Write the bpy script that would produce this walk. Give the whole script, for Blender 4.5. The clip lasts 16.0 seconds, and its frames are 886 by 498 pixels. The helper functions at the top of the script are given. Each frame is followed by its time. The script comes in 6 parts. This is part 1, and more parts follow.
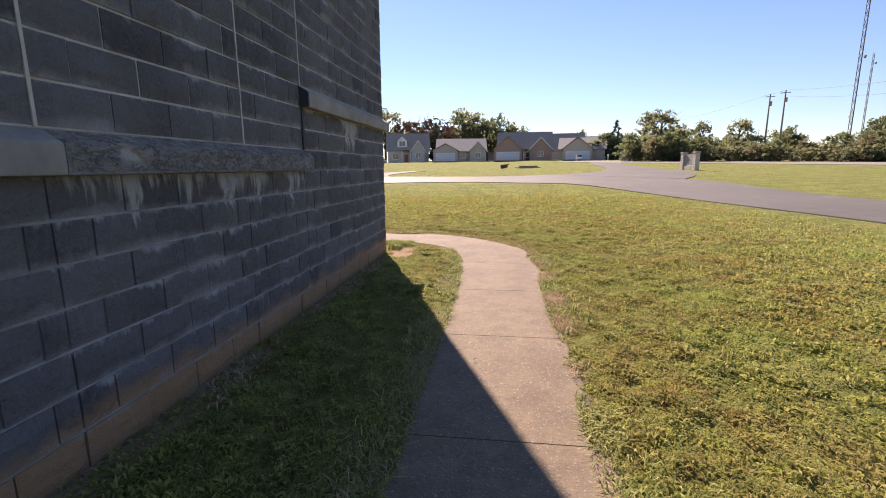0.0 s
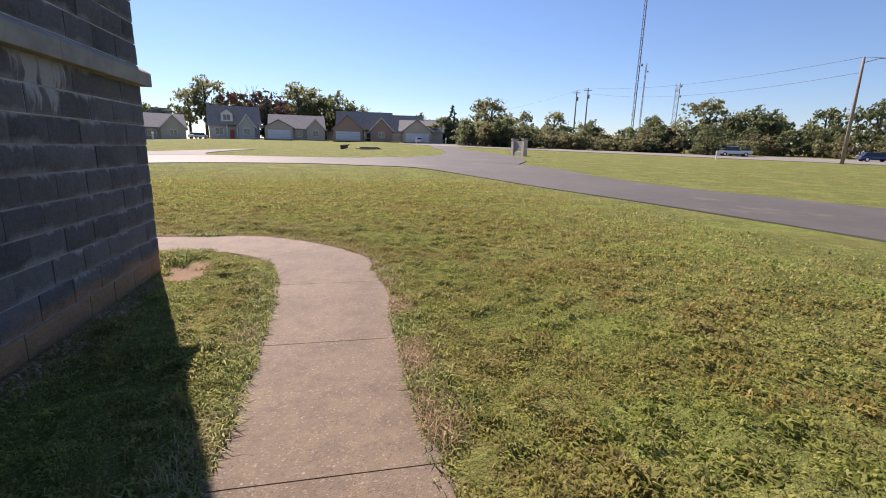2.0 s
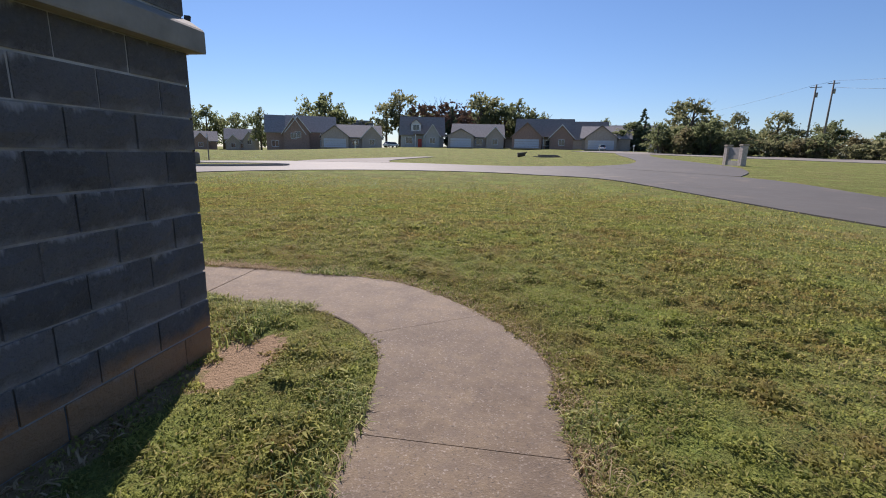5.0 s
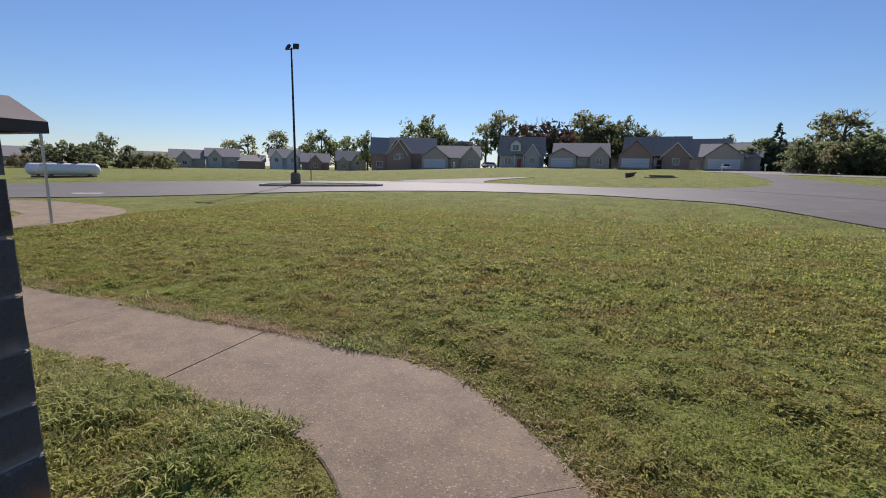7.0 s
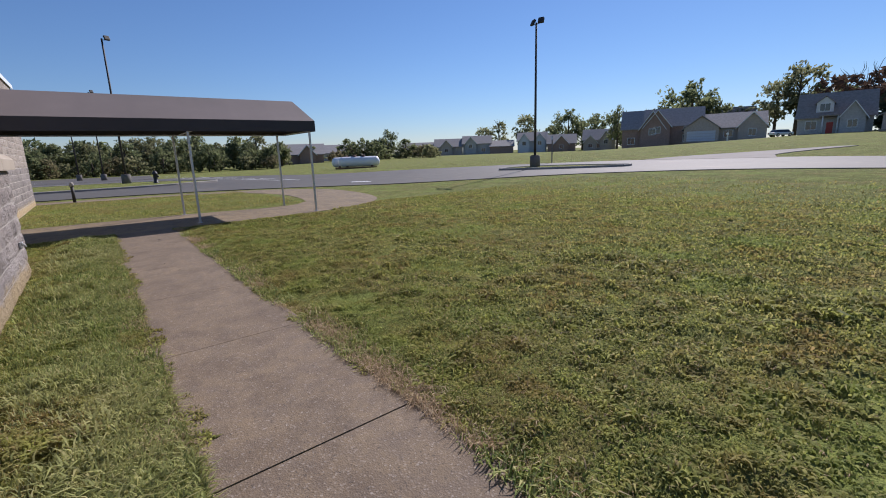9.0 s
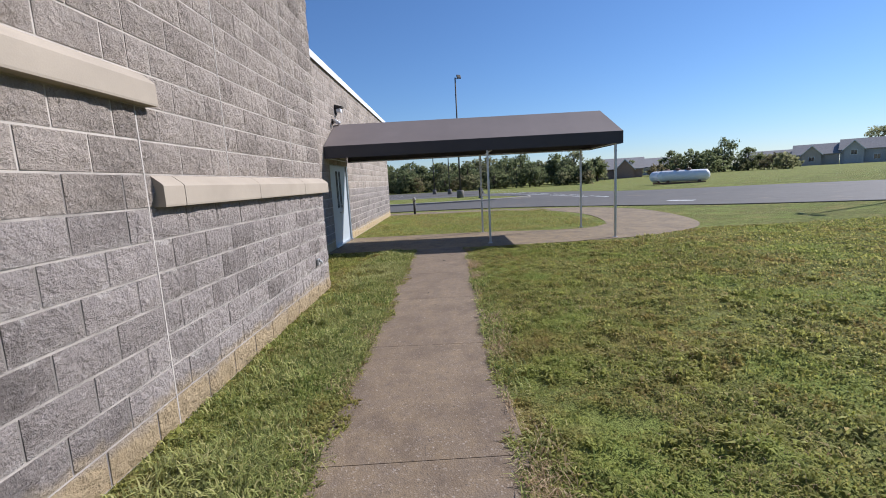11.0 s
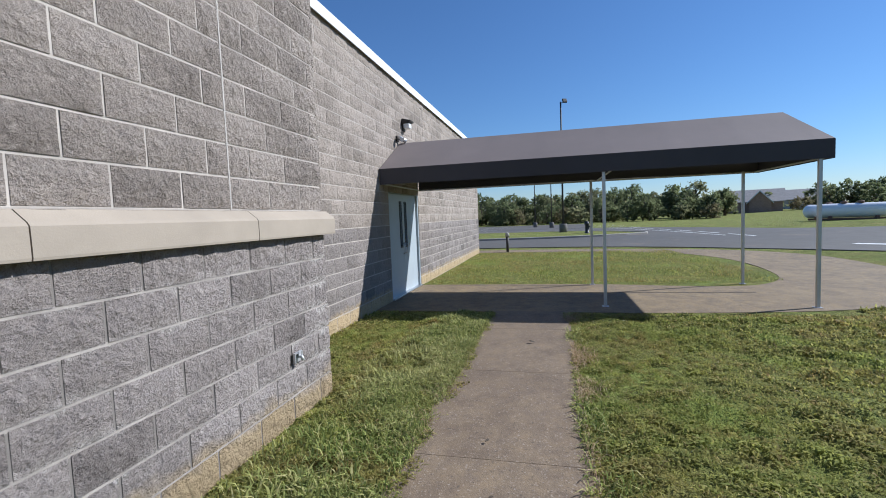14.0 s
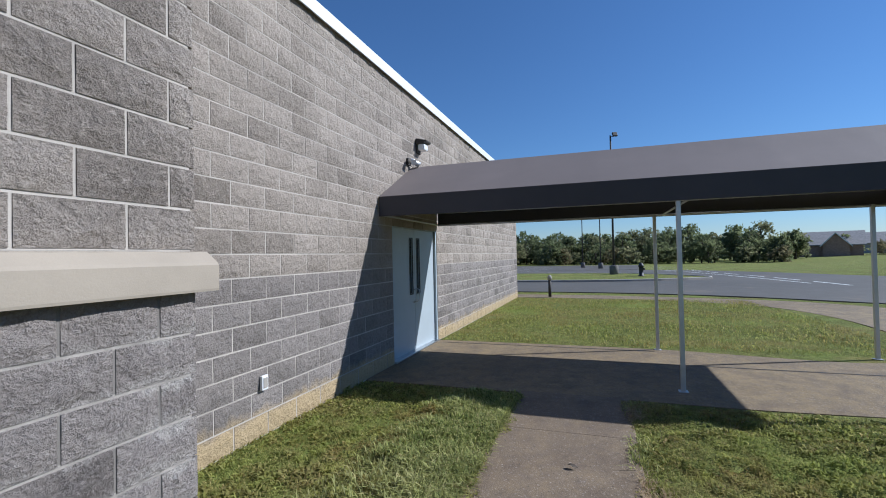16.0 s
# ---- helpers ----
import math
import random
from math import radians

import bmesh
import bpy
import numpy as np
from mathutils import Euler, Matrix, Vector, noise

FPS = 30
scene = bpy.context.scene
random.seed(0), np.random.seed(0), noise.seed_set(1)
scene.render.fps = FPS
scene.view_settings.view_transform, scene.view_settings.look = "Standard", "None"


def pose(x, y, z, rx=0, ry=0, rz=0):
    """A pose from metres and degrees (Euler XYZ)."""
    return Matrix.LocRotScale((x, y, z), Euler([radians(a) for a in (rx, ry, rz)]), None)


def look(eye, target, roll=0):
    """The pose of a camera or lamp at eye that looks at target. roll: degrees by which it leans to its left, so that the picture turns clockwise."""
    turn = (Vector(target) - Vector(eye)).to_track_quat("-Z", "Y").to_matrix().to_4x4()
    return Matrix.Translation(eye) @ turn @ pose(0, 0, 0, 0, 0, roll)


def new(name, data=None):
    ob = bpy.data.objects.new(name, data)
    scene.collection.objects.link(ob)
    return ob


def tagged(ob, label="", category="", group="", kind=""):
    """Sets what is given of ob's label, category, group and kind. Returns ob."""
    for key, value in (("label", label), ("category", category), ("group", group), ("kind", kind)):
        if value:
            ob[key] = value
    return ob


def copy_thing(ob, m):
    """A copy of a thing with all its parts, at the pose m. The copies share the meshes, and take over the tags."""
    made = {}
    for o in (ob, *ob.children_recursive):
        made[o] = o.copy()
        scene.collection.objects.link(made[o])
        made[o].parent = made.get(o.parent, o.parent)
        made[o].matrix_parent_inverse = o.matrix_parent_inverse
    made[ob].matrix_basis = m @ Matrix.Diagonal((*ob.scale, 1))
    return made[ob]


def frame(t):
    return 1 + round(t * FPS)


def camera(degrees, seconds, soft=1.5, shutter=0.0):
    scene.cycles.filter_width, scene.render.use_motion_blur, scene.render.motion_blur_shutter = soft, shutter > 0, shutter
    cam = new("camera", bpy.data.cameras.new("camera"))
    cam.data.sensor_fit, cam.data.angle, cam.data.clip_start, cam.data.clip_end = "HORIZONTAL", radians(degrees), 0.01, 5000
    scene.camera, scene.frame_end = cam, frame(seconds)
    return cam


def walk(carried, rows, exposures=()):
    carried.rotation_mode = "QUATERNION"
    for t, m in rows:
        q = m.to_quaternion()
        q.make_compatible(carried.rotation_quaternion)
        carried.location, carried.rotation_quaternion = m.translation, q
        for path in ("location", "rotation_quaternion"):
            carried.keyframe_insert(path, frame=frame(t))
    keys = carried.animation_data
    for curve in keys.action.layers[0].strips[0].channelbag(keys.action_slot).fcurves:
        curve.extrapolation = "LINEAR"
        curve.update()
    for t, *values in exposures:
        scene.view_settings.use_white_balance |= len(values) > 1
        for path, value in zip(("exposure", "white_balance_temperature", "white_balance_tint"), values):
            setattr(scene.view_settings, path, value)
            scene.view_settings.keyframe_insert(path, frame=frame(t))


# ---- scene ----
cam = camera(89.1, 16.0, soft=1.0)
PATH = [
    (0, (0.336, 0.034, 1.444), (0.077, 1.985, 1.086), -0.4),
    (0.5, (0.327, 0.515, 1.442), (0.317, 2.477, 1.055), 0.5),
    (1, (0.339, 0.996, 1.441), (0.57, 2.93, 0.987), 1.7),
    (1.5, (0.375, 1.453, 1.429), (0.807, 3.347, 0.955), 1.7),
    (2, (0.447, 1.926, 1.457), (0.867, 3.833, 1.025), 1.4),
    (2.5, (0.428, 2.402, 1.444), (0.714, 4.335, 1.021), 0.5),
    (3, (0.474, 2.855, 1.434), (0.549, 4.808, 1.01), -0.4),
    (3.5, (0.494, 3.333, 1.459), (0.377, 5.286, 1.041), -0.1),
    (4, (0.495, 3.815, 1.476), (0.307, 5.759, 1.047), -0.1),
    (4.2, (0.496, 4.006, 1.449), (0.275, 5.946, 1.018), 0.2),
    (6.3, (0.375, 5.965, 1.471), (-0.122, 7.871, 1.124), 2.0),
    (6.5, (0.349, 6.136, 1.492), (-0.199, 8.03, 1.157), 1.9),
    (7, (0.285, 6.635, 1.476), (-0.449, 8.463, 1.134), 1.3),
    (7.5, (0.148, 7.099, 1.45), (-0.756, 8.845, 1.084), 0.3),
    (8, (-0.024, 7.557, 1.441), (-1.13, 9.174, 1.039), -0.4),
    (8.5, (-0.247, 7.984, 1.45), (-1.59, 9.409, 1.039), -0.8),
    (9, (-0.568, 8.349, 1.454), (-2.122, 9.537, 1.038), -1.9),
    (9.5, (-0.914, 8.697, 1.432), (-2.672, 9.554, 1.011), -1.8),
    (10, (-1.3, 8.934, 1.451), (-3.183, 9.481, 1.057), -2.8),
    (10.2, (-1.461, 9.028, 1.482), (-3.381, 9.448, 1.113), -3.2),
    (12.3, (-3.391, 9.508, 1.492), (-5.337, 9.13, 1.225), -1.5),
    (12.5, (-3.583, 9.472, 1.464), (-5.53, 9.098, 1.204), -1.6),
    (13, (-4.08, 9.455, 1.467), (-6.026, 9.068, 1.211), -2.0),
    (13.5, (-4.614, 9.497, 1.503), (-6.559, 9.096, 1.264), -1.6),
    (14, (-5.123, 9.443, 1.522), (-7.063, 8.976, 1.384), -2.3),
    (14.5, (-5.609, 9.472, 1.557), (-7.525, 8.9, 1.558), -1.6),
    (15, (-6.063, 9.457, 1.562), (-7.964, 8.837, 1.612), -1.5),
    (15.5, (-6.537, 9.43, 1.576), (-8.436, 8.803, 1.627), -1.7),
    (16, (-7.0, 9.416, 1.571), (-8.89, 8.762, 1.604), -1.2),
]
walk(cam, [(t, look(eye, target, roll)) for t, eye, target, roll in PATH],
     [(0, 1.15, 7400, 29), (0.8, 1.0, 7300, 28), (1.5, 0.9, 7000, 27), (2.2, 0.82, 6700, 25), (3, 0.86, 6400, 24), (4, 0.7, 6300, 23), (6.3, 0.2, 6300, 20), (7, 0.28, 6250, 20), (8, 0.15, 6100, 20), (9.5, 0.25, 5850, 20), (10.2, 0.48, 5800, 18), (12.3, 0.46, 5700, 12), (14, 0.42, 5500, 11), (16, 0.26, 5350, 10)])

# ---- world and sun ----
SUN_AZ, SUN_EL = radians(-22.0), radians(37.5)
world = bpy.data.worlds.new("sky")
scene.world = world
world.use_nodes = True
wn = world.node_tree.nodes
sky = wn.new("ShaderNodeTexSky")
sky.sky_type = "NISHITA"
sky.sun_disc = False
sky.sun_elevation, sky.sun_rotation = SUN_EL, SUN_AZ
sky.air_density, sky.dust_density, sky.ozone_density = 1.1, 0.05, 7.5
wn["Background"].inputs["Strength"].default_value = 0.077
world.node_tree.links.new(sky.outputs[0], wn["Background"].inputs["Color"])
sun_data = bpy.data.lights.new("sun", "SUN")
sun_data.energy, sun_data.angle, sun_data.color = 5.0, radians(0.55), (1.0, 0.93, 0.82)
sun = new("sun", sun_data)
toward = Vector((math.sin(SUN_AZ) * math.cos(SUN_EL), math.cos(SUN_AZ) * math.cos(SUN_EL), math.sin(SUN_EL)))
sun.matrix_world = look(toward * 50, (0, 0, 0))


# ---- materials ----
def node_mat(name, rough=0.8, metal=0.0):
    m = bpy.data.materials.new(name)
    m.use_nodes = True
    nt = m.node_tree
    b = nt.nodes["Principled BSDF"]
    b.inputs["Roughness"].default_value = rough
    b.inputs["Metallic"].default_value = metal
    return m, nt, b


def add(nt, kind, **sets):
    n = nt.nodes.new(kind)
    for k, v in sets.items():
        n.inputs[k.replace("_", " ")].default_value = v
    return n


def noise_at(nt, scale, detail=4.0, rough=0.6, stretch=None, space="Object"):
    """A noise over object or world positions."""
    if space == "World":
        src = nt.nodes.new("ShaderNodeNewGeometry").outputs["Position"]
    else:
        src = nt.nodes.new("ShaderNodeTexCoord").outputs["Object"]
    if stretch:
        mp = nt.nodes.new("ShaderNodeMapping")
        mp.inputs["Scale"].default_value = stretch
        nt.links.new(src, mp.inputs[0])
        src = mp.outputs[0]
    n = add(nt, "ShaderNodeTexNoise", Scale=scale, Detail=detail, Roughness=rough)
    nt.links.new(src, n.inputs["Vector"])
    return n.outputs["Fac"]


def slanted(nt, scale, lengthen, detail=5.0, rough=0.65, tilt=38.0):
    """A world noise whose features are drawn out along a slant, on walls of either direction."""
    src = nt.nodes.new("ShaderNodeNewGeometry").outputs["Position"]
    mp = nt.nodes.new("ShaderNodeMapping")
    mp.vector_type = "TEXTURE"
    mp.inputs["Rotation"].default_value = (radians(tilt), radians(tilt), 0)
    mp.inputs["Scale"].default_value = (lengthen, lengthen, 1.0)
    nt.links.new(src, mp.inputs[0])
    n = add(nt, "ShaderNodeTexNoise", Scale=scale, Detail=detail, Roughness=rough)
    nt.links.new(mp.outputs[0], n.inputs["Vector"])
    return n.outputs["Fac"]


def ramp(nt, fac, stops):
    r = nt.nodes.new("ShaderNodeValToRGB")
    e = r.color_ramp.elements
    while len(e) < len(stops):
        e.new(0.5)
    for el, (p, c) in zip(e, stops):
        el.position = p
        el.color = (*c, 1) if len(c) == 3 else c
    nt.links.new(fac, r.inputs[0])
    return r.outputs[0]


def mix(nt, fac, a, b, kind="MIX"):
    n = nt.nodes.new("ShaderNodeMix")
    n.data_type, n.blend_type = "RGBA", kind
    for i, v in ((0, fac), (6, a), (7, b)):
        if isinstance(v, (int, float)):
            n.inputs[i].default_value = v
        elif isinstance(v, tuple):
            n.inputs[i].default_value = (*v, 1)
        else:
            nt.links.new(v, n.inputs[i])
    return n.outputs[2]


def calc(nt, op, a, b=0.0, clamp=False):
    n = nt.nodes.new("ShaderNodeMath")
    n.operation, n.use_clamp = op, clamp
    for i, v in enumerate((a, b)):
        if isinstance(v, (int, float)):
            n.inputs[i].default_value = v
        else:
            nt.links.new(v, n.inputs[i])
    return n.outputs[0]


def bump(nt, b, height, strength=0.5, dist=0.01):
    n = add(nt, "ShaderNodeBump", Strength=strength, Distance=dist)
    nt.links.new(height, n.inputs["Height"])
    nt.links.new(n.outputs[0], b.inputs["Normal"])


def world_axis(nt, axis):
    g = nt.nodes.new("ShaderNodeNewGeometry")
    s = nt.nodes.new("ShaderNodeSeparateXYZ")
    nt.links.new(g.outputs["Position"], s.inputs[0])
    return s.outputs[axis]


def between(nt, v, lo, hi, soft):
    """1 between lo and hi, fading over soft."""
    up = calc(nt, "DIVIDE", calc(nt, "SUBTRACT", v, lo), soft, True)
    dn = calc(nt, "DIVIDE", calc(nt, "SUBTRACT", hi, v), soft, True)
    return calc(nt, "MULTIPLY", up, dn)


def plain(name, col, rough=0.7, metal=0.0, var=0.12, scale=6.0, bumpy=0.15, fine=60.0):
    """A surface of one colour with mottling at two scales and fine relief."""
    m, nt, b = node_mat(name, rough, metal)
    big, small = noise_at(nt, scale), noise_at(nt, fine, 3)
    lo, hi = tuple(c * (1 - var) for c in col), tuple(min(1, c * (1 + var)) for c in col)
    c = ramp(nt, big, [(0.3, lo), (0.7, hi)])
    c = mix(nt, calc(nt, "MULTIPLY", small, 0.35), c, tuple(x * 0.75 for x in col))
    nt.links.new(c, b.inputs["Base Color"])
    if bumpy:
        bump(nt, b, small, bumpy, 0.004)
    return m


def block_material(name, dark, light, relief=1.0, streak=(), soil=(0.46, 0.34, 0.18), mud_top=0.13, gouge=1.0, bloom_col=None, bloom_top=99.0, base_tint=None):
    m, nt, b = node_mat(name, 0.92)
    info = nt.nodes.new("ShaderNodeObjectInfo").outputs["Random"]
    isl = nt.nodes.new("ShaderNodeNewGeometry").outputs["Random Per Island"]
    both = calc(nt, "FRACT", calc(nt, "ADD", info, isl))
    tone = ramp(nt, both, [(0.0, tuple(0.72 * a for a in dark)), (0.07, dark), (0.14, tuple(0.7 * a + 0.3 * c for a, c in zip(dark, light))), (0.3, tuple((a + c) / 2 for a, c in zip(dark, light))), (1.0, light)])
    grit = noise_at(nt, 85, 5, 0.75, space="World")
    chip = noise_at(nt, 16, 8, 0.66, space="World")
    stain = noise_at(nt, 1.3, 4, space="World")
    pits = noise_at(nt, 60, 4, 0.7, (1, 1, 1.5), "World")
    tear = slanted(nt, 58, 2.6)
    c = mix(nt, calc(nt, "MULTIPLY", grit, 0.45), tone, tuple(x * 0.7 for x in dark))
    # shadows in the pits and slanted chips are darkened into the colour, ridges lightened
    c = mix(nt, ramp(nt, pits, [(0.35, (0.4, 0.4, 0.4)), (0.45, (0, 0, 0))]), c, tuple(x * 0.45 for x in dark))
    c = mix(nt, calc(nt, "MULTIPLY", ramp(nt, tear, [(0.33, (0.6, 0.6, 0.6)), (0.42, (0, 0, 0))]), gouge), c, tuple(x * 0.4 for x in dark))
    c = mix(nt, calc(nt, "MULTIPLY", ramp(nt, tear, [(0.55, (0, 0, 0)), (0.68, (0.6, 0.6, 0.6))]), gouge), c, tuple(min(1, x * 1.3) for x in light))
    c = mix(nt, ramp(nt, stain, [(0.35, (0, 0, 0)), (0.75, (0.5, 0.5, 0.5))]), c, tuple(min(1, x * 1.35) for x in light))
    z = world_axis(nt, "Z")
    if base_tint:
        # the courses under the ledge are of another batch of block
        c = mix(nt, between(nt, z, -1.0, 7 * 0.2032, 0.004), c, mix(nt, 1.0, c, base_tint, "MULTIPLY"))
    mud = calc(nt, "ADD", z, calc(nt, "MULTIPLY", noise_at(nt, 3.5, 4, space="World"), -0.32))
    mudf = calc(nt, "MULTIPLY", between(nt, mud, -1.0, mud_top, 0.12), 0.85)
    c = mix(nt, mudf, c, soil)
    for axis, lo, hi, top in streak:
        # lime run-off below a ledge of this wall: broad curtains and thin drips
        along = world_axis(nt, axis)
        broad = noise_at(nt, 4.6, 3, 0.6, (1, 1, 0.008), "World")
        thin = noise_at(nt, 26.0, 3, 0.7, (1, 1, 0.004), "World")
        below = calc(nt, "SUBTRACT", top, z)
        reach = calc(nt, "ADD", calc(nt, "MULTIPLY", calc(nt, "SUBTRACT", broad, 0.47, True), 1.7), calc(nt, "MULTIPLY", calc(nt, "SUBTRACT", thin, 0.40, True), 0.5))
        lime = calc(nt, "DIVIDE", calc(nt, "SUBTRACT", reach, below), 0.12, True)
        lime = calc(nt, "MULTIPLY", lime, ramp(nt, calc(nt, "ADD", calc(nt, "MULTIPLY", thin, 0.6), calc(nt, "MULTIPLY", broad, 0.4)), [(0.38, (0.2, 0.2, 0.2)), (0.54, (1, 1, 1))]))
        lime = calc(nt, "MULTIPLY", calc(nt, "MULTIPLY", lime, between(nt, z, 0.5, top, 0.004)), between(nt, along, lo, hi, 0.12))
        c = mix(nt, calc(nt, "MULTIPLY", lime, 0.75), c, (0.46, 0.46, 0.455))
    if bloom_col:
        # pale bloom fading up and down from the bed joints
        course = calc(nt, "FRACT", calc(nt, "DIVIDE", z, 0.2032))
        up = calc(nt, "MULTIPLY", calc(nt, "SUBTRACT", noise_at(nt, 1.7, 5, 0.7, (1, 1, 0.8), "World"), 0.36, True), 1.5)
        down = calc(nt, "MULTIPLY", calc(nt, "SUBTRACT", noise_at(nt, 3.3, 5, 0.75, (1, 1, 0.25), "World"), 0.47, True), 1.7)
        bloom = calc(nt, "MAXIMUM", calc(nt, "DIVIDE", calc(nt, "SUBTRACT", up, course), 0.5, True), calc(nt, "DIVIDE", calc(nt, "SUBTRACT", down, calc(nt, "SUBTRACT", 1.0, course)), 0.2, True))
        lip = calc(nt, "MULTIPLY", calc(nt, "MAXIMUM", calc(nt, "SUBTRACT", 1.0, calc(nt, "DIVIDE", course, 0.06, True)), calc(nt, "DIVIDE", calc(nt, "SUBTRACT", course, 0.955), 0.03, True)), ramp(nt, grit, [(0.3, (0.2, 0.2, 0.2)), (0.6, (1, 1, 1))]))
        bloom = calc(nt, "MAXIMUM", calc(nt, "MULTIPLY", bloom, 0.75), calc(nt, "MULTIPLY", lip, 0.6))
        bloom = calc(nt, "MULTIPLY", bloom, between(nt, z, 0.12, bloom_top, 0.2))
        c = mix(nt, bloom, c, bloom_col)
    nt.links.new(c, b.inputs["Base Color"])
    h = calc(nt, "ADD", calc(nt, "MULTIPLY", chip, 1.7), calc(nt, "MULTIPLY", pits, 0.4))
    h = calc(nt, "ADD", h, calc(nt, "MULTIPLY", tear, 0.75 * gouge))
    bump(nt, b, h, relief, 0.05)
    return m


def joint_mortar(name, bed, head):
    """Mortar whose bed joints have bloomed pale; head is the darker colour of the upright joints."""
    m, nt, b = node_mat(name, 0.95)
    course = calc(nt, "FRACT", calc(nt, "ADD", calc(nt, "DIVIDE", world_axis(nt, "Z"), 0.2032), 0.5))
    c = mix(nt, between(nt, course, 0.44, 0.56, 0.01), head, bed)
    c = mix(nt, ramp(nt, noise_at(nt, 4, 5, 0.7, space="World"), [(0.35, (0.75, 0.75, 0.75)), (0.6, (0, 0, 0))]), c, tuple(x * 0.45 for x in bed))
    nt.links.new(c, b.inputs["Base Color"])
    bump(nt, b, noise_at(nt, 90, 3, space="World"), 0.4, 0.004)
    return m


# darker than BLOCK: the east face's shade is put into the colour
BLOCK_EAST = block_material("split_block_weathered_shaded", (0.056, 0.056, 0.059), (0.155, 0.153, 0.157), 0.7, (("Y", 1.75, 4.42, 1.424), ("Y", 5.35, 6.3, 2.034)), (0.36, 0.20, 0.095), 0.16, 0.5, (0.42, 0.425, 0.44))
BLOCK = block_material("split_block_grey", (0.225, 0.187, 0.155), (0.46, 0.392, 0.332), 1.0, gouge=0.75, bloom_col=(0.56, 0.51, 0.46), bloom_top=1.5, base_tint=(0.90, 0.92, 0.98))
BLOCK_FAR = block_material("split_block_far", (0.215, 0.18, 0.147), (0.36, 0.306, 0.256), 0.6, gouge=0.6, base_tint=(0.76, 0.78, 0.84))
MORTAR = plain("mortar", (0.46, 0.41, 0.355), 0.95, var=0.25, scale=2, bumpy=0.4, fine=90)
# shadow deep in the upright joints is put into the darker head colour
MORTAR_DIRTY_SHADED = joint_mortar("mortar_dirty_shaded", (0.385, 0.345, 0.30), (0.19, 0.17, 0.15))
MORTAR_EAST = plain("mortar_weathered", (0.42, 0.415, 0.41), 0.95, var=0.35, scale=4, bumpy=0.4, fine=90)
MORTAR_LOW = joint_mortar("mortar_stained", (0.30, 0.30, 0.31), (0.075, 0.075, 0.078))
CAULK = plain("joint_sealant", (0.44, 0.40, 0.355), 0.7, var=0.15, scale=9)
CAULK_DARK = plain("joint_sealant_dark", (0.03, 0.03, 0.032), 0.7)
SILL = plain("cast_stone", (0.355, 0.30, 0.232), 0.85, var=0.14, scale=1.6, bumpy=0.25, fine=120)


def spalled_stone():
    """Old cast stone whose face has flaked away in layers."""
    m, nt, b = node_mat("cast_stone_spalled", 0.95)
    big, fine = noise_at(nt, 3.5, 6, 0.7, (1, 1, 2.2), "World"), noise_at(nt, 60, 4, space="World")
    v = add(nt, "ShaderNodeTexVoronoi", Scale=11.0)
    v.feature = "DISTANCE_TO_EDGE"
    mp = nt.nodes.new("ShaderNodeMapping")
    mp.inputs["Scale"].default_value = (1, 0.7, 2.8)
    g = nt.nodes.new("ShaderNodeNewGeometry")
    wob = nt.nodes.new("ShaderNodeTexNoise")
    wob.inputs["Scale"].default_value = 9.0
    nt.links.new(g.outputs["Position"], wob.inputs["Vector"])
    va = nt.nodes.new("ShaderNodeVectorMath")
    va.operation = "MULTIPLY_ADD"
    va.inputs[1].default_value = (0.3, 0.3, 0.3)
    nt.links.new(wob.outputs["Color"], va.inputs[0])
    nt.links.new(g.outputs["Position"], va.inputs[2])
    nt.links.new(va.outputs[0], mp.inputs[0])
    nt.links.new(mp.outputs[0], v.inputs["Vector"])
    crack = calc(nt, "MULTIPLY", ramp(nt, v.outputs["Distance"], [(0.0, (1, 1, 1)), (0.03, (0, 0, 0))]), ramp(nt, big, [(0.46, (0, 0, 0)), (0.56, (0.8, 0.8, 0.8))]))
    flake = noise_at(nt, 8.0, 7, 0.66, (1, 0.8, 1.7), "World")
    zone = ramp(nt, noise_at(nt, 1.5, 3, 0.5, (1, 1, 1.8), "World"), [(0.36, (0, 0, 0)), (0.42, (1, 1, 1))])
    edge = ramp(nt, calc(nt, "ABSOLUTE", calc(nt, "SUBTRACT", flake, 0.5)), [(0.0, (0.6, 0.6, 0.6)), (0.013, (0, 0, 0))])
    crack = calc(nt, "MULTIPLY", calc(nt, "MAXIMUM", crack, edge), zone)
    c = ramp(nt, flake, [(0.35, (0.33, 0.315, 0.285)), (0.5, (0.25, 0.24, 0.22)), (0.65, (0.37, 0.355, 0.325))])
    c = mix(nt, zone, (0.34, 0.32, 0.285), c)
    c = mix(nt, crack, c, (0.04, 0.038, 0.035))
    c = mix(nt, calc(nt, "MULTIPLY", fine, 0.3), c, (0.2, 0.19, 0.17))
    nt.links.new(c, b.inputs["Base Color"])
    bump(nt, b, calc(nt, "SUBTRACT", calc(nt, "ADD", calc(nt, "MULTIPLY", flake, zone), calc(nt, "MULTIPLY", fine, 0.12)), calc(nt, "MULTIPLY", crack, 0.4)), 1.0, 0.12)
    return m


SILL_OLD = spalled_stone()
SILL_DIRTY = plain("cast_stone_dirty", (0.26, 0.245, 0.215), 0.9, var=0.3, scale=3, bumpy=0.5, fine=45)
COPING = plain("white_coping", (0.82, 0.83, 0.84), 0.35, 0.0, 0.04, 2, 0.03)


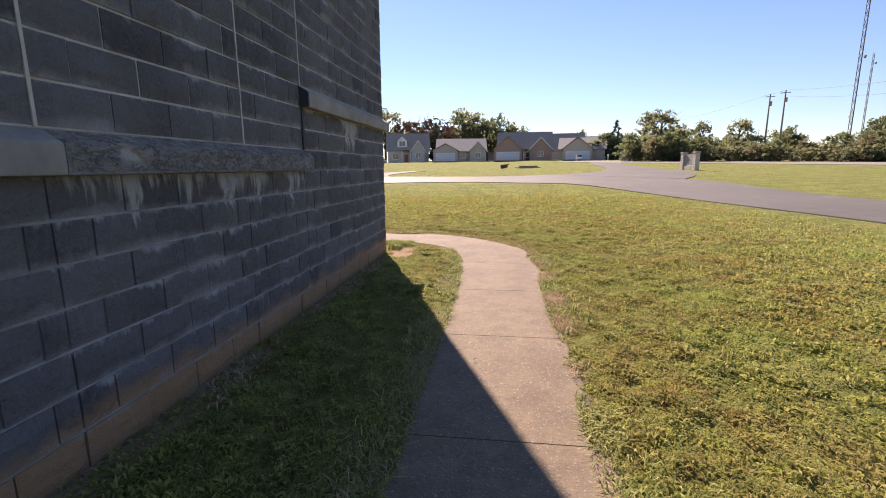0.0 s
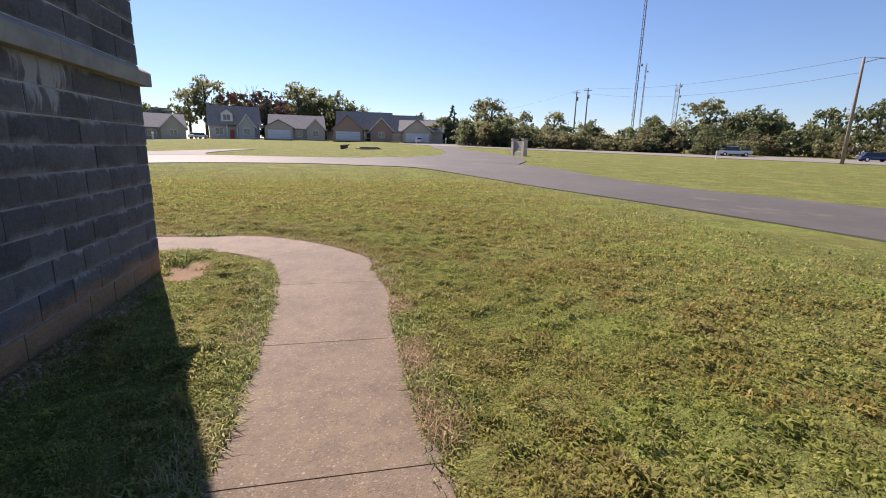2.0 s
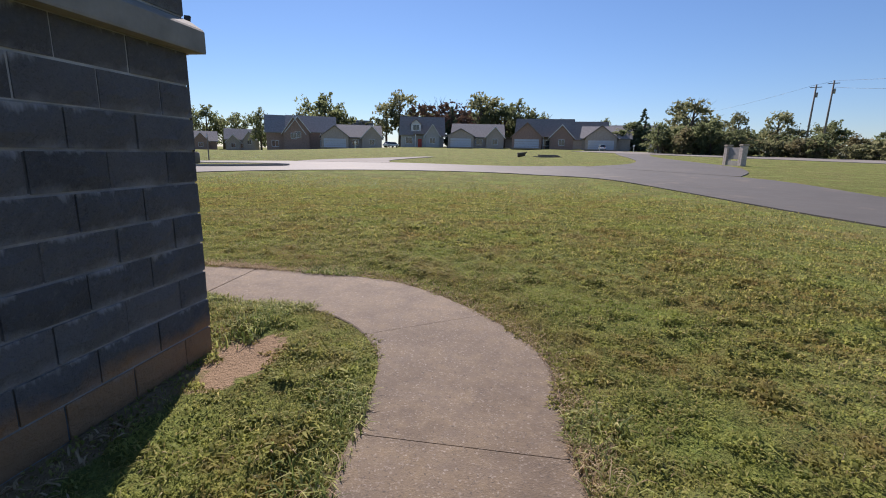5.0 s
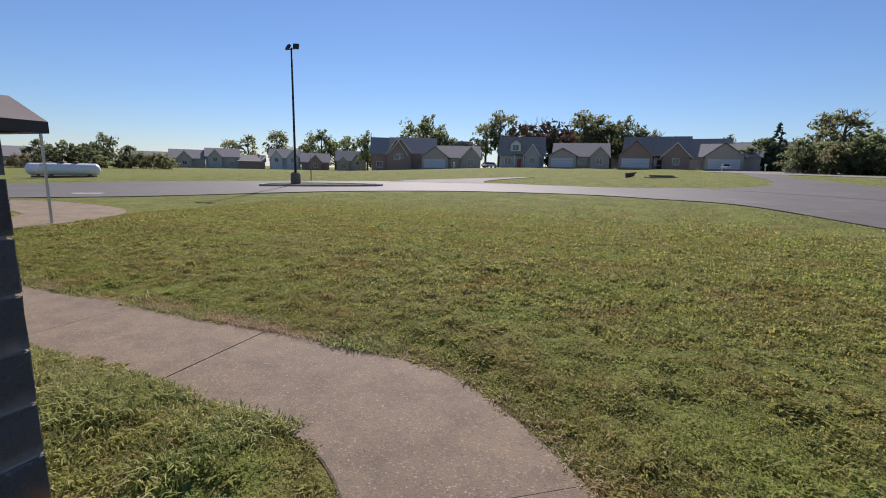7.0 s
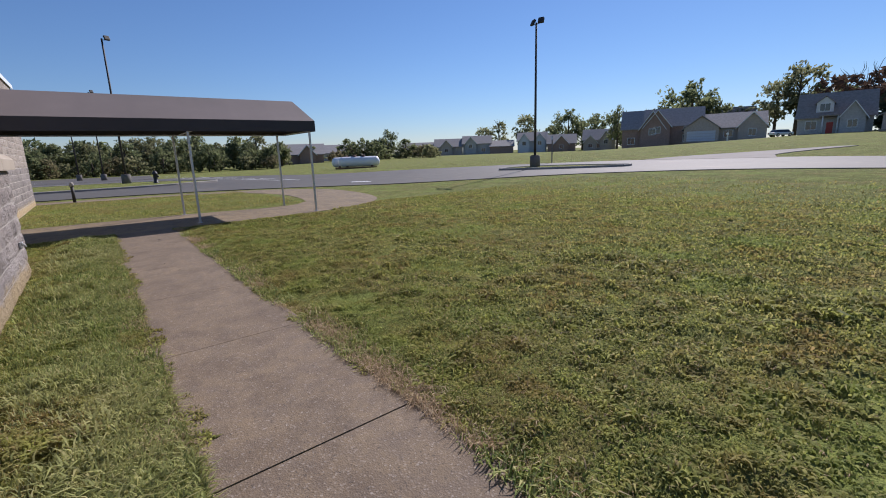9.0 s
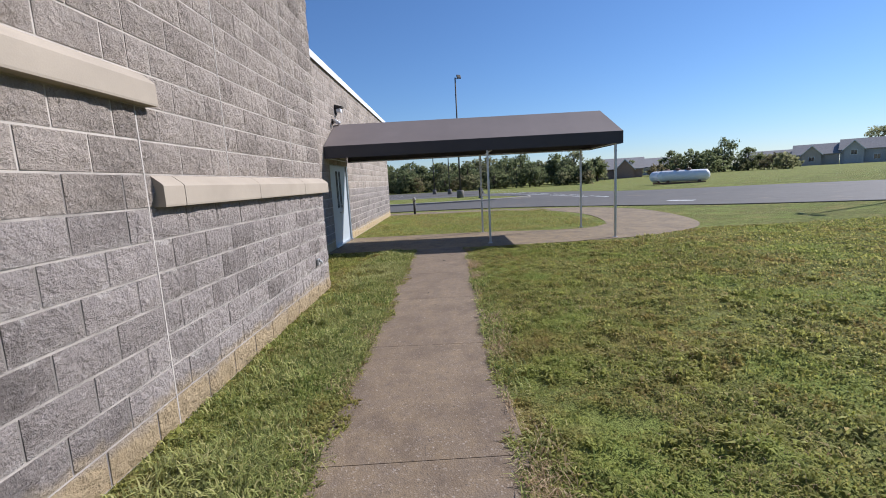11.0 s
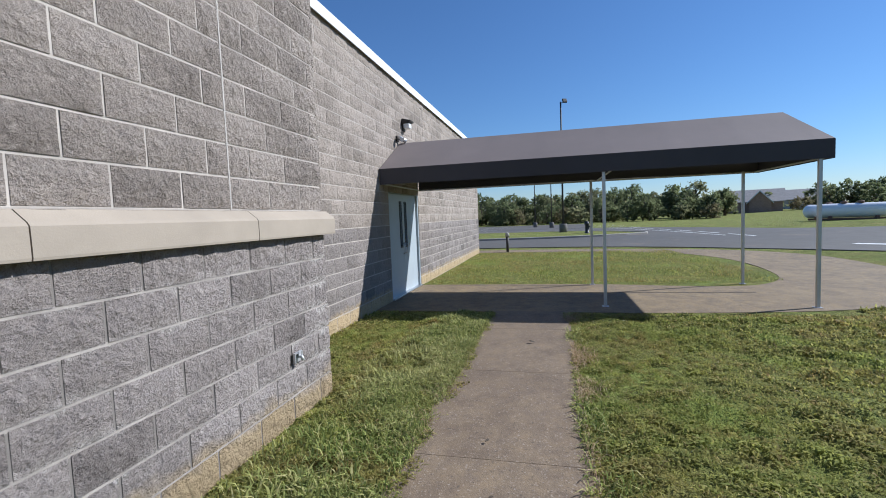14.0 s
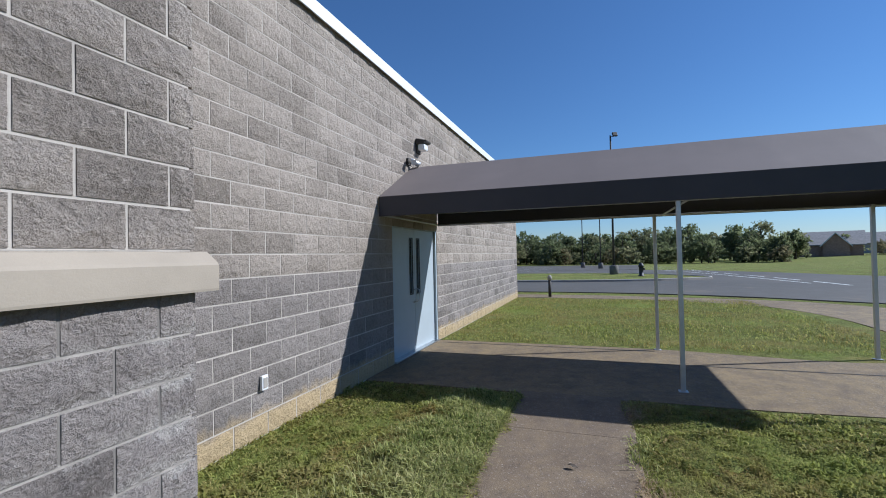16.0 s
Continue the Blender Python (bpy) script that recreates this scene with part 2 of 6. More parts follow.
def concrete_material(name="path_concrete", k=1.0):
    m, nt, b = node_mat(name, 0.85)
    big, mid, fine = noise_at(nt, 0.7, 5, space="World"), noise_at(nt, 7, 6, 0.7, space="World"), noise_at(nt, 95, 3, space="World")
    c = ramp(nt, big, [(0.3, (0.168 * k, 0.119 * k, 0.071)), (0.7, (0.246 * k, 0.180 * k, 0.107))])
    c = mix(nt, ramp(nt, mid, [(0.35, (0.55, 0.55, 0.55)), (0.65, (0, 0, 0))]), c, (0.13, 0.10, 0.08))
    v = add(nt, "ShaderNodeTexVoronoi", Scale=105.0)
    g = nt.nodes.new("ShaderNodeNewGeometry")
    nt.links.new(g.outputs["Position"], v.inputs["Vector"])
    stain = noise_at(nt, 2.4, 6, 0.72, space="World")
    c = mix(nt, ramp(nt, stain, [(0.38, (0.6, 0.6, 0.6)), (0.54, (0, 0, 0))]), c, (0.11, 0.077, 0.05))
    pit = noise_at(nt, 48, 4, 0.7, space="World")
    c = mix(nt, ramp(nt, pit, [(0.33, (0.8, 0.8, 0.8)), (0.42, (0, 0, 0))]), c, (0.07, 0.055, 0.042))
    c = mix(nt, ramp(nt, pit, [(0.62, (0, 0, 0)), (0.70, (0.7, 0.7, 0.7))]), c, (0.36, 0.30, 0.235))
    peb = ramp(nt, v.outputs["Color"], [(0.76, (0, 0, 0)), (0.92, (0.45, 0.45, 0.45))])
    c = mix(nt, peb, c, (0.40, 0.34, 0.28))
    w = add(nt, "ShaderNodeTexVoronoi", Scale=46.0)
    nt.links.new(g.outputs["Position"], w.inputs["Vector"])
    fleck = calc(nt, "MULTIPLY", ramp(nt, w.outputs["Color"], [(0.82, (0, 0, 0)), (0.92, (0.5, 0.5, 0.5))]), ramp(nt, w.outputs["Distance"], [(0.25, (1, 1, 1)), (0.4, (0, 0, 0))]))
    c = mix(nt, fleck, c, (0.46, 0.40, 0.34))
    spot = noise_at(nt, 120, 4, 0.75, space="World")
    c = mix(nt, ramp(nt, spot, [(0.36, (0.6, 0.6, 0.6)), (0.46, (0, 0, 0))]), c, (0.08, 0.062, 0.046))
    nt.links.new(c, b.inputs["Base Color"])
    bump(nt, b, calc(nt, "ADD", fine, v.outputs["Distance"]), 0.5, 0.004)
    return m


CONCRETE = concrete_material()
CONCRETE_PALE = concrete_material("apron_concrete", 1.25)


def asphalt_material():
    m, nt, b = node_mat("asphalt", 0.76)
    big, mid, fine = noise_at(nt, 0.12, 5, space="World"), noise_at(nt, 1.6, 5, space="World"), noise_at(nt, 60, 3, space="World")
    c = ramp(nt, big, [(0.3, (0.072, 0.064, 0.051)), (0.7, (0.118, 0.105, 0.085))])
    c = mix(nt, ramp(nt, mid, [(0.45, (0, 0, 0)), (0.75, (0.5, 0.5, 0.5))]), c, (0.145, 0.133, 0.113))
    c = mix(nt, ramp(nt, noise_at(nt, 0.5, 5, 0.7, (1.0, 1.0, 1.0), "World"), [(0.58, (0, 0, 0)), (0.66, (0.6, 0.6, 0.6))]), c, (0.20, 0.155, 0.11))
    c = mix(nt, calc(nt, "MULTIPLY", fine, 0.4), c, (0.05, 0.048, 0.045))
    nt.links.new(c, b.inputs["Base Color"])
    bump(nt, b, fine, 0.4, 0.004)
    return m


ASPHALT = asphalt_material()
PALE_ROAD = plain("pale_concrete_road", (0.27, 0.245, 0.215), 0.85, var=0.15, scale=0.3, bumpy=0.2, fine=30)
PALE_ROAD.node_tree.nodes["Principled BSDF"].inputs["Specular IOR Level"].default_value = 0.15
KERB = plain("kerb_concrete", (0.36, 0.33, 0.29), 0.9, var=0.2, scale=1.5)
PIER = plain("weathered_pier_concrete", (0.17, 0.155, 0.14), 0.9, var=0.25, scale=2)
LINE = plain("road_paint", (0.75, 0.75, 0.72), 0.7, var=0.15, scale=3)


def patches(nt, c):
    """Lusher weeds and browned turf in patches a stride or two wide."""
    lush = noise_at(nt, 0.62, 4, 0.62, (1, 1, 0.1), "World")
    worn = noise_at(nt, 0.85, 5, 0.66, (1.3, 0.8, 0.1), "World")
    c = mix(nt, ramp(nt, lush, [(0.51, (0, 0, 0)), (0.64, (0.4, 0.4, 0.4))]), c, (0.26, 0.34, 0.075))
    return mix(nt, ramp(nt, worn, [(0.53, (0, 0, 0)), (0.66, (0.42, 0.42, 0.42))]), c, (0.32, 0.23, 0.095))


def lawn_material():
    m, nt, b = node_mat("lawn", 1.0)
    b.inputs["Specular IOR Level"].default_value = 0.1
    patch = noise_at(nt, 0.33, 4, 0.6, space="World")
    mid = noise_at(nt, 2.3, 5, 0.7, space="World")
    fine = noise_at(nt, 38, 4, 0.7, (1, 1, 0.2), "World")
    far = noise_at(nt, 0.04, 3, 0.5, (0.5, 1.6, 1), "World")
    c = ramp(nt, patch, [(0.3, (0.168, 0.207, 0.049)), (0.5, (0.258, 0.269, 0.070)), (0.68, (0.302, 0.224, 0.105))])
    c = mix(nt, ramp(nt, mid, [(0.4, (0.8, 0.8, 0.8)), (0.68, (0, 0, 0))]), c, (0.179, 0.224, 0.063))
    c = mix(nt, calc(nt, "MULTIPLY", far, 0.5), c, (0.302, 0.308, 0.077))
    blot = noise_at(nt, 0.9, 6, 0.75, (1, 1, 0.3), "World")
    c = mix(nt, ramp(nt, blot, [(0.40, (0.7, 0.7, 0.7)), (0.55, (0, 0, 0))]), c, (0.134, 0.168, 0.035))
    c = mix(nt, ramp(nt, blot, [(0.56, (0, 0, 0)), (0.72, (0.6, 0.6, 0.6))]), c, (0.370, 0.347, 0.119))
    c = mix(nt, ramp(nt, fine, [(0.35, (0.75, 0.75, 0.75)), (0.6, (0, 0, 0))]), c, (0.095, 0.095, 0.042))
    tuft = noise_at(nt, 7.0, 6, 0.75, (1, 1, 0.3), "World")
    c = mix(nt, ramp(nt, tuft, [(0.42, (0.75, 0.75, 0.75)), (0.52, (0, 0, 0))]), c, (0.134, 0.140, 0.042))
    c = mix(nt, ramp(nt, tuft, [(0.55, (0, 0, 0)), (0.7, (0.7, 0.7, 0.7))]), c, (0.448, 0.448, 0.119))
    c = patches(nt, c)
    # worn, sandy soil along the walls and a bare patch by the corner
    x, y = world_axis(nt, "X"), world_axis(nt, "Y")
    wob = calc(nt, "MULTIPLY", calc(nt, "SUBTRACT", noise_at(nt, 5, 4, space="World"), 0.5), 0.5)
    strip = calc(nt, "MULTIPLY", between(nt, calc(nt, "ADD", x, wob), -1.9, -1.38, 0.08), between(nt, y, -20, 7.9, 0.1))
    rim = calc(nt, "MULTIPLY", between(nt, calc(nt, "ADD", x, calc(nt, "MULTIPLY", wob, 0.5)), 0.7, 0.95, 0.05), between(nt, y, -20, 6.9, 0.2))
    strip = calc(nt, "MAXIMUM", strip, rim)
    ex = calc(nt, "DIVIDE", calc(nt, "ADD", x, 1.36), 0.26)
    ey = calc(nt, "DIVIDE", calc(nt, "SUBTRACT", y, 7.42), 0.42)
    rad = calc(nt, "ADD", calc(nt, "ADD", calc(nt, "MULTIPLY", ex, ex), calc(nt, "MULTIPLY", ey, ey)), calc(nt, "MULTIPLY", wob, 5.0))
    bare = between(nt, rad, -9, 1.0, 0.25)
    c = mix(nt, calc(nt, "MAXIMUM", calc(nt, "MULTIPLY", strip, 0.8), bare), c, mix(nt, fine, (0.30, 0.205, 0.125), (0.44, 0.31, 0.20)))
    nt.links.new(c, b.inputs["Base Color"])
    bump(nt, b, calc(nt, "ADD", fine, calc(nt, "MULTIPLY", mid, 0.6)), 0.9, 0.05)
    return m


LAWN = lawn_material()


def leaf_material(name, stops, glow=0.35, rough=0.6, clump=None, sheen=0.12):
    """Foliage: thin leaves that let part of the light through."""
    m, nt, b = node_mat(name, rough)
    b.inputs["Specular IOR Level"].default_value = sheen
    isl = nt.nodes.new("ShaderNodeNewGeometry").outputs["Random Per Island"]
    c = ramp(nt, isl, stops)
    patch = noise_at(nt, 0.45, 3, 0.6, space="World")
    c = mix(nt, ramp(nt, patch, [(0.42, (0, 0, 0)), (0.7, (0.55, 0.55, 0.55))]), c, stops[-1][1])
    if clump:
        # weeds and dry turf in patches a hand to a stride wide
        c = mix(nt, ramp(nt, noise_at(nt, 1.1, 5, 0.6, (1, 1, 0.2), "World"), [(0.49, (0, 0, 0)), (0.62, (0.62, 0.62, 0.62))]), c, clump[0])
        c = mix(nt, ramp(nt, noise_at(nt, 5.5, 4, 0.7, space="World"), [(0.48, (0, 0, 0)), (0.62, (0.8, 0.8, 0.8))]), c, clump[1])
        c = mix(nt, ramp(nt, noise_at(nt, 9.0, 3, 0.7, (1, 1, 0.3), "World"), [(0.38, (0.42, 0.42, 0.42)), (0.52, (0, 0, 0))]), c, clump[2])
        c = patches(nt, c)
    nt.links.new(c, b.inputs["Base Color"])
    t = nt.nodes.new("ShaderNodeBsdfTranslucent")
    nt.links.new(c, t.inputs["Color"])
    mx = nt.nodes.new("ShaderNodeMixShader")
    mx.inputs[0].default_value = glow
    nt.links.new(b.outputs[0], mx.inputs[1])
    nt.links.new(t.outputs[0], mx.inputs[2])
    nt.links.new(mx.outputs[0], nt.nodes["Material Output"].inputs[0])
    return m


TURF = ((0.34, 0.225, 0.08), (0.44, 0.45, 0.12), (0.11, 0.135, 0.034))
GRASS = leaf_material("grass_blades", [(0.0, (0.12, 0.14, 0.036)), (0.35, (0.25, 0.275, 0.07)), (0.7, (0.45, 0.44, 0.12)), (0.9, (0.60, 0.53, 0.22)), (1.0, (0.43, 0.31, 0.15))], 0.55, 0.7, TURF, 0.12)
CLOVER = leaf_material("clover_leaves", [(0.0, (0.11, 0.145, 0.036)), (0.5, (0.24, 0.285, 0.07)), (0.9, (0.46, 0.46, 0.15)), (1.0, (0.38, 0.28, 0.13))], 0.5, 0.7, TURF, 0.12)
VERGE = leaf_material("verge_blades", [(0.0, (0.07, 0.10, 0.028)), (0.35, (0.21, 0.27, 0.07)), (0.7, (0.40, 0.43, 0.125)), (1.0, (0.53, 0.48, 0.22))], 0.42, 0.6)
STRAW = leaf_material("dry_grass", [(0.0, (0.30, 0.20, 0.105)), (0.5, (0.43, 0.31, 0.18)), (1.0, (0.56, 0.44, 0.28))], 0.3)
LEAF_A = leaf_material("leaves_green", [(0.0, (0.12, 0.145, 0.07)), (0.6, (0.175, 0.205, 0.095)), (1.0, (0.24, 0.255, 0.13))], 0.7)
LEAF_B = leaf_material("leaves_yellowing", [(0.0, (0.15, 0.17, 0.085)), (0.6, (0.21, 0.225, 0.115)), (1.0, (0.29, 0.275, 0.15))], 0.7)
LEAF_C = leaf_material("needles", [(0.0, (0.075, 0.105, 0.065)), (1.0, (0.13, 0.165, 0.10))], 0.45)
LEAF_E = leaf_material("leaves_olive_tan", [(0.0, (0.14, 0.135, 0.07)), (0.6, (0.22, 0.20, 0.105)), (1.0, (0.30, 0.26, 0.15))], 0.7)
LEAF_D = leaf_material("leaves_russet", [(0.0, (0.10, 0.065, 0.045)), (1.0, (0.16, 0.10, 0.07))], 0.3)
BARK = plain("bark", (0.10, 0.08, 0.06), 0.95, var=0.3, scale=4, bumpy=0.6, fine=20)
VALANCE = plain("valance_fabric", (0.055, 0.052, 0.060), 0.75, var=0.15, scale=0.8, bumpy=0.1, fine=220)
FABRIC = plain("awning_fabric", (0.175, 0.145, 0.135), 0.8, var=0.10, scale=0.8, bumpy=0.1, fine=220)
PIPE = plain("galvanised_pipe", (0.58, 0.58, 0.58), 0.42, 0.6, 0.08, 6, 0.05)
DOOR_BLUE = plain("door_paint_blue_grey", (0.40, 0.45, 0.48), 0.45, 0.0, 0.06, 2, 0.05)
FRAME_BLUE = plain("door_frame_paint", (0.38, 0.44, 0.48), 0.5, 0.0, 0.06, 2, 0.05)
STEEL = plain("steel", (0.6, 0.6, 0.6), 0.3, 1.0, 0.05, 10, 0.02)
BLACK = plain("black_paint", (0.025, 0.025, 0.028), 0.5)
BRONZE = plain("dark_bronze_paint", (0.035, 0.03, 0.027), 0.65)
WHITE = plain("white_enamel", (0.80, 0.80, 0.80), 0.35, 0.0, 0.04, 1.2, 0.03)
RED = plain("red_paint", (0.45, 0.05, 0.03), 0.5)
RUST = plain("rusty_steel", (0.16, 0.09, 0.06), 0.8)
POLE_WOOD = plain("pole_timber", (0.26, 0.225, 0.19), 0.95, var=0.2, scale=2)
BRICK_RED = plain("house_brick_red", (0.36, 0.24, 0.19), 0.9, var=0.25, scale=3, bumpy=0.3, fine=12)
BRICK_TAN = plain("house_brick_tan", (0.46, 0.39, 0.33), 0.9, var=0.2, scale=3, bumpy=0.3, fine=12)
BRICK_GREY = plain("house_stone_grey", (0.46, 0.44, 0.42), 0.9, var=0.2, scale=3, bumpy=0.3, fine=12)
SIDING = plain("white_siding", (0.62, 0.63, 0.64), 0.7, var=0.05, scale=2, bumpy=0.1, fine=9)
SHINGLE = plain("grey_shingles", (0.28, 0.265, 0.255), 0.92, var=0.25, scale=2.5, bumpy=0.4, fine=14)
SHINGLE_BROWN = plain("brown_shingles", (0.31, 0.26, 0.22), 0.92, var=0.25, scale=2.5, bumpy=0.4, fine=14)
TRIM = plain("white_trim", (0.75, 0.75, 0.74), 0.6, var=0.05, scale=2)
PILLAR_STONE = plain("pillar_stone", (0.52, 0.45, 0.40), 0.9, var=0.3, scale=5, bumpy=0.5, fine=14)
CAR_WHITE = plain("car_paint_white", (0.75, 0.75, 0.76), 0.25, 0.0, 0.02, 1, 0.0)
CAR_BLUE = plain("car_paint_blue", (0.03, 0.06, 0.16), 0.25, 0.0, 0.02, 1, 0.0)
RUBBER = plain("rubber", (0.02, 0.02, 0.02), 0.85)
glass_m, glass_nt, glass_b = node_mat("window_glass", 0.06)
glass_b.inputs["Base Color"].default_value = (0.02, 0.025, 0.03, 1)
glass_b.inputs["Specular IOR Level"].default_value = 0.8
GLASS = glass_m


# ---- building blocks ----
def smooth(a, b, x):
    u = min(1.0, max(0.0, (x - a) / (b - a)))
    return u * u * (3 - 2 * u)


def gz(x, y):
    """Height of the terrain."""
    g = 0.2 + 0.8 * smooth(-80, -20, x)
    h = min(0.027 * max(0.0, y - 16) * smooth(12, 30, y) * g, 3.2)
    return h + 0.13 * smooth(0.9, 5.5, x) - 0.55 * (1 - smooth(-85, -28, x)) * (1 - smooth(30, 70, y))


def mesh_of(name, verts, faces, mat=None):
    me = bpy.data.meshes.new(name)
    me.from_pydata([tuple(v) for v in verts], [], faces)
    if mat:
        me.materials.append(mat)
    me.update()
    return me


def part(name, bm, material, parent=None, label="", m=None):
    """Links a bmesh, or a mesh, as one mesh object under a thing or a part."""
    if isinstance(bm, bmesh.types.BMesh):
        me = bpy.data.meshes.new(name)
        bm.to_mesh(me)
        bm.free()
        if material:
            me.materials.append(material)
    else:
        me = bm
    ob = new(name, me)
    if parent:
        ob.parent = parent
    if m is not None:
        ob.matrix_basis = m
    if label:
        ob["label"] = label
    return ob


def thing(name, m, label, category, group="", kind=""):
    ob = new(name)
    ob.empty_display_size = 0.1
    ob.matrix_basis = m
    return tagged(ob, label, category, group, kind)


def box(bm, x0, y0, z0, x1, y1, z1, bevel=0.0):
    r = bmesh.ops.create_cube(bm, size=1.0)
    vs = r["verts"]
    for v in vs:
        v.co = Vector(((x0 + x1) / 2 + v.co.x * (x1 - x0), (y0 + y1) / 2 + v.co.y * (y1 - y0), (z0 + z1) / 2 + v.co.z * (z1 - z0)))
    if bevel:
        es = list({e for v in vs for e in v.link_edges})
        bmesh.ops.bevel(bm, geom=es, offset=bevel, segments=2, affect="EDGES", profile=0.5)
    return bm


def boxes(*dims, bevel=0.0):
    bm = bmesh.new()
    for d in dims:
        box(bm, *d, bevel=bevel)
    return bm


def tube(bm, path, radii, n=8, caps=True):
    """A round tube along a path of points."""
    pts = [Vector(p) for p in path]
    if isinstance(radii, (int, float)):
        radii = [radii] * len(pts)
    rings = []
    for i, p in enumerate(pts):
        d = (pts[min(i + 1, len(pts) - 1)] - pts[max(i - 1, 0)]).normalized()
        a = d.orthogonal().normalized() if abs(d.z) < 0.99 else Vector((1, 0, 0))
        if abs(d.z) < 0.99:
            a = Vector((0, 0, 1)).cross(d).normalized()
        b = d.cross(a)
        rings.append([bm.verts.new(p + radii[i] * (math.cos(k * math.tau / n) * a + math.sin(k * math.tau / n) * b)) for k in range(n)])
    for r, s in zip(rings, rings[1:]):
        for k in range(n):
            bm.faces.new((r[k], r[(k + 1) % n], s[(k + 1) % n], s[k])).smooth = True
    if caps:
        bm.faces.new(rings[0][::-1])
        bm.faces.new(rings[-1])
    return bm


def spline(pts, n):
    """n points along a smooth curve through pts, evenly by length."""
    p = [Vector(q) for q in pts]
    p = [2 * p[0] - p[1], *p, 2 * p[-1] - p[-2]]
    out = []
    for i in range(1, len(p) - 2):
        for k in range(16):
            t = k / 16
            a, b, c, d = p[i - 1], p[i], p[i + 1], p[i + 2]
            out.append(0.5 * (2 * b + (c - a) * t + (2 * a - 5 * b + 4 * c - d) * t * t + (3 * b - 3 * c + d - a) * t ** 3))
    out.append(p[-2])
    s = [0.0]
    for a, b in zip(out, out[1:]):
        s.append(s[-1] + (b - a).length)
    res, j = [], 0
    for k in range(n):
        t = s[-1] * k / (n - 1)
        while j < len(s) - 2 and s[j + 1] < t:
            j += 1
        f = (t - s[j]) / max(1e-9, s[j + 1] - s[j])
        res.append(out[j].lerp(out[j + 1], f))
    return res


def pairs(left, right, per):
    """Both edges of a strip, sampled per times between each two matched points."""
    def run(pts):
        p = [Vector(q) for q in pts]
        p = [2 * p[0] - p[1], *p, 2 * p[-1] - p[-2]]
        out = []
        for i in range(1, len(p) - 2):
            a, b, c, d = p[i - 1], p[i], p[i + 1], p[i + 2]
            for k in range(per):
                t = k / per
                out.append(0.5 * (2 * b + (c - a) * t + (2 * a - 5 * b + 4 * c - d) * t * t + (3 * b - 3 * c + d - a) * t ** 3))
        return out + [p[-2]]
    return run(left), run(right)


def strip(name, left, right, mat, dz, per=6, across=6, drop=0.12):
    """A sheet between two edges that lies on the terrain, with its own thickness."""
    a, b = pairs(left, right, per)
    vs, fs, n = [], [], across + 1
    for p, q in zip(a, b):
        for k in range(n):
            c = p.lerp(q, k / across)
            vs.append((c.x, c.y, gz(c.x, c.y) + dz))
    for i in range(len(a) - 1):
        for k in range(across):
            fs.append((i * n + k, i * n + k + 1, (i + 1) * n + k + 1, (i + 1) * n + k))
    for side in (0, across):
        base = len(vs)
        for i in range(len(a)):
            x, y, z = vs[i * n + side]
            vs.append((x, y, z - drop))
        for i in range(len(a) - 1):
            f = (i * n + side, (i + 1) * n + side, base + i + 1, base + i)
            fs.append(f if side == 0 else f[::-1])
    return mesh_of(name, vs, fs, mat)


# ---- ground, roads, paths ----
# the two legs of the footpath and its bend, edge by edge
PATH_IN = [(-0.2, -14.0), (-0.2, -5.0), (-0.2, 2.1), (-0.22, 5.1), (-0.30, 6.7), (-0.5, 7.75), (-1.25, 8.43), (-2.64, 8.5), (-6.0, 8.5), (-12.2, 8.45)]
PATH_OUT = [(0.88, -14.0), (0.88, -5.0), (0.90, 2.1), (0.86, 5.1), (0.84, 6.7), (0.6, 8.2), (-0.85, 9.55), (-2.7, 9.7), (-6.0, 9.68), (-12.2, 9.68)]


def patchy(x, y, cell, seed):
    """Smooth random values from 0 to 1 over the plan, cell metres apart."""
    g = np.random.RandomState(seed).uniform(0, 1, (256, 256))
    u, v = x / cell + 4000, y / cell + 4000
    i, j = np.floor(u).astype(int), np.floor(v).astype(int)
    a, b = u - i, v - j
    a, b = a * a * (3 - 2 * a), b * b * (3 - 2 * b)
    i0, i1, j0, j1 = i % 256, (i + 1) % 256, j % 256, (j + 1) % 256
    return (g[i0, j0] * (1 - a) + g[i1, j0] * a) * (1 - b) + (g[i0, j1] * (1 - a) + g[i1, j1] * a) * b


MID_LINE = np.array([((p.x + q.x) / 2, (p.y + q.y) / 2, (p - q).length / 2) for p, q in zip(*pairs([(*p, 0) for p in PATH_IN], [(*p, 0) for p in PATH_OUT], 14))])


def beside_path(x, y):
    """Distance from the nearest edge of the footpath, negative on it."""
    res = np.empty(len(x))
    for idx in np.array_split(np.arange(len(x)), max(1, len(x) // 20000)):
        res[idx] = (np.hypot(x[idx, None] - MID_LINE[None, :, 0], y[idx, None] - MID_LINE[None, :, 1]) - MID_LINE[None, :, 2]).min(1)
    return res


def turf(x, y):
    """Height of the tufted turf over the terrain near the footpath."""
    x, y = np.asarray(x, float), np.asarray(y, float)
    h = 0.055 * patchy(x, y, 0.13, 31) ** 1.7 + 0.03 * patchy(x, y, 0.4, 32) ** 2 + 0.025 * patchy(x, y, 1.3, 33)
    near = np.clip((x + 12.0) / 0.5, 0, 1) * np.clip((6.5 - x) / 1.5, 0, 1) * np.clip((21 - y) / 3, 0, 1) * np.clip((y + 2) / 1, 0, 1)
    near *= np.clip(np.maximum(x + 1.6, y - 7.55) / 0.25, 0, 1)
    near *= np.clip(1 - (1.35 - np.hypot((x + 1.36) / 0.26, (y - 7.42) / 0.42)), 0, 1)
    idx = near > 0
    near[idx] *= np.clip((beside_path(x[idx], y[idx]) - 0.04) / 0.3, 0, 1)
    return h * near


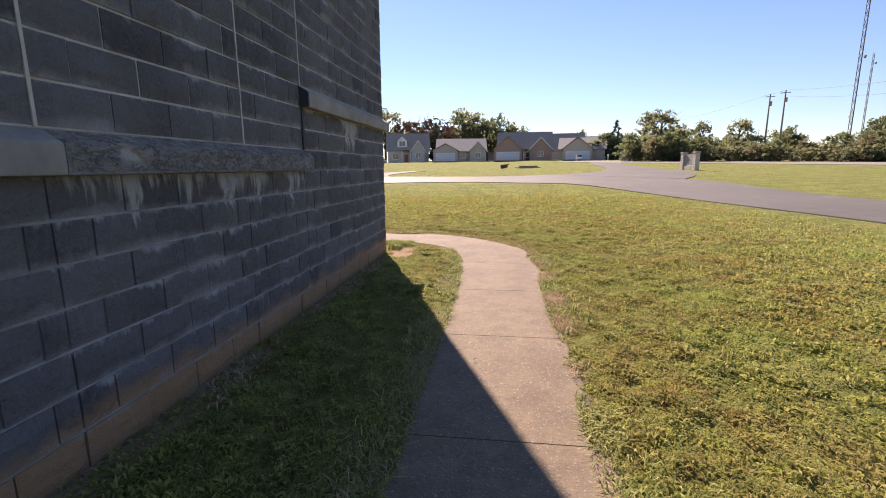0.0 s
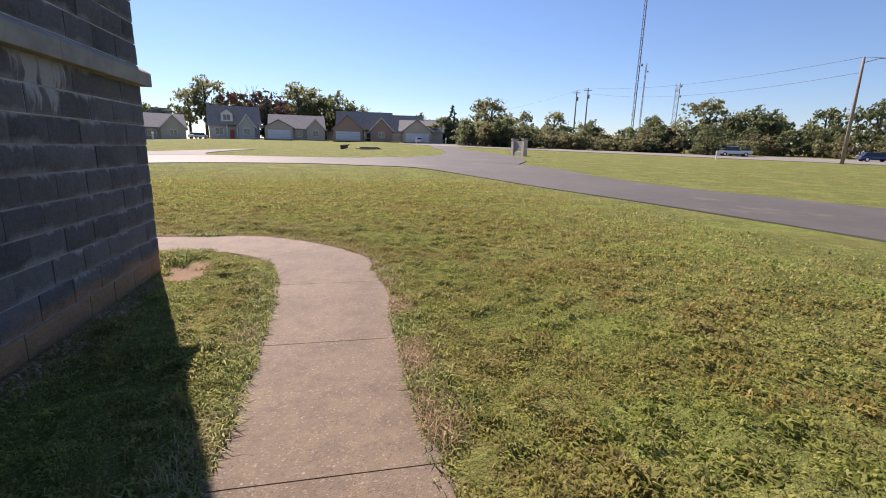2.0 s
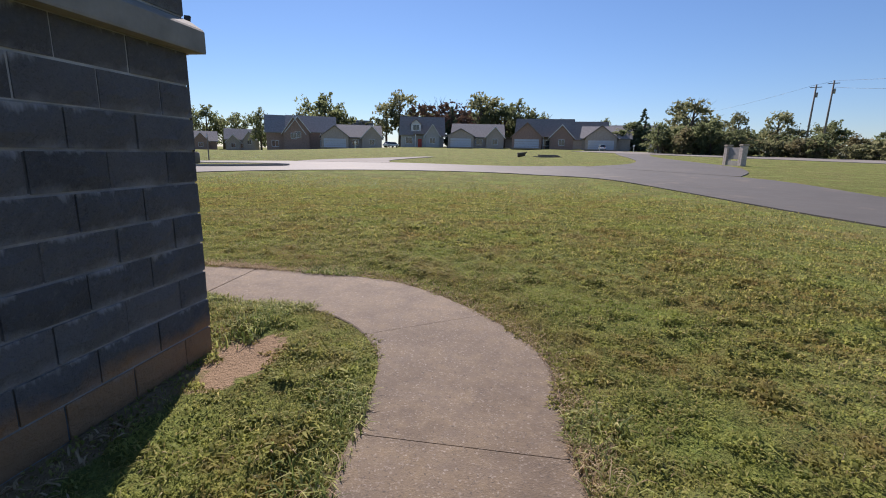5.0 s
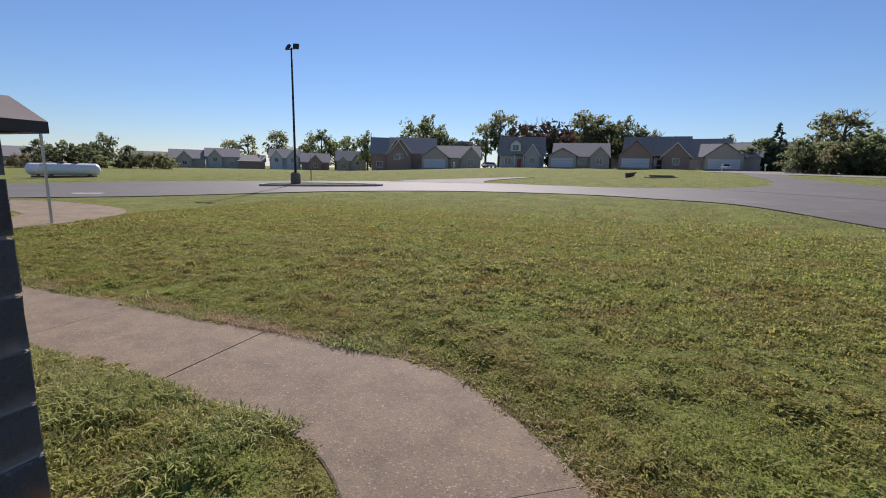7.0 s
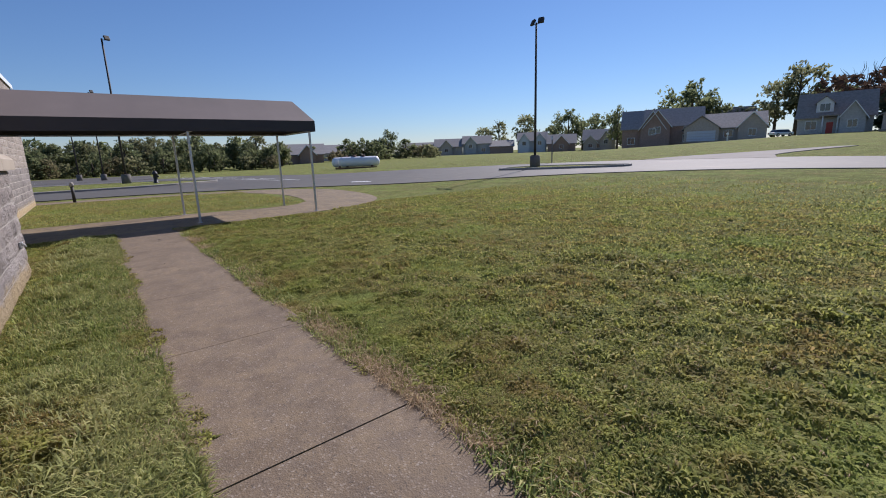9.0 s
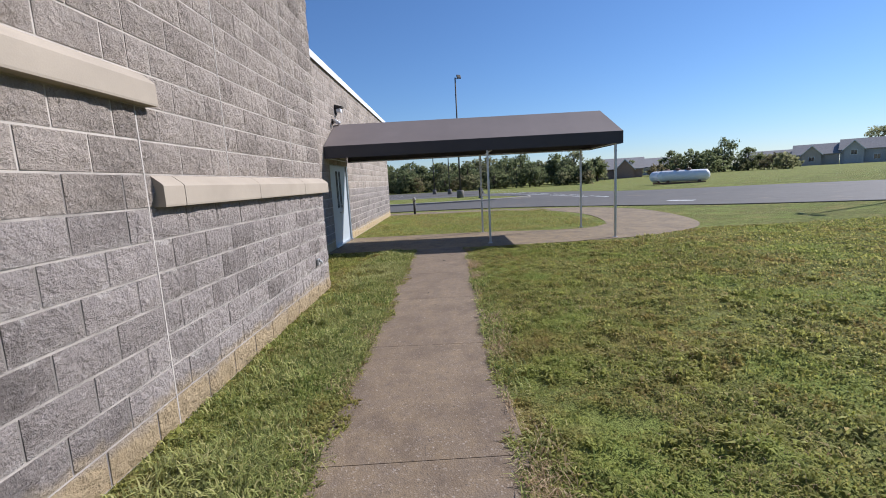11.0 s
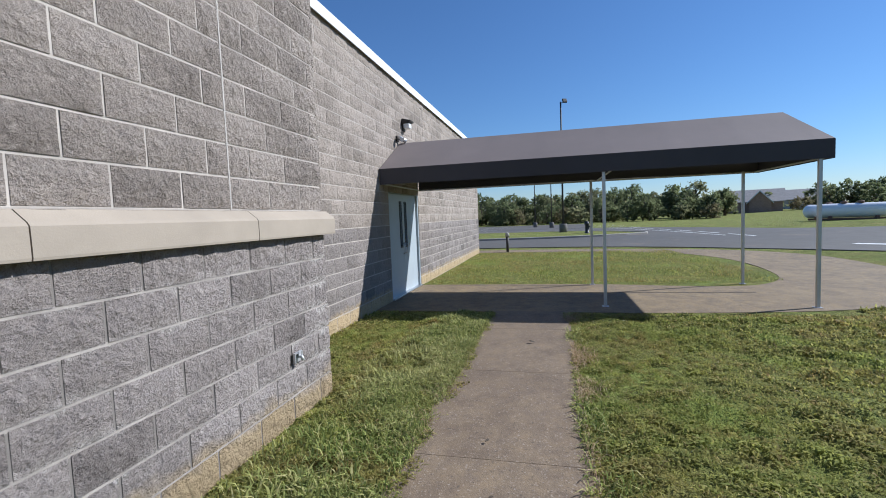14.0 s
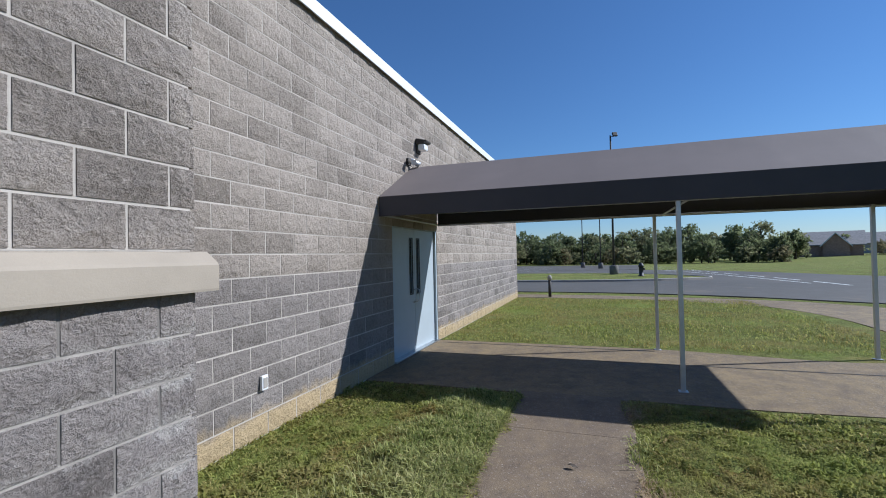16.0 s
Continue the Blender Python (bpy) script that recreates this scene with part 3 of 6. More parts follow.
def ground_sheet():
    def axis(a, b):
        """Steps of 0.12 m between a and b, of 1.5 m round that, growing towards the horizon."""
        pts = [a + 0.12 * k for k in range(int((b - a) / 0.12) + 1)]
        for way in (1, -1):
            v, s, run = (pts[-1] if way > 0 else a), 1.5, []
            while abs(v) < 1500:
                s = 1.5 if abs(v) < 75 else s * 1.2
                v += way * s
                run.append(v)
            pts = pts + run if way > 0 else run[::-1] + pts
        return pts
    xs, ys = axis(-12.2, 6.6), axis(-2.0, 21.0)
    gx, gy = np.meshgrid(xs, ys)
    swell = turf(gx.ravel(), gy.ravel())
    vs = [(x, y, gz(x, y) + 0.012 * noise.noise(Vector((x * 0.7, y * 0.7, 0))) + h) for x, y, h in zip(gx.ravel(), gy.ravel(), swell)]
    n = len(xs)
    fs = [(j * n + i, j * n + i + 1, (j + 1) * n + i + 1, (j + 1) * n + i) for j in range(len(ys) - 1) for i in range(n - 1)]
    me = mesh_of("ground", vs, fs, LAWN)
    for p in me.polygons:
        p.use_smooth = True
    return me


tagged(new("ground", ground_sheet()), "mown weedy lawn, green with dry patches", "ground", kind="structure")

LOOP_IN = [(-26.13, -40, 0), (-25.93, -10, 0), (-25.93, 6.3, 0), (-24.93, 12.6, 0), (-22.43, 17.0, 0), (-19.83, 19.9, 0), (-15.53, 25.2, 0), (-12.13, 27.9, 0), (-7.83, 30.1, 0), (-2.73, 31.0, 0), (0.8, 30.3, 0), (4.2, 27.6, 0), (6.4, 22.5, 0), (7.8, 17, 0), (8.7, 11.8, 0), (9.2, 7, 0), (9.5, 0, 0), (9.7, -40, 0)]
LOOP_OUT = [(-59.53, -40, 0), (-59.53, -20, 0), (-59.53, 4, 0), (-56.53, 16, 0), (-44.53, 21.0, 0), (-35.53, 23.2, 0), (-28.53, 28.6, 0), (-22.33, 33.7, 0), (-16.03, 37.3, 0), (-9.03, 38.9, 0), (-2.2, 38.4, 0), (5.5, 38.6, 0), (12.2, 31, 0), (13.3, 22, 0), (14.1, 16.3, 0), (15, 10.9, 0), (15.6, 0, 0), (16, -40, 0)]
tagged(new("road", strip("road", LOOP_IN, LOOP_OUT, ASPHALT, 0.035, 6, 14)), "grey worn asphalt driveway looping round the lawn", "road", kind="structure")
tagged(new("parking_lot", strip("parking_lot", [(-59.9, -60, 0), (-59.9, -10, 0), (-59.9, 14, 0)], [(-92, -60, 0), (-90, -10, 0), (-88, 16, 0)], ASPHALT, 0.034, 10, 10)), "grey asphalt parking lot before the woods", "parking lot", kind="structure")
tagged(new("driveway", strip("driveway", [(-16.3, 36.9, 0), (-15.6, 41, 0), (-12.6, 47, 0), (-9.8, 53, 0)], [(-9.3, 38.4, 0), (-10.4, 42.3, 0), (-9.9, 47, 0), (-8.6, 53, 0)], PALE_ROAD, 0.045, 5, 4)), "pale concrete spur road over the field", "road", kind="structure")
tagged(new("entrance_road", strip("entrance_road", [(5.0, 38.0, 0), (9.0, 44.0, 0), (11.5, 52.0, 0), (13.0, 62.0, 0), (14.5, 76.0, 0), (17.0, 92.0, 0)], [(12.1, 31.5, 0), (14.9, 37.0, 0), (17.0, 44.5, 0), (17.1, 54.0, 0), (17.8, 70.0, 0), (22.0, 88.0, 0)], ASPHALT, 0.045, 6, 5)), "asphalt entrance drive past a monument sign", "road", kind="structure")
tagged(new("highway", strip("highway", [(10, 97, 0), (25, 80, 0), (39, 66, 0), (52, 52, 0), (68, 38, 0), (95, 19, 0), (170, -27, 0)], [(20, 111, 0), (36, 95, 0), (52, 83, 0), (68, 71, 0), (88, 58, 0), (118, 41, 0), (196, -3, 0)], PALE_ROAD, 0.05, 6, 4)), "pale sunlit highway beyond the lawn", "road", kind="structure")


def painted_line(a, b, w=0.12):
    d = (Vector(b) - Vector(a)).normalized() * w / 2
    s = Vector((-d.y, d.x, 0))
    n = 8
    vs = []
    for k in range(n + 1):
        c = Vector((*a, 0)).lerp(Vector((*b, 0)), k / n)
        for q in (c - s, c + s):
            vs.append((q.x, q.y, gz(q.x, q.y) + 0.043))
    fs = [(2 * k, 2 * k + 1, 2 * k + 3, 2 * k + 2) for k in range(n)]
    ob = new("lane_marking", mesh_of("lane_marking", vs, fs, LINE))
    return tagged(ob, "white painted marking on the asphalt", "road marking", "road markings", "structure")


painted_line((-23.43, 19.6), (-22.43, 20.3), 0.35)
for k in range(6):
    painted_line((-29.53 - 4.0 * k, 19.0 - 0.3 * k), (-32.4 - 4.0 * k, 18.8 - 0.3 * k), 0.14)
for k in range(7):
    painted_line((-53.53 - 4.2 * k, -3), (-53.53 - 4.2 * k, 3.5), 0.12)
    painted_line((-51.53 - 4.2 * k, 15), (-53.5 - 4.2 * k, 18.5), 0.12)
painted_line((-31.03, 18.2), (-55.53, 15.5), 0.12)

CUTS = [-14.0, -12.5, -11.0, -9.4, -7.8, -6.2, -4.6, -3.1, -1.5, 0.5, 2.13, 3.70, 5.17, 6.74]


def slab(a0, a1, b0, b1):
    """One slab of the path from matched runs of its two edges."""
    n = len(a0)
    vs, fs = [], []
    for p, q in zip(a0, b0):
        d = (q - p).normalized()
        for c, z in ((p, -0.10), (p, 0.005), (p + d * 0.012, 0.012), (q - d * 0.012, 0.012), (q, 0.005), (q, -0.10)):
            vs.append((c.x, c.y, z))
    for i in range(n - 1):
        for k in range(5):
            fs.append((i * 6 + k, (i + 1) * 6 + k, (i + 1) * 6 + k + 1, i * 6 + k + 1))
    fs.append(tuple(range(6)))
    fs.append(tuple(range((n - 1) * 6, n * 6))[::-1])
    return mesh_of("slab", vs, fs, CONCRETE)


def build_path():
    top = thing("footpath", Matrix(), "worn beige concrete footpath edged by grass", "footpath", kind="structure")
    a, b = pairs([(*p, 0) for p in PATH_IN], [(*p, 0) for p in PATH_OUT], 40)
    # arc length along the middle decides where the joints fall
    mid = [p.lerp(q, 0.5) for p, q in zip(a, b)]
    cuts, last = [0], 0
    for i in range(1, len(mid) - 1):
        m = mid[i]
        hit = False
        if m.y < 7.2:
            hit = any(mid[i - 1].y < c <= m.y for c in CUTS)
        elif m.x < 0.35:
            hit = any(mid[i - 1].x > c >= m.x for c in (-0.2, -2.6, -4.32, -6.05, -7.7, -9.4, -11.0))
        if hit and i - last > 3:
            cuts.append(i)
            last = i
    cuts.append(len(mid) - 1)
    for i, j in zip(cuts, cuts[1:]):
        ra, rb = [Vector(v) for v in a[i:j + 1]], [Vector(v) for v in b[i:j + 1]]
        gap = 0.002 if ra[0].x < -2.7 or (ra[0].y > 6 and ra[0].x > -1) else 0.004
        wide = 0.009 if abs(mid[j].x + 2.6) < 0.1 else gap
        for r in (ra, rb):
            r[0] += (r[1] - r[0]).normalized() * gap
            r[-1] += (r[-2] - r[-1]).normalized() * wide
        k = max(1, (len(ra) - 1) // 10)
        keep = sorted({*range(0, len(ra), k), len(ra) - 1})
        part("slab", slab([ra[t] for t in keep], None, [rb[t] for t in keep], None), None, top)
    return top


build_path()

# apron under the canopy and the walk along the kerb round the grass island
APRON_E = [(-12.15, 6.55), (-12.15, 8.2), (-12.17, 9.8), (-12.19, 11.2), (-12.43, 13.2), (-13.03, 14.8), (-14.13, 15.95), (-15.73, 16.6), (-18.13, 16.95), (-20.73, 16.8), (-22.93, 15.2), (-24.03, 12.2), (-24.73, 9.0), (-24.83, 6.0)]
APRON_W = [(-14.98, 6.55), (-14.99, 8.2), (-14.99, 9.6), (-14.93, 10.6), (-14.73, 11.7), (-14.63, 12.6), (-14.88, 13.4), (-15.93, 14.1), (-18.13, 14.45), (-20.13, 14.3), (-21.83, 13.5), (-22.93, 11.5), (-23.43, 9.0), (-23.63, 6.5)]
tagged(new("pavement", strip("pavement", [(*p, 0) for p in APRON_W], [(*p, 0) for p in APRON_E], CONCRETE_PALE, 0.008, 5, 4)), "pale concrete apron and walk round the grass island", "pavement", kind="structure")


def kerb(pts, label, n=40, w=0.16, h=0.12):
    line = spline([(*p, 0) for p in pts], n)
    vs, fs = [], []
    for i, p in enumerate(line):
        d = (line[min(i + 1, n - 1)] - line[max(i - 1, 0)]).normalized()
        s = Vector((-d.y, d.x, 0)) * w / 2
        z = gz(p.x, p.y) + 0.03
        for c, dz in ((p - s, -0.1), (p - s * 0.95, h * 0.85), (p - s * 0.6, h), (p + s * 0.6, h), (p + s * 0.95, h * 0.85), (p + s, -0.1)):
            vs.append((c.x, c.y, z + dz))
    for i in range(n - 1):
        for k in range(5):
            fs.append((i * 6 + k, (i + 1) * 6 + k, (i + 1) * 6 + k + 1, i * 6 + k + 1))
    fs += [tuple(range(6)), tuple(range((n - 1) * 6, n * 6))[::-1]]
    return tagged(new("kerb", mesh_of("kerb", vs, fs, KERB)), label, "kerb", "kerbs", "structure")


def island(name, a, b, label, mat=LAWN):
    return tagged(new(name, strip(name, [(*p, 0) for p in a], [(*p, 0) for p in b], mat, 0.11, 6, 4, 0.2)), label, "island", kind="structure")


island("lamp_island", [(-20.03, 27.9), (-19.03, 28.3), (-16.53, 29.5), (-14.23, 31.2)], [(-20.13, 28.6), (-19.53, 29.8), (-17.53, 31.0), (-14.33, 31.6)], "narrow kerbed grass island in the road")
kerb([(-20.13, 27.8), (-19.03, 28.2), (-16.53, 29.4), (-14.13, 31.1)], "dark stained concrete kerb of a road island", 20)
kerb([(-14.13, 31.1), (-14.03, 31.5), (-14.33, 31.8), (-17.53, 31.2), (-19.63, 30.0), (-20.33, 28.6), (-20.13, 27.8)], "concrete kerb closing a road island", 24)
island("parking_island", [(-32.13, -30), (-32.33, -5), (-32.53, 5), (-33.33, 11), (-35.53, 14.8)], [(-45.53, -30), (-45.53, -5), (-44.53, 5), (-43.03, 11.5), (-36.73, 15.4)], "kerbed grass island in the parking lot")
kerb([(-32.03, -30), (-32.23, -5), (-32.43, 5), (-33.23, 11), (-35.53, 15.0), (-36.83, 15.6), (-43.13, 11.6), (-44.63, 5), (-45.63, -5), (-45.63, -30)], "concrete kerb round a grass island", 60)

# ---- the block building ----
C, W, J = 0.2032, 0.4064, 0.014
WALL_X, WALL_Y, BACK_Y, SIDE_X, END_X = -1.65, 7.50, 6.54, -8.73, -23.62
TALL, LOW = 30 * C, 21 * C


def block_shape(rng, width, relief, gap=J):
    """Split-faced block: the broken face looks along -y, the block starts at the origin."""
    nx, nz = 6, 4
    h, depth = C - J, 0.05
    vs, fs = [], []
    for j in range(nz):
        for i in range(nx):
            edge = i in (0, nx - 1) or j in (0, nz - 1)
            out = rng.uniform(0.03, 0.15) * relief if edge else rng.uniform(0.3, 1.0) * relief
            jig = 0 if edge else 0.25
            u = (i + rng.uniform(-jig, jig)) / (nx - 1) * (width - gap)
            w = (j + rng.uniform(-jig, jig)) / (nz - 1) * h
            vs.append((u + gap / 2, -out, w + J / 2))
    for j in range(nz - 1):
        for i in range(nx - 1):
            fs.append((j * nx + i, j * nx + i + 1, (j + 1) * nx + i + 1, (j + 1) * nx + i))
    ring = [*range(nx), *[j * nx + nx - 1 for j in range(1, nz)], *[(nz - 1) * nx + i for i in range(nx - 2, -1, -1)], *[j * nx for j in range(nz - 2, 0, -1)]]
    base = len(vs)
    for k in ring:
        x, y, z = vs[k]
        vs.append((x, depth, z))
    m = len(ring)
    for k in range(m):
        fs.append((ring[(k + 1) % m], ring[k], base + k, base + (k + 1) % m))
    return vs, fs


def block_run(wall, origin, turn, segs, courses, skip, near, mat, relief, seed, start_half=0, gap=J, low=None, jut=0.002):
    """Courses of blocks along a wall. near() picks those that are pieces of their own. low: the stretches of the
    first seven courses, bonded from their far end. jut: how far blocks stand out unevenly."""
    rng = random.Random(seed)
    shapes = {}
    rest_v, rest_f = [], []
    m0 = pose(*origin, 0, 0, turn)
    for k in range(courses):
        for s0, s1 in (low if low and k < 7 else segs):
            u = s0
            first = True
            lead = (s1 - s0 - (W / 2 if k % 2 == 0 else 0)) % W
            while u < s1 - 0.02:
                w = W
                if low and k < 7:
                    if first and lead > 0.06:
                        w = lead
                elif first and (k + start_half) % 2:
                    w = W / 2
                first = False
                if u + w > s1 - 0.1:
                    w = s1 - u
                uc, zc = u + w / 2, (k + 0.5) * C
                if not skip(uc, k):
                    key = round(w, 3)
                    if key not in shapes:
                        shapes[key] = [block_shape(rng, w, relief, gap) for _ in range(6 if abs(w - W) < 0.01 else 3)]
                    pick = rng.randrange(len(shapes[key]))
                    off = rng.uniform(-jut, 0.0)
                    if near(uc, zc):
                        sh = shapes[key][pick]
                        if len(sh) == 2:
                            sh = shapes[key][pick] = (*sh, mesh_of("block", sh[0], sh[1], mat))
                        ob = new("block", sh[2])
                        ob.parent = wall
                        ob.matrix_basis = m0 @ Matrix.Translation((u, off, k * C))
                    else:
                        vs, fs = shapes[key][pick][:2]
                        b = len(rest_v)
                        rest_v += [m0 @ Vector((x + u, y + off, z + k * C)) for x, y, z in vs]
                        rest_f += [tuple(b + i for i in f) for f in fs]
                u += w
    if rest_v:
        ob = new("blockwork", mesh_of("blockwork", rest_v, rest_f, mat))
        ob.parent = wall
        ob["kind"] = "stuff"


def sill_run(wall, a, b, z, out, material, rough=0.0, seed=1, step=0.05):
    """A bevelled stone ledge from a to b, sticking out along the vector out. rough: how far its face has spalled."""
    a, b, out = Vector(a), Vector(b), Vector(out)
    n = max(2, int((b - a).length / step)) if rough else 2
    prof = [(-0.04, 0.0), (0.097, 0.0), (0.10, 0.012), (0.10, 0.07), (0.099, 0.13), (0.086, 0.145), (0.0, 0.198), (-0.04, 0.2)]
    rng = random.Random(seed)
    vs, fs, m = [], [], len(prof)
    for i in range(n + 1):
        p = a.lerp(b, i / n)
        for k, (o, h) in enumerate(prof):
            d = o
            if rough and 2 <= k <= 5 and 0 < i < n:
                d -= rough * max(0.0, noise.noise(Vector((p.x * 7 + p.y * 7, h * 25, seed))) + 0.25 + rng.uniform(-0.15, 0.15))
            q = p + out * d
            vs.append((q.x, q.y, z + h))
    for i in range(n):
        for k in range(m - 1):
            fs.append((i * m + k, (i + 1) * m + k, (i + 1) * m + k + 1, i * m + k + 1))
    fs += [tuple(range(m)), tuple(range(n * m, (n + 1) * m))[::-1]]
    return part("ledge", mesh_of("ledge", vs, fs, material), None, wall, "sloping cast stone ledge")


def wall_thing(name, label):
    return thing(name, Matrix(), label, "wall", kind="structure")


REL = 0.024
# east wall, which the path runs beside
east = wall_thing("wall_east", "dark weathered split-face block wall in shade")
part("backing", boxes((WALL_X - 0.3, -14, 8 * C, WALL_X - 0.001, WALL_Y - 0.02, TALL)), MORTAR_EAST, east)
part("backing", boxes((WALL_X - 0.3, -14, -0.3, WALL_X - 0.001, WALL_Y - 0.02, 8 * C)), MORTAR_LOW, east)
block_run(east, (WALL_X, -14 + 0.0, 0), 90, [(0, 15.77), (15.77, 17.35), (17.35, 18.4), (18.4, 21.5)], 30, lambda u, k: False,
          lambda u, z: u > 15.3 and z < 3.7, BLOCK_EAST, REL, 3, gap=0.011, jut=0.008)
sill_run(east, (WALL_X, -14, 0), (WALL_X, 1.80, 0), 7 * C, (1.02, 0, 0), SILL_DIRTY)
sill_run(east, (WALL_X, 1.806, 0), (WALL_X, 3.24, 0), 7 * C, (1, 0, 0), SILL_OLD, 0.022, 2, 0.03)
sill_run(east, (WALL_X, 3.246, 0), (WALL_X, 4.44, 0), 7 * C, (1, 0, 0), SILL_OLD, 0.018, 6, 0.03)
sill_run(east, (WALL_X, 4.37, 0), (WALL_X, 4.397, 0), 10 * C + 0.004, (1.06, 0, 0), CAULK_DARK)
sill_run(east, (WALL_X, 4.40, 0), (WALL_X, 5.95, 0), 10 * C, (1, 0, 0), SILL_DIRTY)
sill_run(east, (WALL_X, 5.956, 0), (WALL_X, WALL_Y + 0.06, 0), 10 * C, (1, 0, 0), SILL_DIRTY)
for y, z0, z1, mat in ((1.77, 8 * C, TALL, CAULK), (3.35, 8 * C, TALL, CAULK), (4.40, 11 * C, TALL, CAULK), (4.40, 8 * C, 10 * C, CAULK_DARK)):
    part("control_joint", boxes((WALL_X - 0.02, y - 0.008, z0, WALL_X + (0.024 if mat is CAULK_DARK else 0.012), y + 0.008 + (0.02 if mat is CAULK_DARK else 0), z1)), mat, east)

# north wall of the tall part
north = wall_thing("wall_north_1", "sunlit grey split-face block wall with stone ledge")
part("backing", boxes((SIDE_X + 0.03, WALL_Y - 0.3, 8 * C, WALL_X - 0.3, WALL_Y - 0.001, TALL)), MORTAR, north)
part("backing", boxes((SIDE_X + 0.03, WALL_Y - 0.3, -0.3, WALL_X - 0.3, WALL_Y - 0.001, 8 * C)), MORTAR_DIRTY_SHADED, north)
S = lambda x: WALL_X - x
block_run(north, (WALL_X, WALL_Y, 0), 180, [(0, S(-4.89)), (S(-4.89), S(-5.97)), (S(-5.97), S(-7.57)), (S(-7.57), S(SIDE_X))], 30, lambda u, k: False,
          lambda u, z: u > 1.2 and z < 3.9, BLOCK, REL, 5, low=[(0, S(-4.89)), (S(-4.89), S(SIDE_X))])
sill_run(north, (WALL_X - 0.042, WALL_Y, 0), (-5.0, WALL_Y, 0), 10 * C, (0, 0.8, 0), SILL)
sill_run(north, (-4.94, WALL_Y, 0), (-5.16, WALL_Y, 0), 7 * C, (0, 0.8, 0), SILL)
sill_run(north, (-5.168, WALL_Y, 0), (-6.38, WALL_Y, 0), 7 * C, (0, 0.8, 0), SILL)
sill_run(north, (-6.386, WALL_Y, 0), (-7.72, WALL_Y, 0), 7 * C, (0, 0.8, 0), SILL)
sill_run(north, (-7.726, WALL_Y, 0), (SIDE_X - 0.07, WALL_Y, 0), 7 * C, (0, 0.8, 0), SILL)
for x, z0, z1 in ((-4.89, 0, 10 * C), (-5.97, 8 * C, TALL), (-7.57, 8 * C, TALL)):
    part("control_joint", boxes((x - 0.006, WALL_Y - 0.02, z0, x + 0.006, WALL_Y + 0.004, z1)), CAULK, north)

# short return and the lower wall with the door
side = wall_thing("wall_return", "short return of grey split-face block")
part("backing", boxes((SIDE_X + 0.001, BACK_Y - 0.3, -0.3, SIDE_X + 0.3, WALL_Y - 0.3, TALL)), MORTAR, side)
block_run(side, (SIDE_X, WALL_Y, 0), 270, [(0, WALL_Y - BACK_Y)], 30, lambda u, k: False, lambda u, z: False, BLOCK, REL, 7)
sill_run(side, (SIDE_X, WALL_Y - 0.042, 0), (SIDE_X, BACK_Y, 0), 7 * C, (-0.7, 0, 0), SILL)

DOOR_X0, DOOR_X1, DOOR_H = -13.03, -14.95, 2.134
back = wall_thing("wall_north_2", "lower grey block wall with white metal coping")
part("backing", boxes((DOOR_X0, BACK_Y - 0.3, -0.3, SIDE_X, BACK_Y - 0.001, LOW), (END_X, BACK_Y - 0.3, -0.3, DOOR_X1, BACK_Y - 0.001, LOW),
     (DOOR_X1, BACK_Y - 0.3, DOOR_H, DOOR_X0, BACK_Y - 0.001, LOW)), MORTAR, back)
block_run(back, (SIDE_X, BACK_Y, 0), 180, [(0, SIDE_X - DOOR_X0), (SIDE_X - DOOR_X0, SIDE_X - DOOR_X1), (SIDE_X - DOOR_X1, SIDE_X - END_X)], 21,
          lambda u, k: SIDE_X - DOOR_X0 < u < SIDE_X - DOOR_X1 and k * C < DOOR_H - 0.15, lambda u, z: u < 7.2 and z < 3.4, BLOCK_FAR, 0.012, 9)
part("coping", boxes((END_X - 0.05, BACK_Y - 0.35, LOW, SIDE_X - 0.03, BACK_Y + 0.06, LOW + 0.10), (END_X - 0.05, BACK_Y + 0.045, LOW - 0.05, SIDE_X - 0.03, BACK_Y + 0.06, LOW)), COPING, back, "white sheet-metal coping")
west = wall_thing("wall_west", "grey block end wall of the low building")
part("backing", boxes((END_X, -14, -0.3, END_X + 0.28, BACK_Y - 0.3, LOW)), BLOCK_FAR, west)
rear = wall_thing("wall_south", "plain grey rear block wall closing the building")
part("backing", boxes((END_X, -14.3, -0.3, WALL_X - 0.012, -14.0, LOW)), BLOCK_FAR, rear)
roof = tagged(new("roof", mesh_of("roof", [(END_X, -14.3, LOW - 0.2), (SIDE_X + 0.3, -14.3, LOW - 0.2), (SIDE_X + 0.3, BACK_Y - 0.3, LOW - 0.2), (END_X, BACK_Y - 0.3, LOW - 0.2),
              (END_X, -14.3, LOW - 0.05), (SIDE_X + 0.3, -14.3, LOW - 0.05), (SIDE_X + 0.3, BACK_Y - 0.3, LOW - 0.05), (END_X, BACK_Y - 0.3, LOW - 0.05)],
              [(0, 3, 2, 1), (4, 5, 6, 7), (0, 1, 5, 4), (1, 2, 6, 5), (2, 3, 7, 6), (3, 0, 4, 7)], KERB)), "flat roof of the low building", "roof", kind="structure")
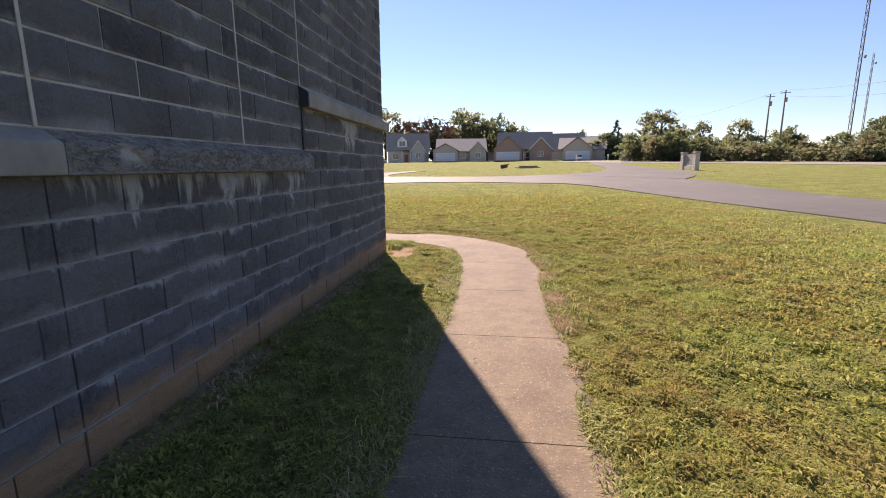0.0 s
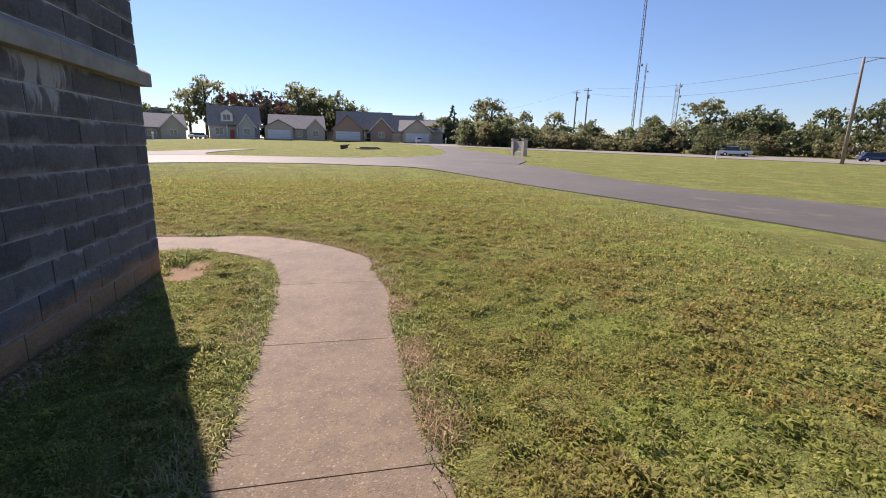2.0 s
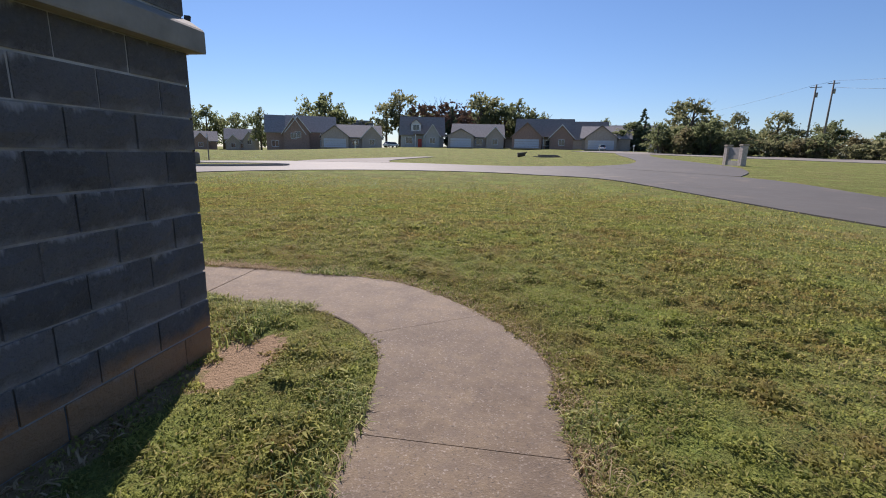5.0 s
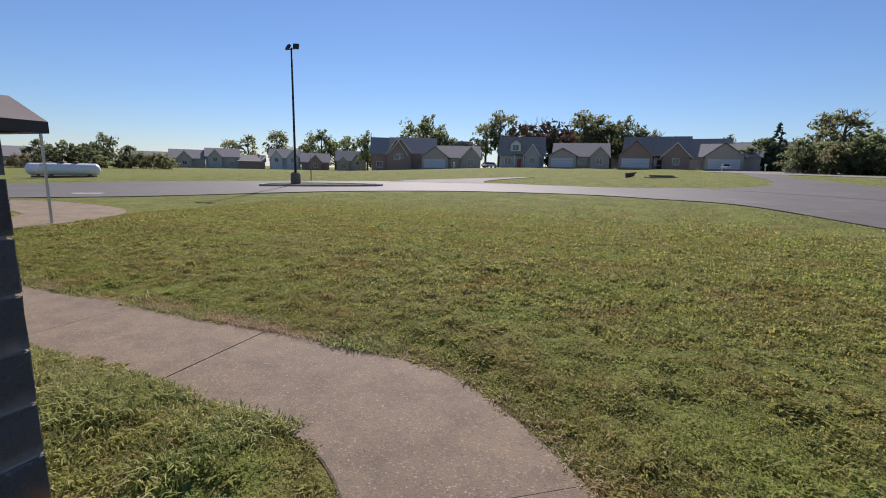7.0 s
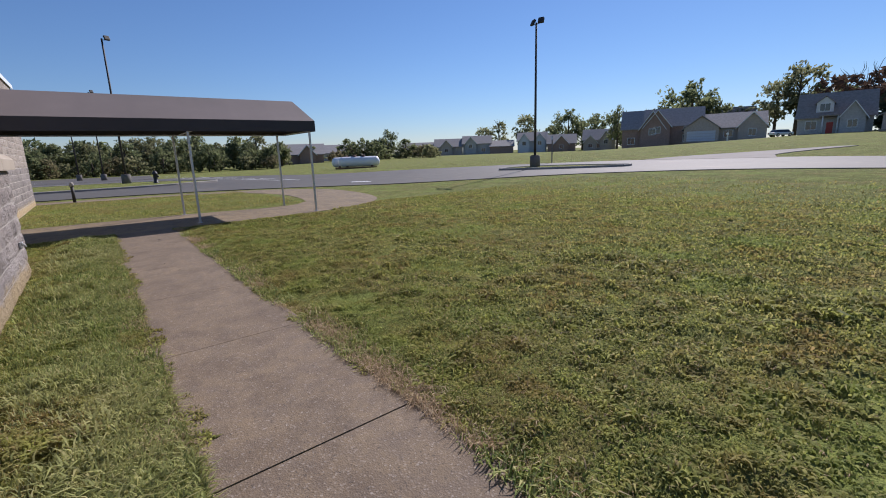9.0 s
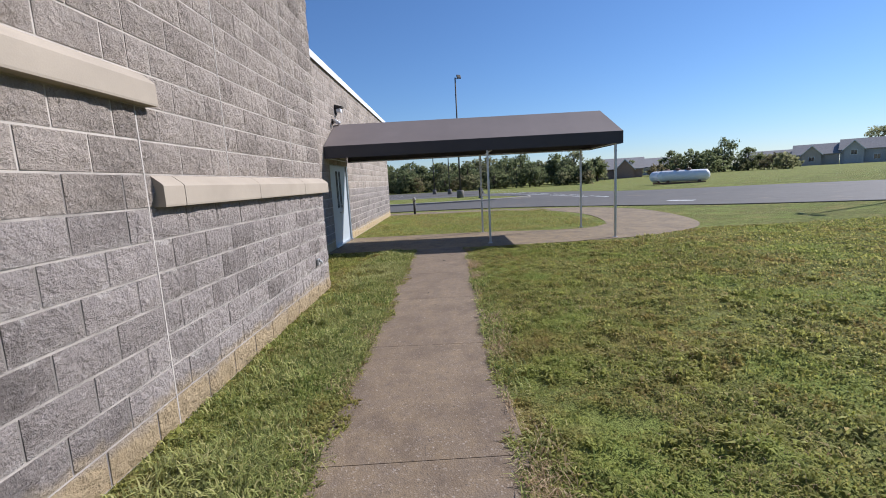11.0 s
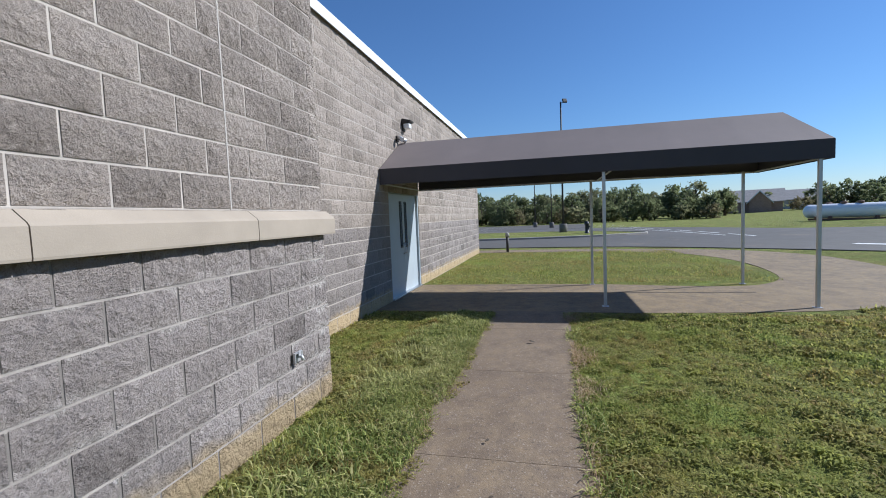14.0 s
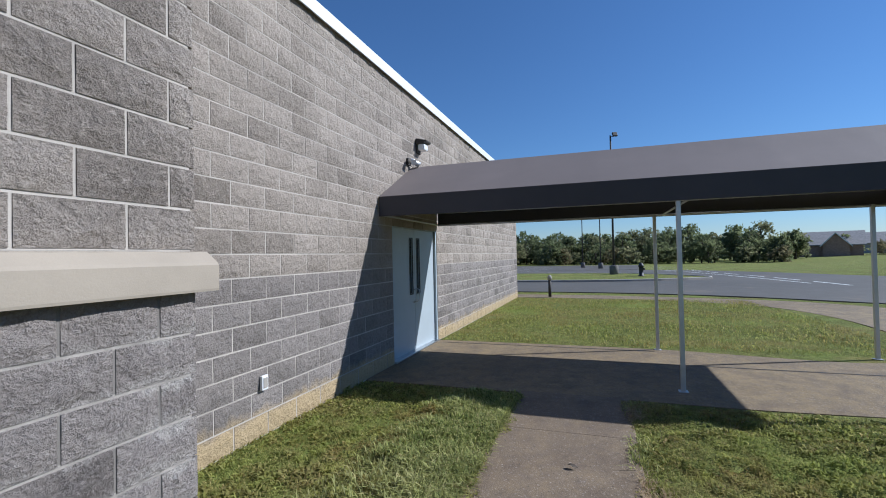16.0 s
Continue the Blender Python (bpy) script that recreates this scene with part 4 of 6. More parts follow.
tagged(new("roof_tall", mesh_of("roof_tall", [(SIDE_X + 0.02, -14, TALL - 0.02), (WALL_X - 0.02, -14, TALL - 0.02), (WALL_X - 0.02, WALL_Y - 0.02, TALL - 0.02), (SIDE_X + 0.02, WALL_Y - 0.02, TALL - 0.02),
       (SIDE_X + 0.02, -14, TALL + 0.1), (WALL_X - 0.02, -14, TALL + 0.1), (WALL_X - 0.02, WALL_Y - 0.02, TALL + 0.1), (SIDE_X + 0.02, WALL_Y - 0.02, TALL + 0.1)],
       [(0, 3, 2, 1), (4, 5, 6, 7), (0, 1, 5, 4), (1, 2, 6, 5), (2, 3, 7, 6), (3, 0, 4, 7)], COPING)), "flat roof slab of the tall building", "roof", kind="structure")


# ---- door, fixtures ----
def double_door():
    top = thing("door_1", pose((DOOR_X0 + DOOR_X1) / 2, BACK_Y - 0.06, 0.02), "closed blue-grey steel double door with narrow glass slits", "door", kind="structure")
    hw, h = (DOOR_X0 - DOOR_X1) / 2, DOOR_H - 0.02
    part("door_frame", boxes((-hw, -0.08, 0, -hw + 0.05, 0.05, h), (hw - 0.05, -0.08, 0, hw, 0.05, h), (-hw + 0.05, -0.08, h - 0.1, hw - 0.05, 0.05, h)), FRAME_BLUE, top)
    for s in (-1, 1):
        x0, x1 = (0.004, hw - 0.055) if s > 0 else (-hw + 0.055, -0.004)
        sx0, sx1 = (0.10, 0.20) if s > 0 else (-0.20, -0.10)
        zb, zt = 0.95, 1.85
        leaf = part("door_leaf", boxes((x0, -0.04, 0.01, x1, 0.005, zb), (x0, -0.04, zt, x1, 0.005, h - 0.105), (x0, -0.04, zb, sx0, 0.005, zt), (sx1, -0.04, zb, x1, 0.005, zt)), DOOR_BLUE, top)
        part("pane", boxes((sx0, -0.02, zb, sx1, -0.012, zt)), GLASS, leaf)
        part("glazing_bead", boxes((sx0 - 0.02, 0.004, zb - 0.02, sx0, 0.014, zt + 0.02), (sx1, 0.004, zb - 0.02, sx1 + 0.02, 0.014, zt + 0.02), (sx0, 0.004, zt, sx1, 0.014, zt + 0.02), (sx0, 0.004, zb - 0.02, sx1, 0.014, zb)), BLACK, leaf)
        bm = bmesh.new()
        hx = 0.06 * s
        tube(bm, [(hx, 0.005, 0.80), (hx, 0.06, 0.82), (hx, 0.06, 1.0), (hx, 0.005, 1.02)], 0.012, 8)
        part("door_handle", bm, STEEL, leaf, "steel pull handle")
        for z in (0.25, 1.05, 1.85):
            part("hinge", boxes((s * (hw - 0.06) - 0.012, 0.004, z - 0.06, s * (hw - 0.06) + 0.012, 0.018, z + 0.06)), STEEL, leaf)
    part("threshold", boxes((-hw, -0.08, -0.015, hw, 0.10, 0.012), bevel=0.004), STEEL, top)


double_door()


def wall_pack():
    top = thing("wall_light", pose(-14.08, BACK_Y, 3.44) @ Matrix.Scale(0.75, 4), "dark metal wall light with white lens over the door", "wall light")
    part("back_plate", boxes((-0.12, 0.0, -0.16, 0.12, 0.04, 0.16), bevel=0.01), BRONZE, top)
    bm = bmesh.new()
    vs = [bm.verts.new(p) for p in ((-0.15, 0.04, 0.16), (0.15, 0.04, 0.16), (0.15, 0.28, 0.10), (-0.15, 0.28, 0.10), (-0.15, 0.04, 0.02), (0.15, 0.04, 0.02), (0.15, 0.27, 0.07), (-0.15, 0.27, 0.07))]
    for f in ((0, 1, 2, 3), (4, 7, 6, 5), (0, 4, 5, 1), (1, 5, 6, 2), (2, 6, 7, 3), (3, 7, 4, 0)):
        bm.faces.new([vs[i] for i in f])
    bmesh.ops.recalc_face_normals(bm, faces=bm.faces)
    part("housing", bm, BRONZE, top)
    part("lens", boxes((-0.12, 0.05, -0.10, 0.12, 0.22, 0.04), bevel=0.03), WHITE, top, "white plastic lens")
    cam2 = thing("security_camera", pose(-13.65, BACK_Y, 3.10) @ Matrix.Scale(0.8, 4), "dark two-headed security fixture on the wall", "security camera")
    part("mount", boxes((-0.07, 0, -0.07, 0.07, 0.05, 0.07), bevel=0.01), BRONZE, cam2)
    for s in (-1, 1):
        bm = bmesh.new()
        tube(bm, [(0.02 * s, 0.04, 0), (0.09 * s, 0.10, 0.02), (0.15 * s, 0.2, -0.05)], [0.03, 0.045, 0.06], 10)
        part("lamp_head", bm, PIPE, cam2)


wall_pack()


def spigot():
    top = thing("water_spigot", pose(-8.16, WALL_Y + 0.022, 0.50) @ Matrix.Scale(0.62, 4), "chrome wall hydrant box low on the block wall", "spigot")
    part("plate", boxes((-0.085, 0, -0.06, 0.085, 0.012, 0.065), (-0.085, 0.012, -0.06, -0.07, 0.03, 0.065), (0.07, 0.012, -0.06, 0.085, 0.03, 0.065), (-0.07, 0.012, 0.05, 0.07, 0.03, 0.065)), PIPE, top)
    bm = bmesh.new()
    tube(bm, [(0, 0.02, 0.01), (0, 0.07, 0.01), (0, 0.09, -0.04)], [0.022, 0.022, 0.018], 10)
    part("spout", bm, PIPE, top)
    bm = bmesh.new()
    tube(bm, [(0, 0.02, 0.045), (0, 0.05, 0.045)], [0.03, 0.03], 10)
    part("valve_wheel", bm, PIPE, top)
    out = thing("wall_outlet", pose(-10.28, BACK_Y + 0.012, 0.48), "small white outlet cover with a grey lid", "outlet")
    part("cover", boxes((-0.04, 0, -0.065, 0.04, 0.03, 0.065), bevel=0.008), WHITE, out)
    part("lid", boxes((-0.025, 0.03, -0.045, 0.025, 0.036, 0.045), bevel=0.002), KERB, out)


spigot()


# ---- entrance canopy ----
def canopy():
    xe, xw, yf, yb, ze, zr, zv = -12.59, -14.99, 13.33, BACK_Y + 0.02, 2.41, 3.03, 2.14
    xr = (xe + xw) / 2
    top = thing("entrance_canopy", Matrix(), "brown fabric awning canopy on slim metal posts", "canopy")
    yr = yf - 0.12

    def sheet(name, quads, thick=0.006, cloth=FABRIC):
        bm = bmesh.new()
        for q in quads:
            bm.faces.new([bm.verts.new(p) for p in q])
        bmesh.ops.remove_doubles(bm, verts=bm.verts, dist=0.001)
        bmesh.ops.recalc_face_normals(bm, faces=bm.faces)
        bmesh.ops.solidify(bm, geom=bm.faces, thickness=thick)
        return part(name, bm, cloth, top)

    bays = 7
    for x0, nm in ((xe, "roof_panel"), (xw, "roof_panel")):
        quads = []
        for k in range(bays):
            for s in range(4):
                y0, y1 = yb + (yr - yb) * (k + s / 4) / bays, yb + (yr - yb) * (k + (s + 1) / 4) / bays
                e0 = yb + (yf - yb) * (k + s / 4) / bays
                e1 = yb + (yf - yb) * (k + (s + 1) / 4) / bays
                sag = lambda t: -0.006 * math.sin(math.pi * t)
                a, b = s / 4, (s + 1) / 4
                xm, zm = (x0 + xr) / 2, (ze + zr) / 2
                quads.append([(x0, e0, ze), (x0, e1, ze), (xm, (e1 + y1) / 2, zm + sag(b)), (xm, (e0 + y0) / 2, zm + sag(a))])
                quads.append([(xm, (e0 + y0) / 2, zm + sag(a)), (xm, (e1 + y1) / 2, zm + sag(b)), (xr, y1, zr), (xr, y0, zr)])
        sheet(nm, quads)
    sheet("front_panel", [[(xe, yf, ze), (xr, yr, zr), (xw, yf, ze)]])
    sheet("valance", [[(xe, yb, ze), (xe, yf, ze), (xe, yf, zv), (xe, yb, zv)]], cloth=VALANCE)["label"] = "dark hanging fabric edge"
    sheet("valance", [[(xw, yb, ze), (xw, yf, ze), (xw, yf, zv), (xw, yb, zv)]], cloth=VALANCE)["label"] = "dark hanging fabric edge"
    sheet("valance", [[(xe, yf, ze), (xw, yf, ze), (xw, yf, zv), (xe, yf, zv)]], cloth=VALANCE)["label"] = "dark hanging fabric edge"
    i = 0.05
    for x in (xe - i, xw + i):
        for z in (ze - 0.03, zv + 0.02):
            bm = bmesh.new()
            tube(bm, [(x, yb, z), (x, yf - i, z)], 0.016, 6)
            part("rail", bm, PIPE, top)
    for k in range(bays + 1):
        y = yb + 0.02 + (yr - yb - 0.05) * k / bays
        bm = bmesh.new()
        tube(bm, [(xe - i, y, ze - 0.03), (xr, y, zr - 0.04), (xw + i, y, ze - 0.03)], 0.014, 6)
        part("rafter", bm, PIPE, top)
    for k in (0, 4, 7):
        y = yb + 0.02 + (yf - i - yb - 0.05) * k / bays
        bm = bmesh.new()
        tube(bm, [(xe - i, y, zv + 0.02), (xw + i, y, zv + 0.02)], 0.014, 6)
        part("cross_bar", bm, PIPE, top)
    bm = bmesh.new()
    tube(bm, [(xr, yb, zr - 0.03), (xr, yr, zr - 0.03)], 0.016, 6)
    part("ridge_pipe", bm, PIPE, top)
    for x in (xe - i, xw + i):
        for y in (10.27, 13.18 if x > xw + 1 else 13.06):
            post = part("post", boxes((x - 0.024, y - 0.024, 0.006, x + 0.024, y + 0.024, zv + 0.04), bevel=0.004), PIPE, top, "galvanised square post")
            part("base_plate", boxes((x - 0.05, y - 0.05, 0.006, x + 0.05, y + 0.05, 0.014), bevel=0.003), PIPE, post)


canopy()


# ---- lamps, hydrant, tanks and other things in the open ----
def street_lamp(x, y, h, label, heads=2, yaw=0.0):
    z = gz(x, y)
    top = thing("street_lamp", pose(x, y, z, 0, 0, yaw), label, "street lamp", "parking lot lamps")
    bm = bmesh.new()
    tube(bm, [(0, 0, 0), (0, 0, 0.72), (0, 0, 0.76)], [0.3, 0.3, 0.26], 20)
    part("pier", bm, PIER, top, "round weathered concrete pier")
    part("base_plate", boxes((-0.16, -0.16, 0.76, 0.16, 0.16, 0.80), bevel=0.005), BRONZE, top)
    bm = bmesh.new()
    tube(bm, [(0, 0, 0.8), (0, 0, h * 0.5), (0, 0, h - 0.25)], [0.075, 0.065, 0.055], 8)
    part("pole", bm, BRONZE, top)
    for s in ((-1, 1) if heads == 2 else (1,)):
        bm = boxes((0.0, -0.02, h - 0.35, 0.22, 0.02, h - 0.31)) if s > 0 else boxes((-0.22, -0.02, h - 0.35, 0.0, 0.02, h - 0.31))
        arm = part("arm", bm, BRONZE, top)
        bm = bmesh.new()
        box(bm, -0.17, -0.16, -0.07, 0.17, 0.16, 0.07, 0.02)
        bmesh.ops.rotate(bm, verts=bm.verts, matrix=Euler((radians(62), 0, radians(25 * s))).to_matrix())
        bmesh.ops.translate(bm, verts=bm.verts, vec=(0.3 * s, 0.06, h - 0.18))
        part("lamp_head", bm, BRONZE, arm)
    return top


street_lamp(-19.15, 29.8, 8.45, "tall dark parking lot lamp on a concrete pier", 2)
street_lamp(-41.3, 10.4, 10.3, "tall dark parking lot lamp with square head", 1, 90)
street_lamp(-68, 9.6, 10.3, "distant dark parking lot lamp", 1, 90)
street_lamp(-75, 7.2, 10.3, "distant dark parking lot lamp", 1, 90)


def hydrant():
    top = thing("fire_hydrant", pose(-37.8, 11.9, gz(-37.8, 11.9) + 0.1), "dark fire hydrant on the grass island", "fire hydrant")
    bm = bmesh.new()
    tube(bm, [(0, 0, 0), (0, 0, 0.06), (0, 0, 0.07), (0, 0, 0.6), (0, 0, 0.61), (0, 0, 0.66), (0, 0, 0.78), (0, 0, 0.86)], [0.2, 0.2, 0.13, 0.13, 0.18, 0.18, 0.12, 0.04], 14)
    part("barrel", bm, BLACK, top)
    for d in ((1, 0), (-1, 0), (0, 1)):
        bm = bmesh.new()
        tube(bm, [(0.1 * d[0], 0.1 * d[1], 0.48), (0.22 * d[0], 0.22 * d[1], 0.48)], [0.07, 0.08], 10)
        part("nozzle", bm, BLACK, top)


hydrant()


def bollard():
    top = thing("bollard", pose(-23.75, 7.7, 0.02), "short dark post with a pale rounded cap", "bollard")
    bm = bmesh.new()
    tube(bm, [(0, 0, 0), (0, 0, 0.62)], 0.055, 12)
    part("post", bm, BRONZE, top)
    bm = bmesh.new()
    tube(bm, [(0, 0, 0.62), (0, 0, 0.70), (0, 0, 0.77), (0, 0, 0.80)], [0.075, 0.085, 0.06, 0.02], 14)
    part("cap", bm, KERB, top)


bollard()


def propane_tank(x, y, yaw, length, radius, label):
    z = gz(x, y)
    top = thing("propane_tank", pose(x, y, z, 0, 0, yaw), label, "propane tank", "propane tanks")
    r, zc = radius, radius + 0.17
    bm = bmesh.new()
    prof = [(-length / 2 + r * (1 - math.cos(a)) * 0.8, max(0.01, r * math.sin(a))) for a in [k * math.pi / 16 for k in range(9)]]
    pts = [(p, q) for p, q in prof] + [(-p, q) for p, q in prof[::-1]]
    tube(bm, [(p, 0, zc) for p, q in pts], [q for p, q in pts], 28)
    part("shell", bm, WHITE, top)
    for sx in (-length * 0.3, length * 0.3):
        part("saddle", boxes((sx - 0.12, -r * 0.8, 0, sx + 0.12, r * 0.8, zc - r * 0.75), bevel=0.02), RUST, top)
    part("skid", boxes((-length * 0.42, -r * 0.75, 0, length * 0.42, -r * 0.6, 0.14), bevel=0.01), RUST, top)
    part("skid", boxes((-length * 0.42, r * 0.6, 0, length * 0.42, r * 0.75, 0.14), bevel=0.01), RUST, top)
    for sx in (-length * 0.12, length * 0.1):
        bm = bmesh.new()
        tube(bm, [(sx, 0, zc + r - 0.03), (sx, 0, zc + r + 0.13), (sx, 0, zc + r + 0.18)], [0.2, 0.2, 0.1], 14)
        part("valve_dome", bm, RUST, top)


propane_tank(-44.6, 31.2, 66, 4.3, 0.53, "large white propane tank on a steel skid")
propane_tank(-46.5, 31.2, 64, 4.2, 0.53, "white propane tank standing behind another")


def sign_post(x, y, h, label):
    top = thing("sign_post", pose(x, y, gz(x, y)), label, "sign post")
    part("post", boxes((-0.03, -0.03, 0, 0.03, 0.03, h), bevel=0.004), POLE_WOOD, top)
    part("marker", boxes((-0.05, -0.045, h - 0.25, 0.05, -0.03, h - 0.02)), TRIM, top)


sign_post(-21.9, 34.8, 1.9, "thin weathered marker post in the grass")


def entrance_sign():
    """A monument sign: two stone piers with pale caps, a panel hung between them over a low concrete plinth."""
    ax, ay, bx, by = 18.6, 46.6, 18.24, 48.64
    z0 = gz(ax, ay) + 0.02
    yaw = math.degrees(math.atan2(by - ay, bx - ax))
    top = thing("entrance_sign", pose(ax, ay, z0, 0, 0, yaw), "monument sign with two stone piers and a grey panel", "sign")
    span = math.hypot(bx - ax, by - ay)
    for x0 in (0.0, span):
        pier = part("pier", boxes((x0 - 0.19, -0.19, -0.2, x0 + 0.19, 0.19, 1.62)), MORTAR, top)
        for row in range(7):
            z = 0.0 + row * 0.232
            cut = 0.015 if row % 2 else -0.045
            for d in ((-0.22, -0.22, cut, -0.005), (cut + 0.012, -0.22, 0.22, -0.005), (-0.22, 0.005, -cut, 0.22), (-cut + 0.012, 0.005, 0.22, 0.22)):
                part("stone", boxes((x0 + d[0], d[1], z, x0 + d[2], d[3], z + 0.22), bevel=0.012), PILLAR_STONE, pier)
        part("cap", boxes((x0 - 0.27, -0.27, 1.625, x0 + 0.27, 0.27, 1.76), bevel=0.03), SILL, top, "pale stone cap")
    part("sign_panel", boxes((0.225, -0.06, 0.55, span - 0.225, 0.06, 1.52), bevel=0.012), SHINGLE, top, "grey sign panel")
    part("plinth", boxes((0.225, -0.16, -0.2, span - 0.225, 0.16, 0.42), bevel=0.02), KERB, top, "low pale concrete plinth")


entrance_sign()


def timber_pile():
    x, y = 3.2, 59.0
    top = thing("timber_pile", pose(x, y, gz(x, y) + 0.02) @ Matrix.Scale(0.7, 4), "low heap of dark timbers lying in the field", "timber pile")
    rng = random.Random(4)
    for k in range(9):
        bm = boxes((-1.3 - rng.random() * 0.8, -0.08, 0, 1.3 + rng.random() * 0.8, 0.08, 0.14), bevel=0.01)
        part("beam", bm, POLE_WOOD, top, m=pose(rng.uniform(-0.5, 1.0), rng.uniform(-0.7, 0.7), 0.14 * (k // 4), 0, 0, rng.uniform(-14, 14)))
    st = thing("stump", pose(0.4, 60.2, gz(0.4, 60.2)), "dark tree stump lying beside the timbers", "stump")
    bm = bmesh.new()
    tube(bm, [(-0.4, 0, 0.25), (0.1, 0.05, 0.3), (0.5, 0, 0.38)], [0.28, 0.26, 0.22], 10)
    part("trunk", bm, BARK, st)
    bm = bmesh.new()
    tube(bm, [(0.4, 0, 0.4), (0.7, 0.1, 0.62)], [0.1, 0.06], 8)
    part("limb", bm, BARK, st)


timber_pile()


# ---- trees and bushes ----
def leaf_cloud(rng, blobs, count, size, flat=0.5):
    """Small leaf clumps in sprays scattered through a crown made of uneven lobes, thinning out at the rim."""
    vs, fs = [], []
    total = sum(r ** 2 for *_, r in blobs)
    for x, y, z, r in blobs:
        for _ in range(max(4, int(count * r * r / total / 4))):
            a, c = rng.uniform(0, math.tau), rng.uniform(-0.8, 1)
            q = math.sqrt(1 - min(1, c * c))
            d = r * (rng.uniform(0.25, 1.0) if rng.random() < 0.85 else rng.uniform(1.0, 1.45))
            mid = Vector((x + d * q * math.cos(a), y + d * q * math.sin(a), z + d * c * 0.8))
            for _ in range(4):
                p = mid + Vector((rng.gauss(0, 1), rng.gauss(0, 1), rng.gauss(0, 0.8))) * r * 0.16
                s = size * rng.uniform(0.45, 1.15)
                n = Vector((rng.gauss(0, 1), rng.gauss(0, 1), rng.gauss(0.4, 1))).normalized()
                u = n.orthogonal().normalized()
                w = n.cross(u)
                t = rng.uniform(0, math.tau)
                u, w = u * math.cos(t) + w * math.sin(t), w * math.cos(t) - u * math.sin(t)
                b = len(vs)
                vs += [p - u * s, p - w * s * flat + n * s * 0.15, p + u * s, p + w * s * flat + n * s * 0.15]
                fs.append((b, b + 1, b + 2, b + 3))
    return vs, fs


def tree(name, seed, h, spread, mat, label, lobes=14, count=1500, bare=0.0, trunk=0.35, conical=False, low=0.3):
    """A tree at the origin: tapered trunk and limbs, crown of leaf clumps."""
    rng = random.Random(seed)
    top = thing(name, Matrix.Translation((0, 0, -500)), label, "tree" if name != "bush" else "bush")
    bm = bmesh.new()
    lean = Vector((rng.uniform(-0.3, 0.3), rng.uniform(-0.3, 0.3), 0))
    tube(bm, [(0, 0, -0.2), (lean.x * 0.3, lean.y * 0.3, h * 0.3), (lean.x, lean.y, h * 0.62), (lean.x * 1.2, lean.y * 1.2, h * 0.9)], [trunk, trunk * 0.7, trunk * 0.4, trunk * 0.08], 7)
    blobs = []
    for k in range(lobes):
        a = k * 2.4 + rng.uniform(-0.5, 0.5)
        f = k / max(1, lobes - 1)
        if conical:
            zc = h * (low + (0.97 - low) * f)
            rr = spread * (1.02 - f) * rng.uniform(0.5, 1.0)
            blobs.append((rr * math.cos(a) * 0.55, rr * math.sin(a) * 0.55, zc, max(0.2, spread * (1.0 - f) * 0.34)))
            continue
        zc = h * (low + (0.86 - low) * f) + rng.uniform(-0.06, 0.06) * h
        env = math.sin(math.pi * min(1.0, 0.22 + 0.72 * f)) ** 0.7
        rr = spread * env * rng.uniform(0.35, 0.95)
        x, y, r = rr * math.cos(a), rr * math.sin(a), spread * rng.uniform(0.20, 0.42) * min(1.0, (15 / lobes) ** 0.5)
        blobs.append((x, y, zc, r))
        start = Vector((lean.x * zc / h, lean.y * zc / h, max(h * 0.2, zc - rr * 0.8)))
        end = Vector((x * 0.95, y * 0.95, zc + r * 0.3))
        tube(bm, [start, start.lerp(end, 0.5) + Vector((0, 0, 0.1 * h * 0.3)), end], [trunk * 0.3, trunk * 0.18, trunk * 0.04], 4, False)
        if bare:
            for _ in range(5):
                e2 = end + Vector((rng.uniform(-1, 1), rng.uniform(-1, 1), rng.uniform(0, 1.2))) * r * 1.2
                tube(bm, [start.lerp(end, 0.6), start.lerp(e2, 0.8), e2], [trunk * 0.12, trunk * 0.07, trunk * 0.02], 4)
    part("trunk", bm, BARK, top)
    vs, fs = leaf_cloud(rng, blobs, int(count * 0.98 * (1 - bare)), spread * 0.068 + 0.125)
    part("crown", mesh_of("crown", vs, fs, mat), None, top)
    return top


def place(src, x, y, yaw=0.0, size=1.0, label="", group=""):
    m = pose(x, y, gz(x, y) - 0.05, 0, 0, yaw)
    ob = copy_thing(src, m)
    k = 1.0 + 0.25 * math.sin(x * 1.7 + y * 2.3)
    ob.scale = (size * k, size * (2 - k), size * (1.0 + 0.15 * math.sin(x * 3.1 - y)))
    if label:
        ob["label"] = label
    if group:
        ob["group"] = group
    return ob


def polar(az, dist, ex=0.4, ey=4.0):
    """A place at a bearing from +y, clockwise in degrees, and a distance from the path's bend."""
    return ex + dist * math.sin(radians(az)), ey + dist * math.cos(radians(az))


KINDS = [
    tree("tree", 11, 9.5, 4.2, LEAF_A, "broad green tree behind the houses", 16, 1700),
    tree("tree", 12, 10.5, 4.4, LEAF_B, "tall tree with yellowing leaves", 15, 1500),
    tree("tree", 13, 8.0, 3.6, LEAF_A, "round full green tree", 14, 1400, low=0.2),
    tree("tree", 14, 9.0, 3.2, LEAF_B, "thin half-bare tree with open branches", 12, 1400, bare=0.55),
    tree("tree", 15, 8.5, 3.2, LEAF_C, "dark pointed conifer behind the houses", 30, 1700, conical=True, low=0.08),
    tree("tree", 16, 7.0, 4.6, LEAF_D, "low spreading tree with russet leaves", 14, 1100, bare=0.25, low=0.55),
]
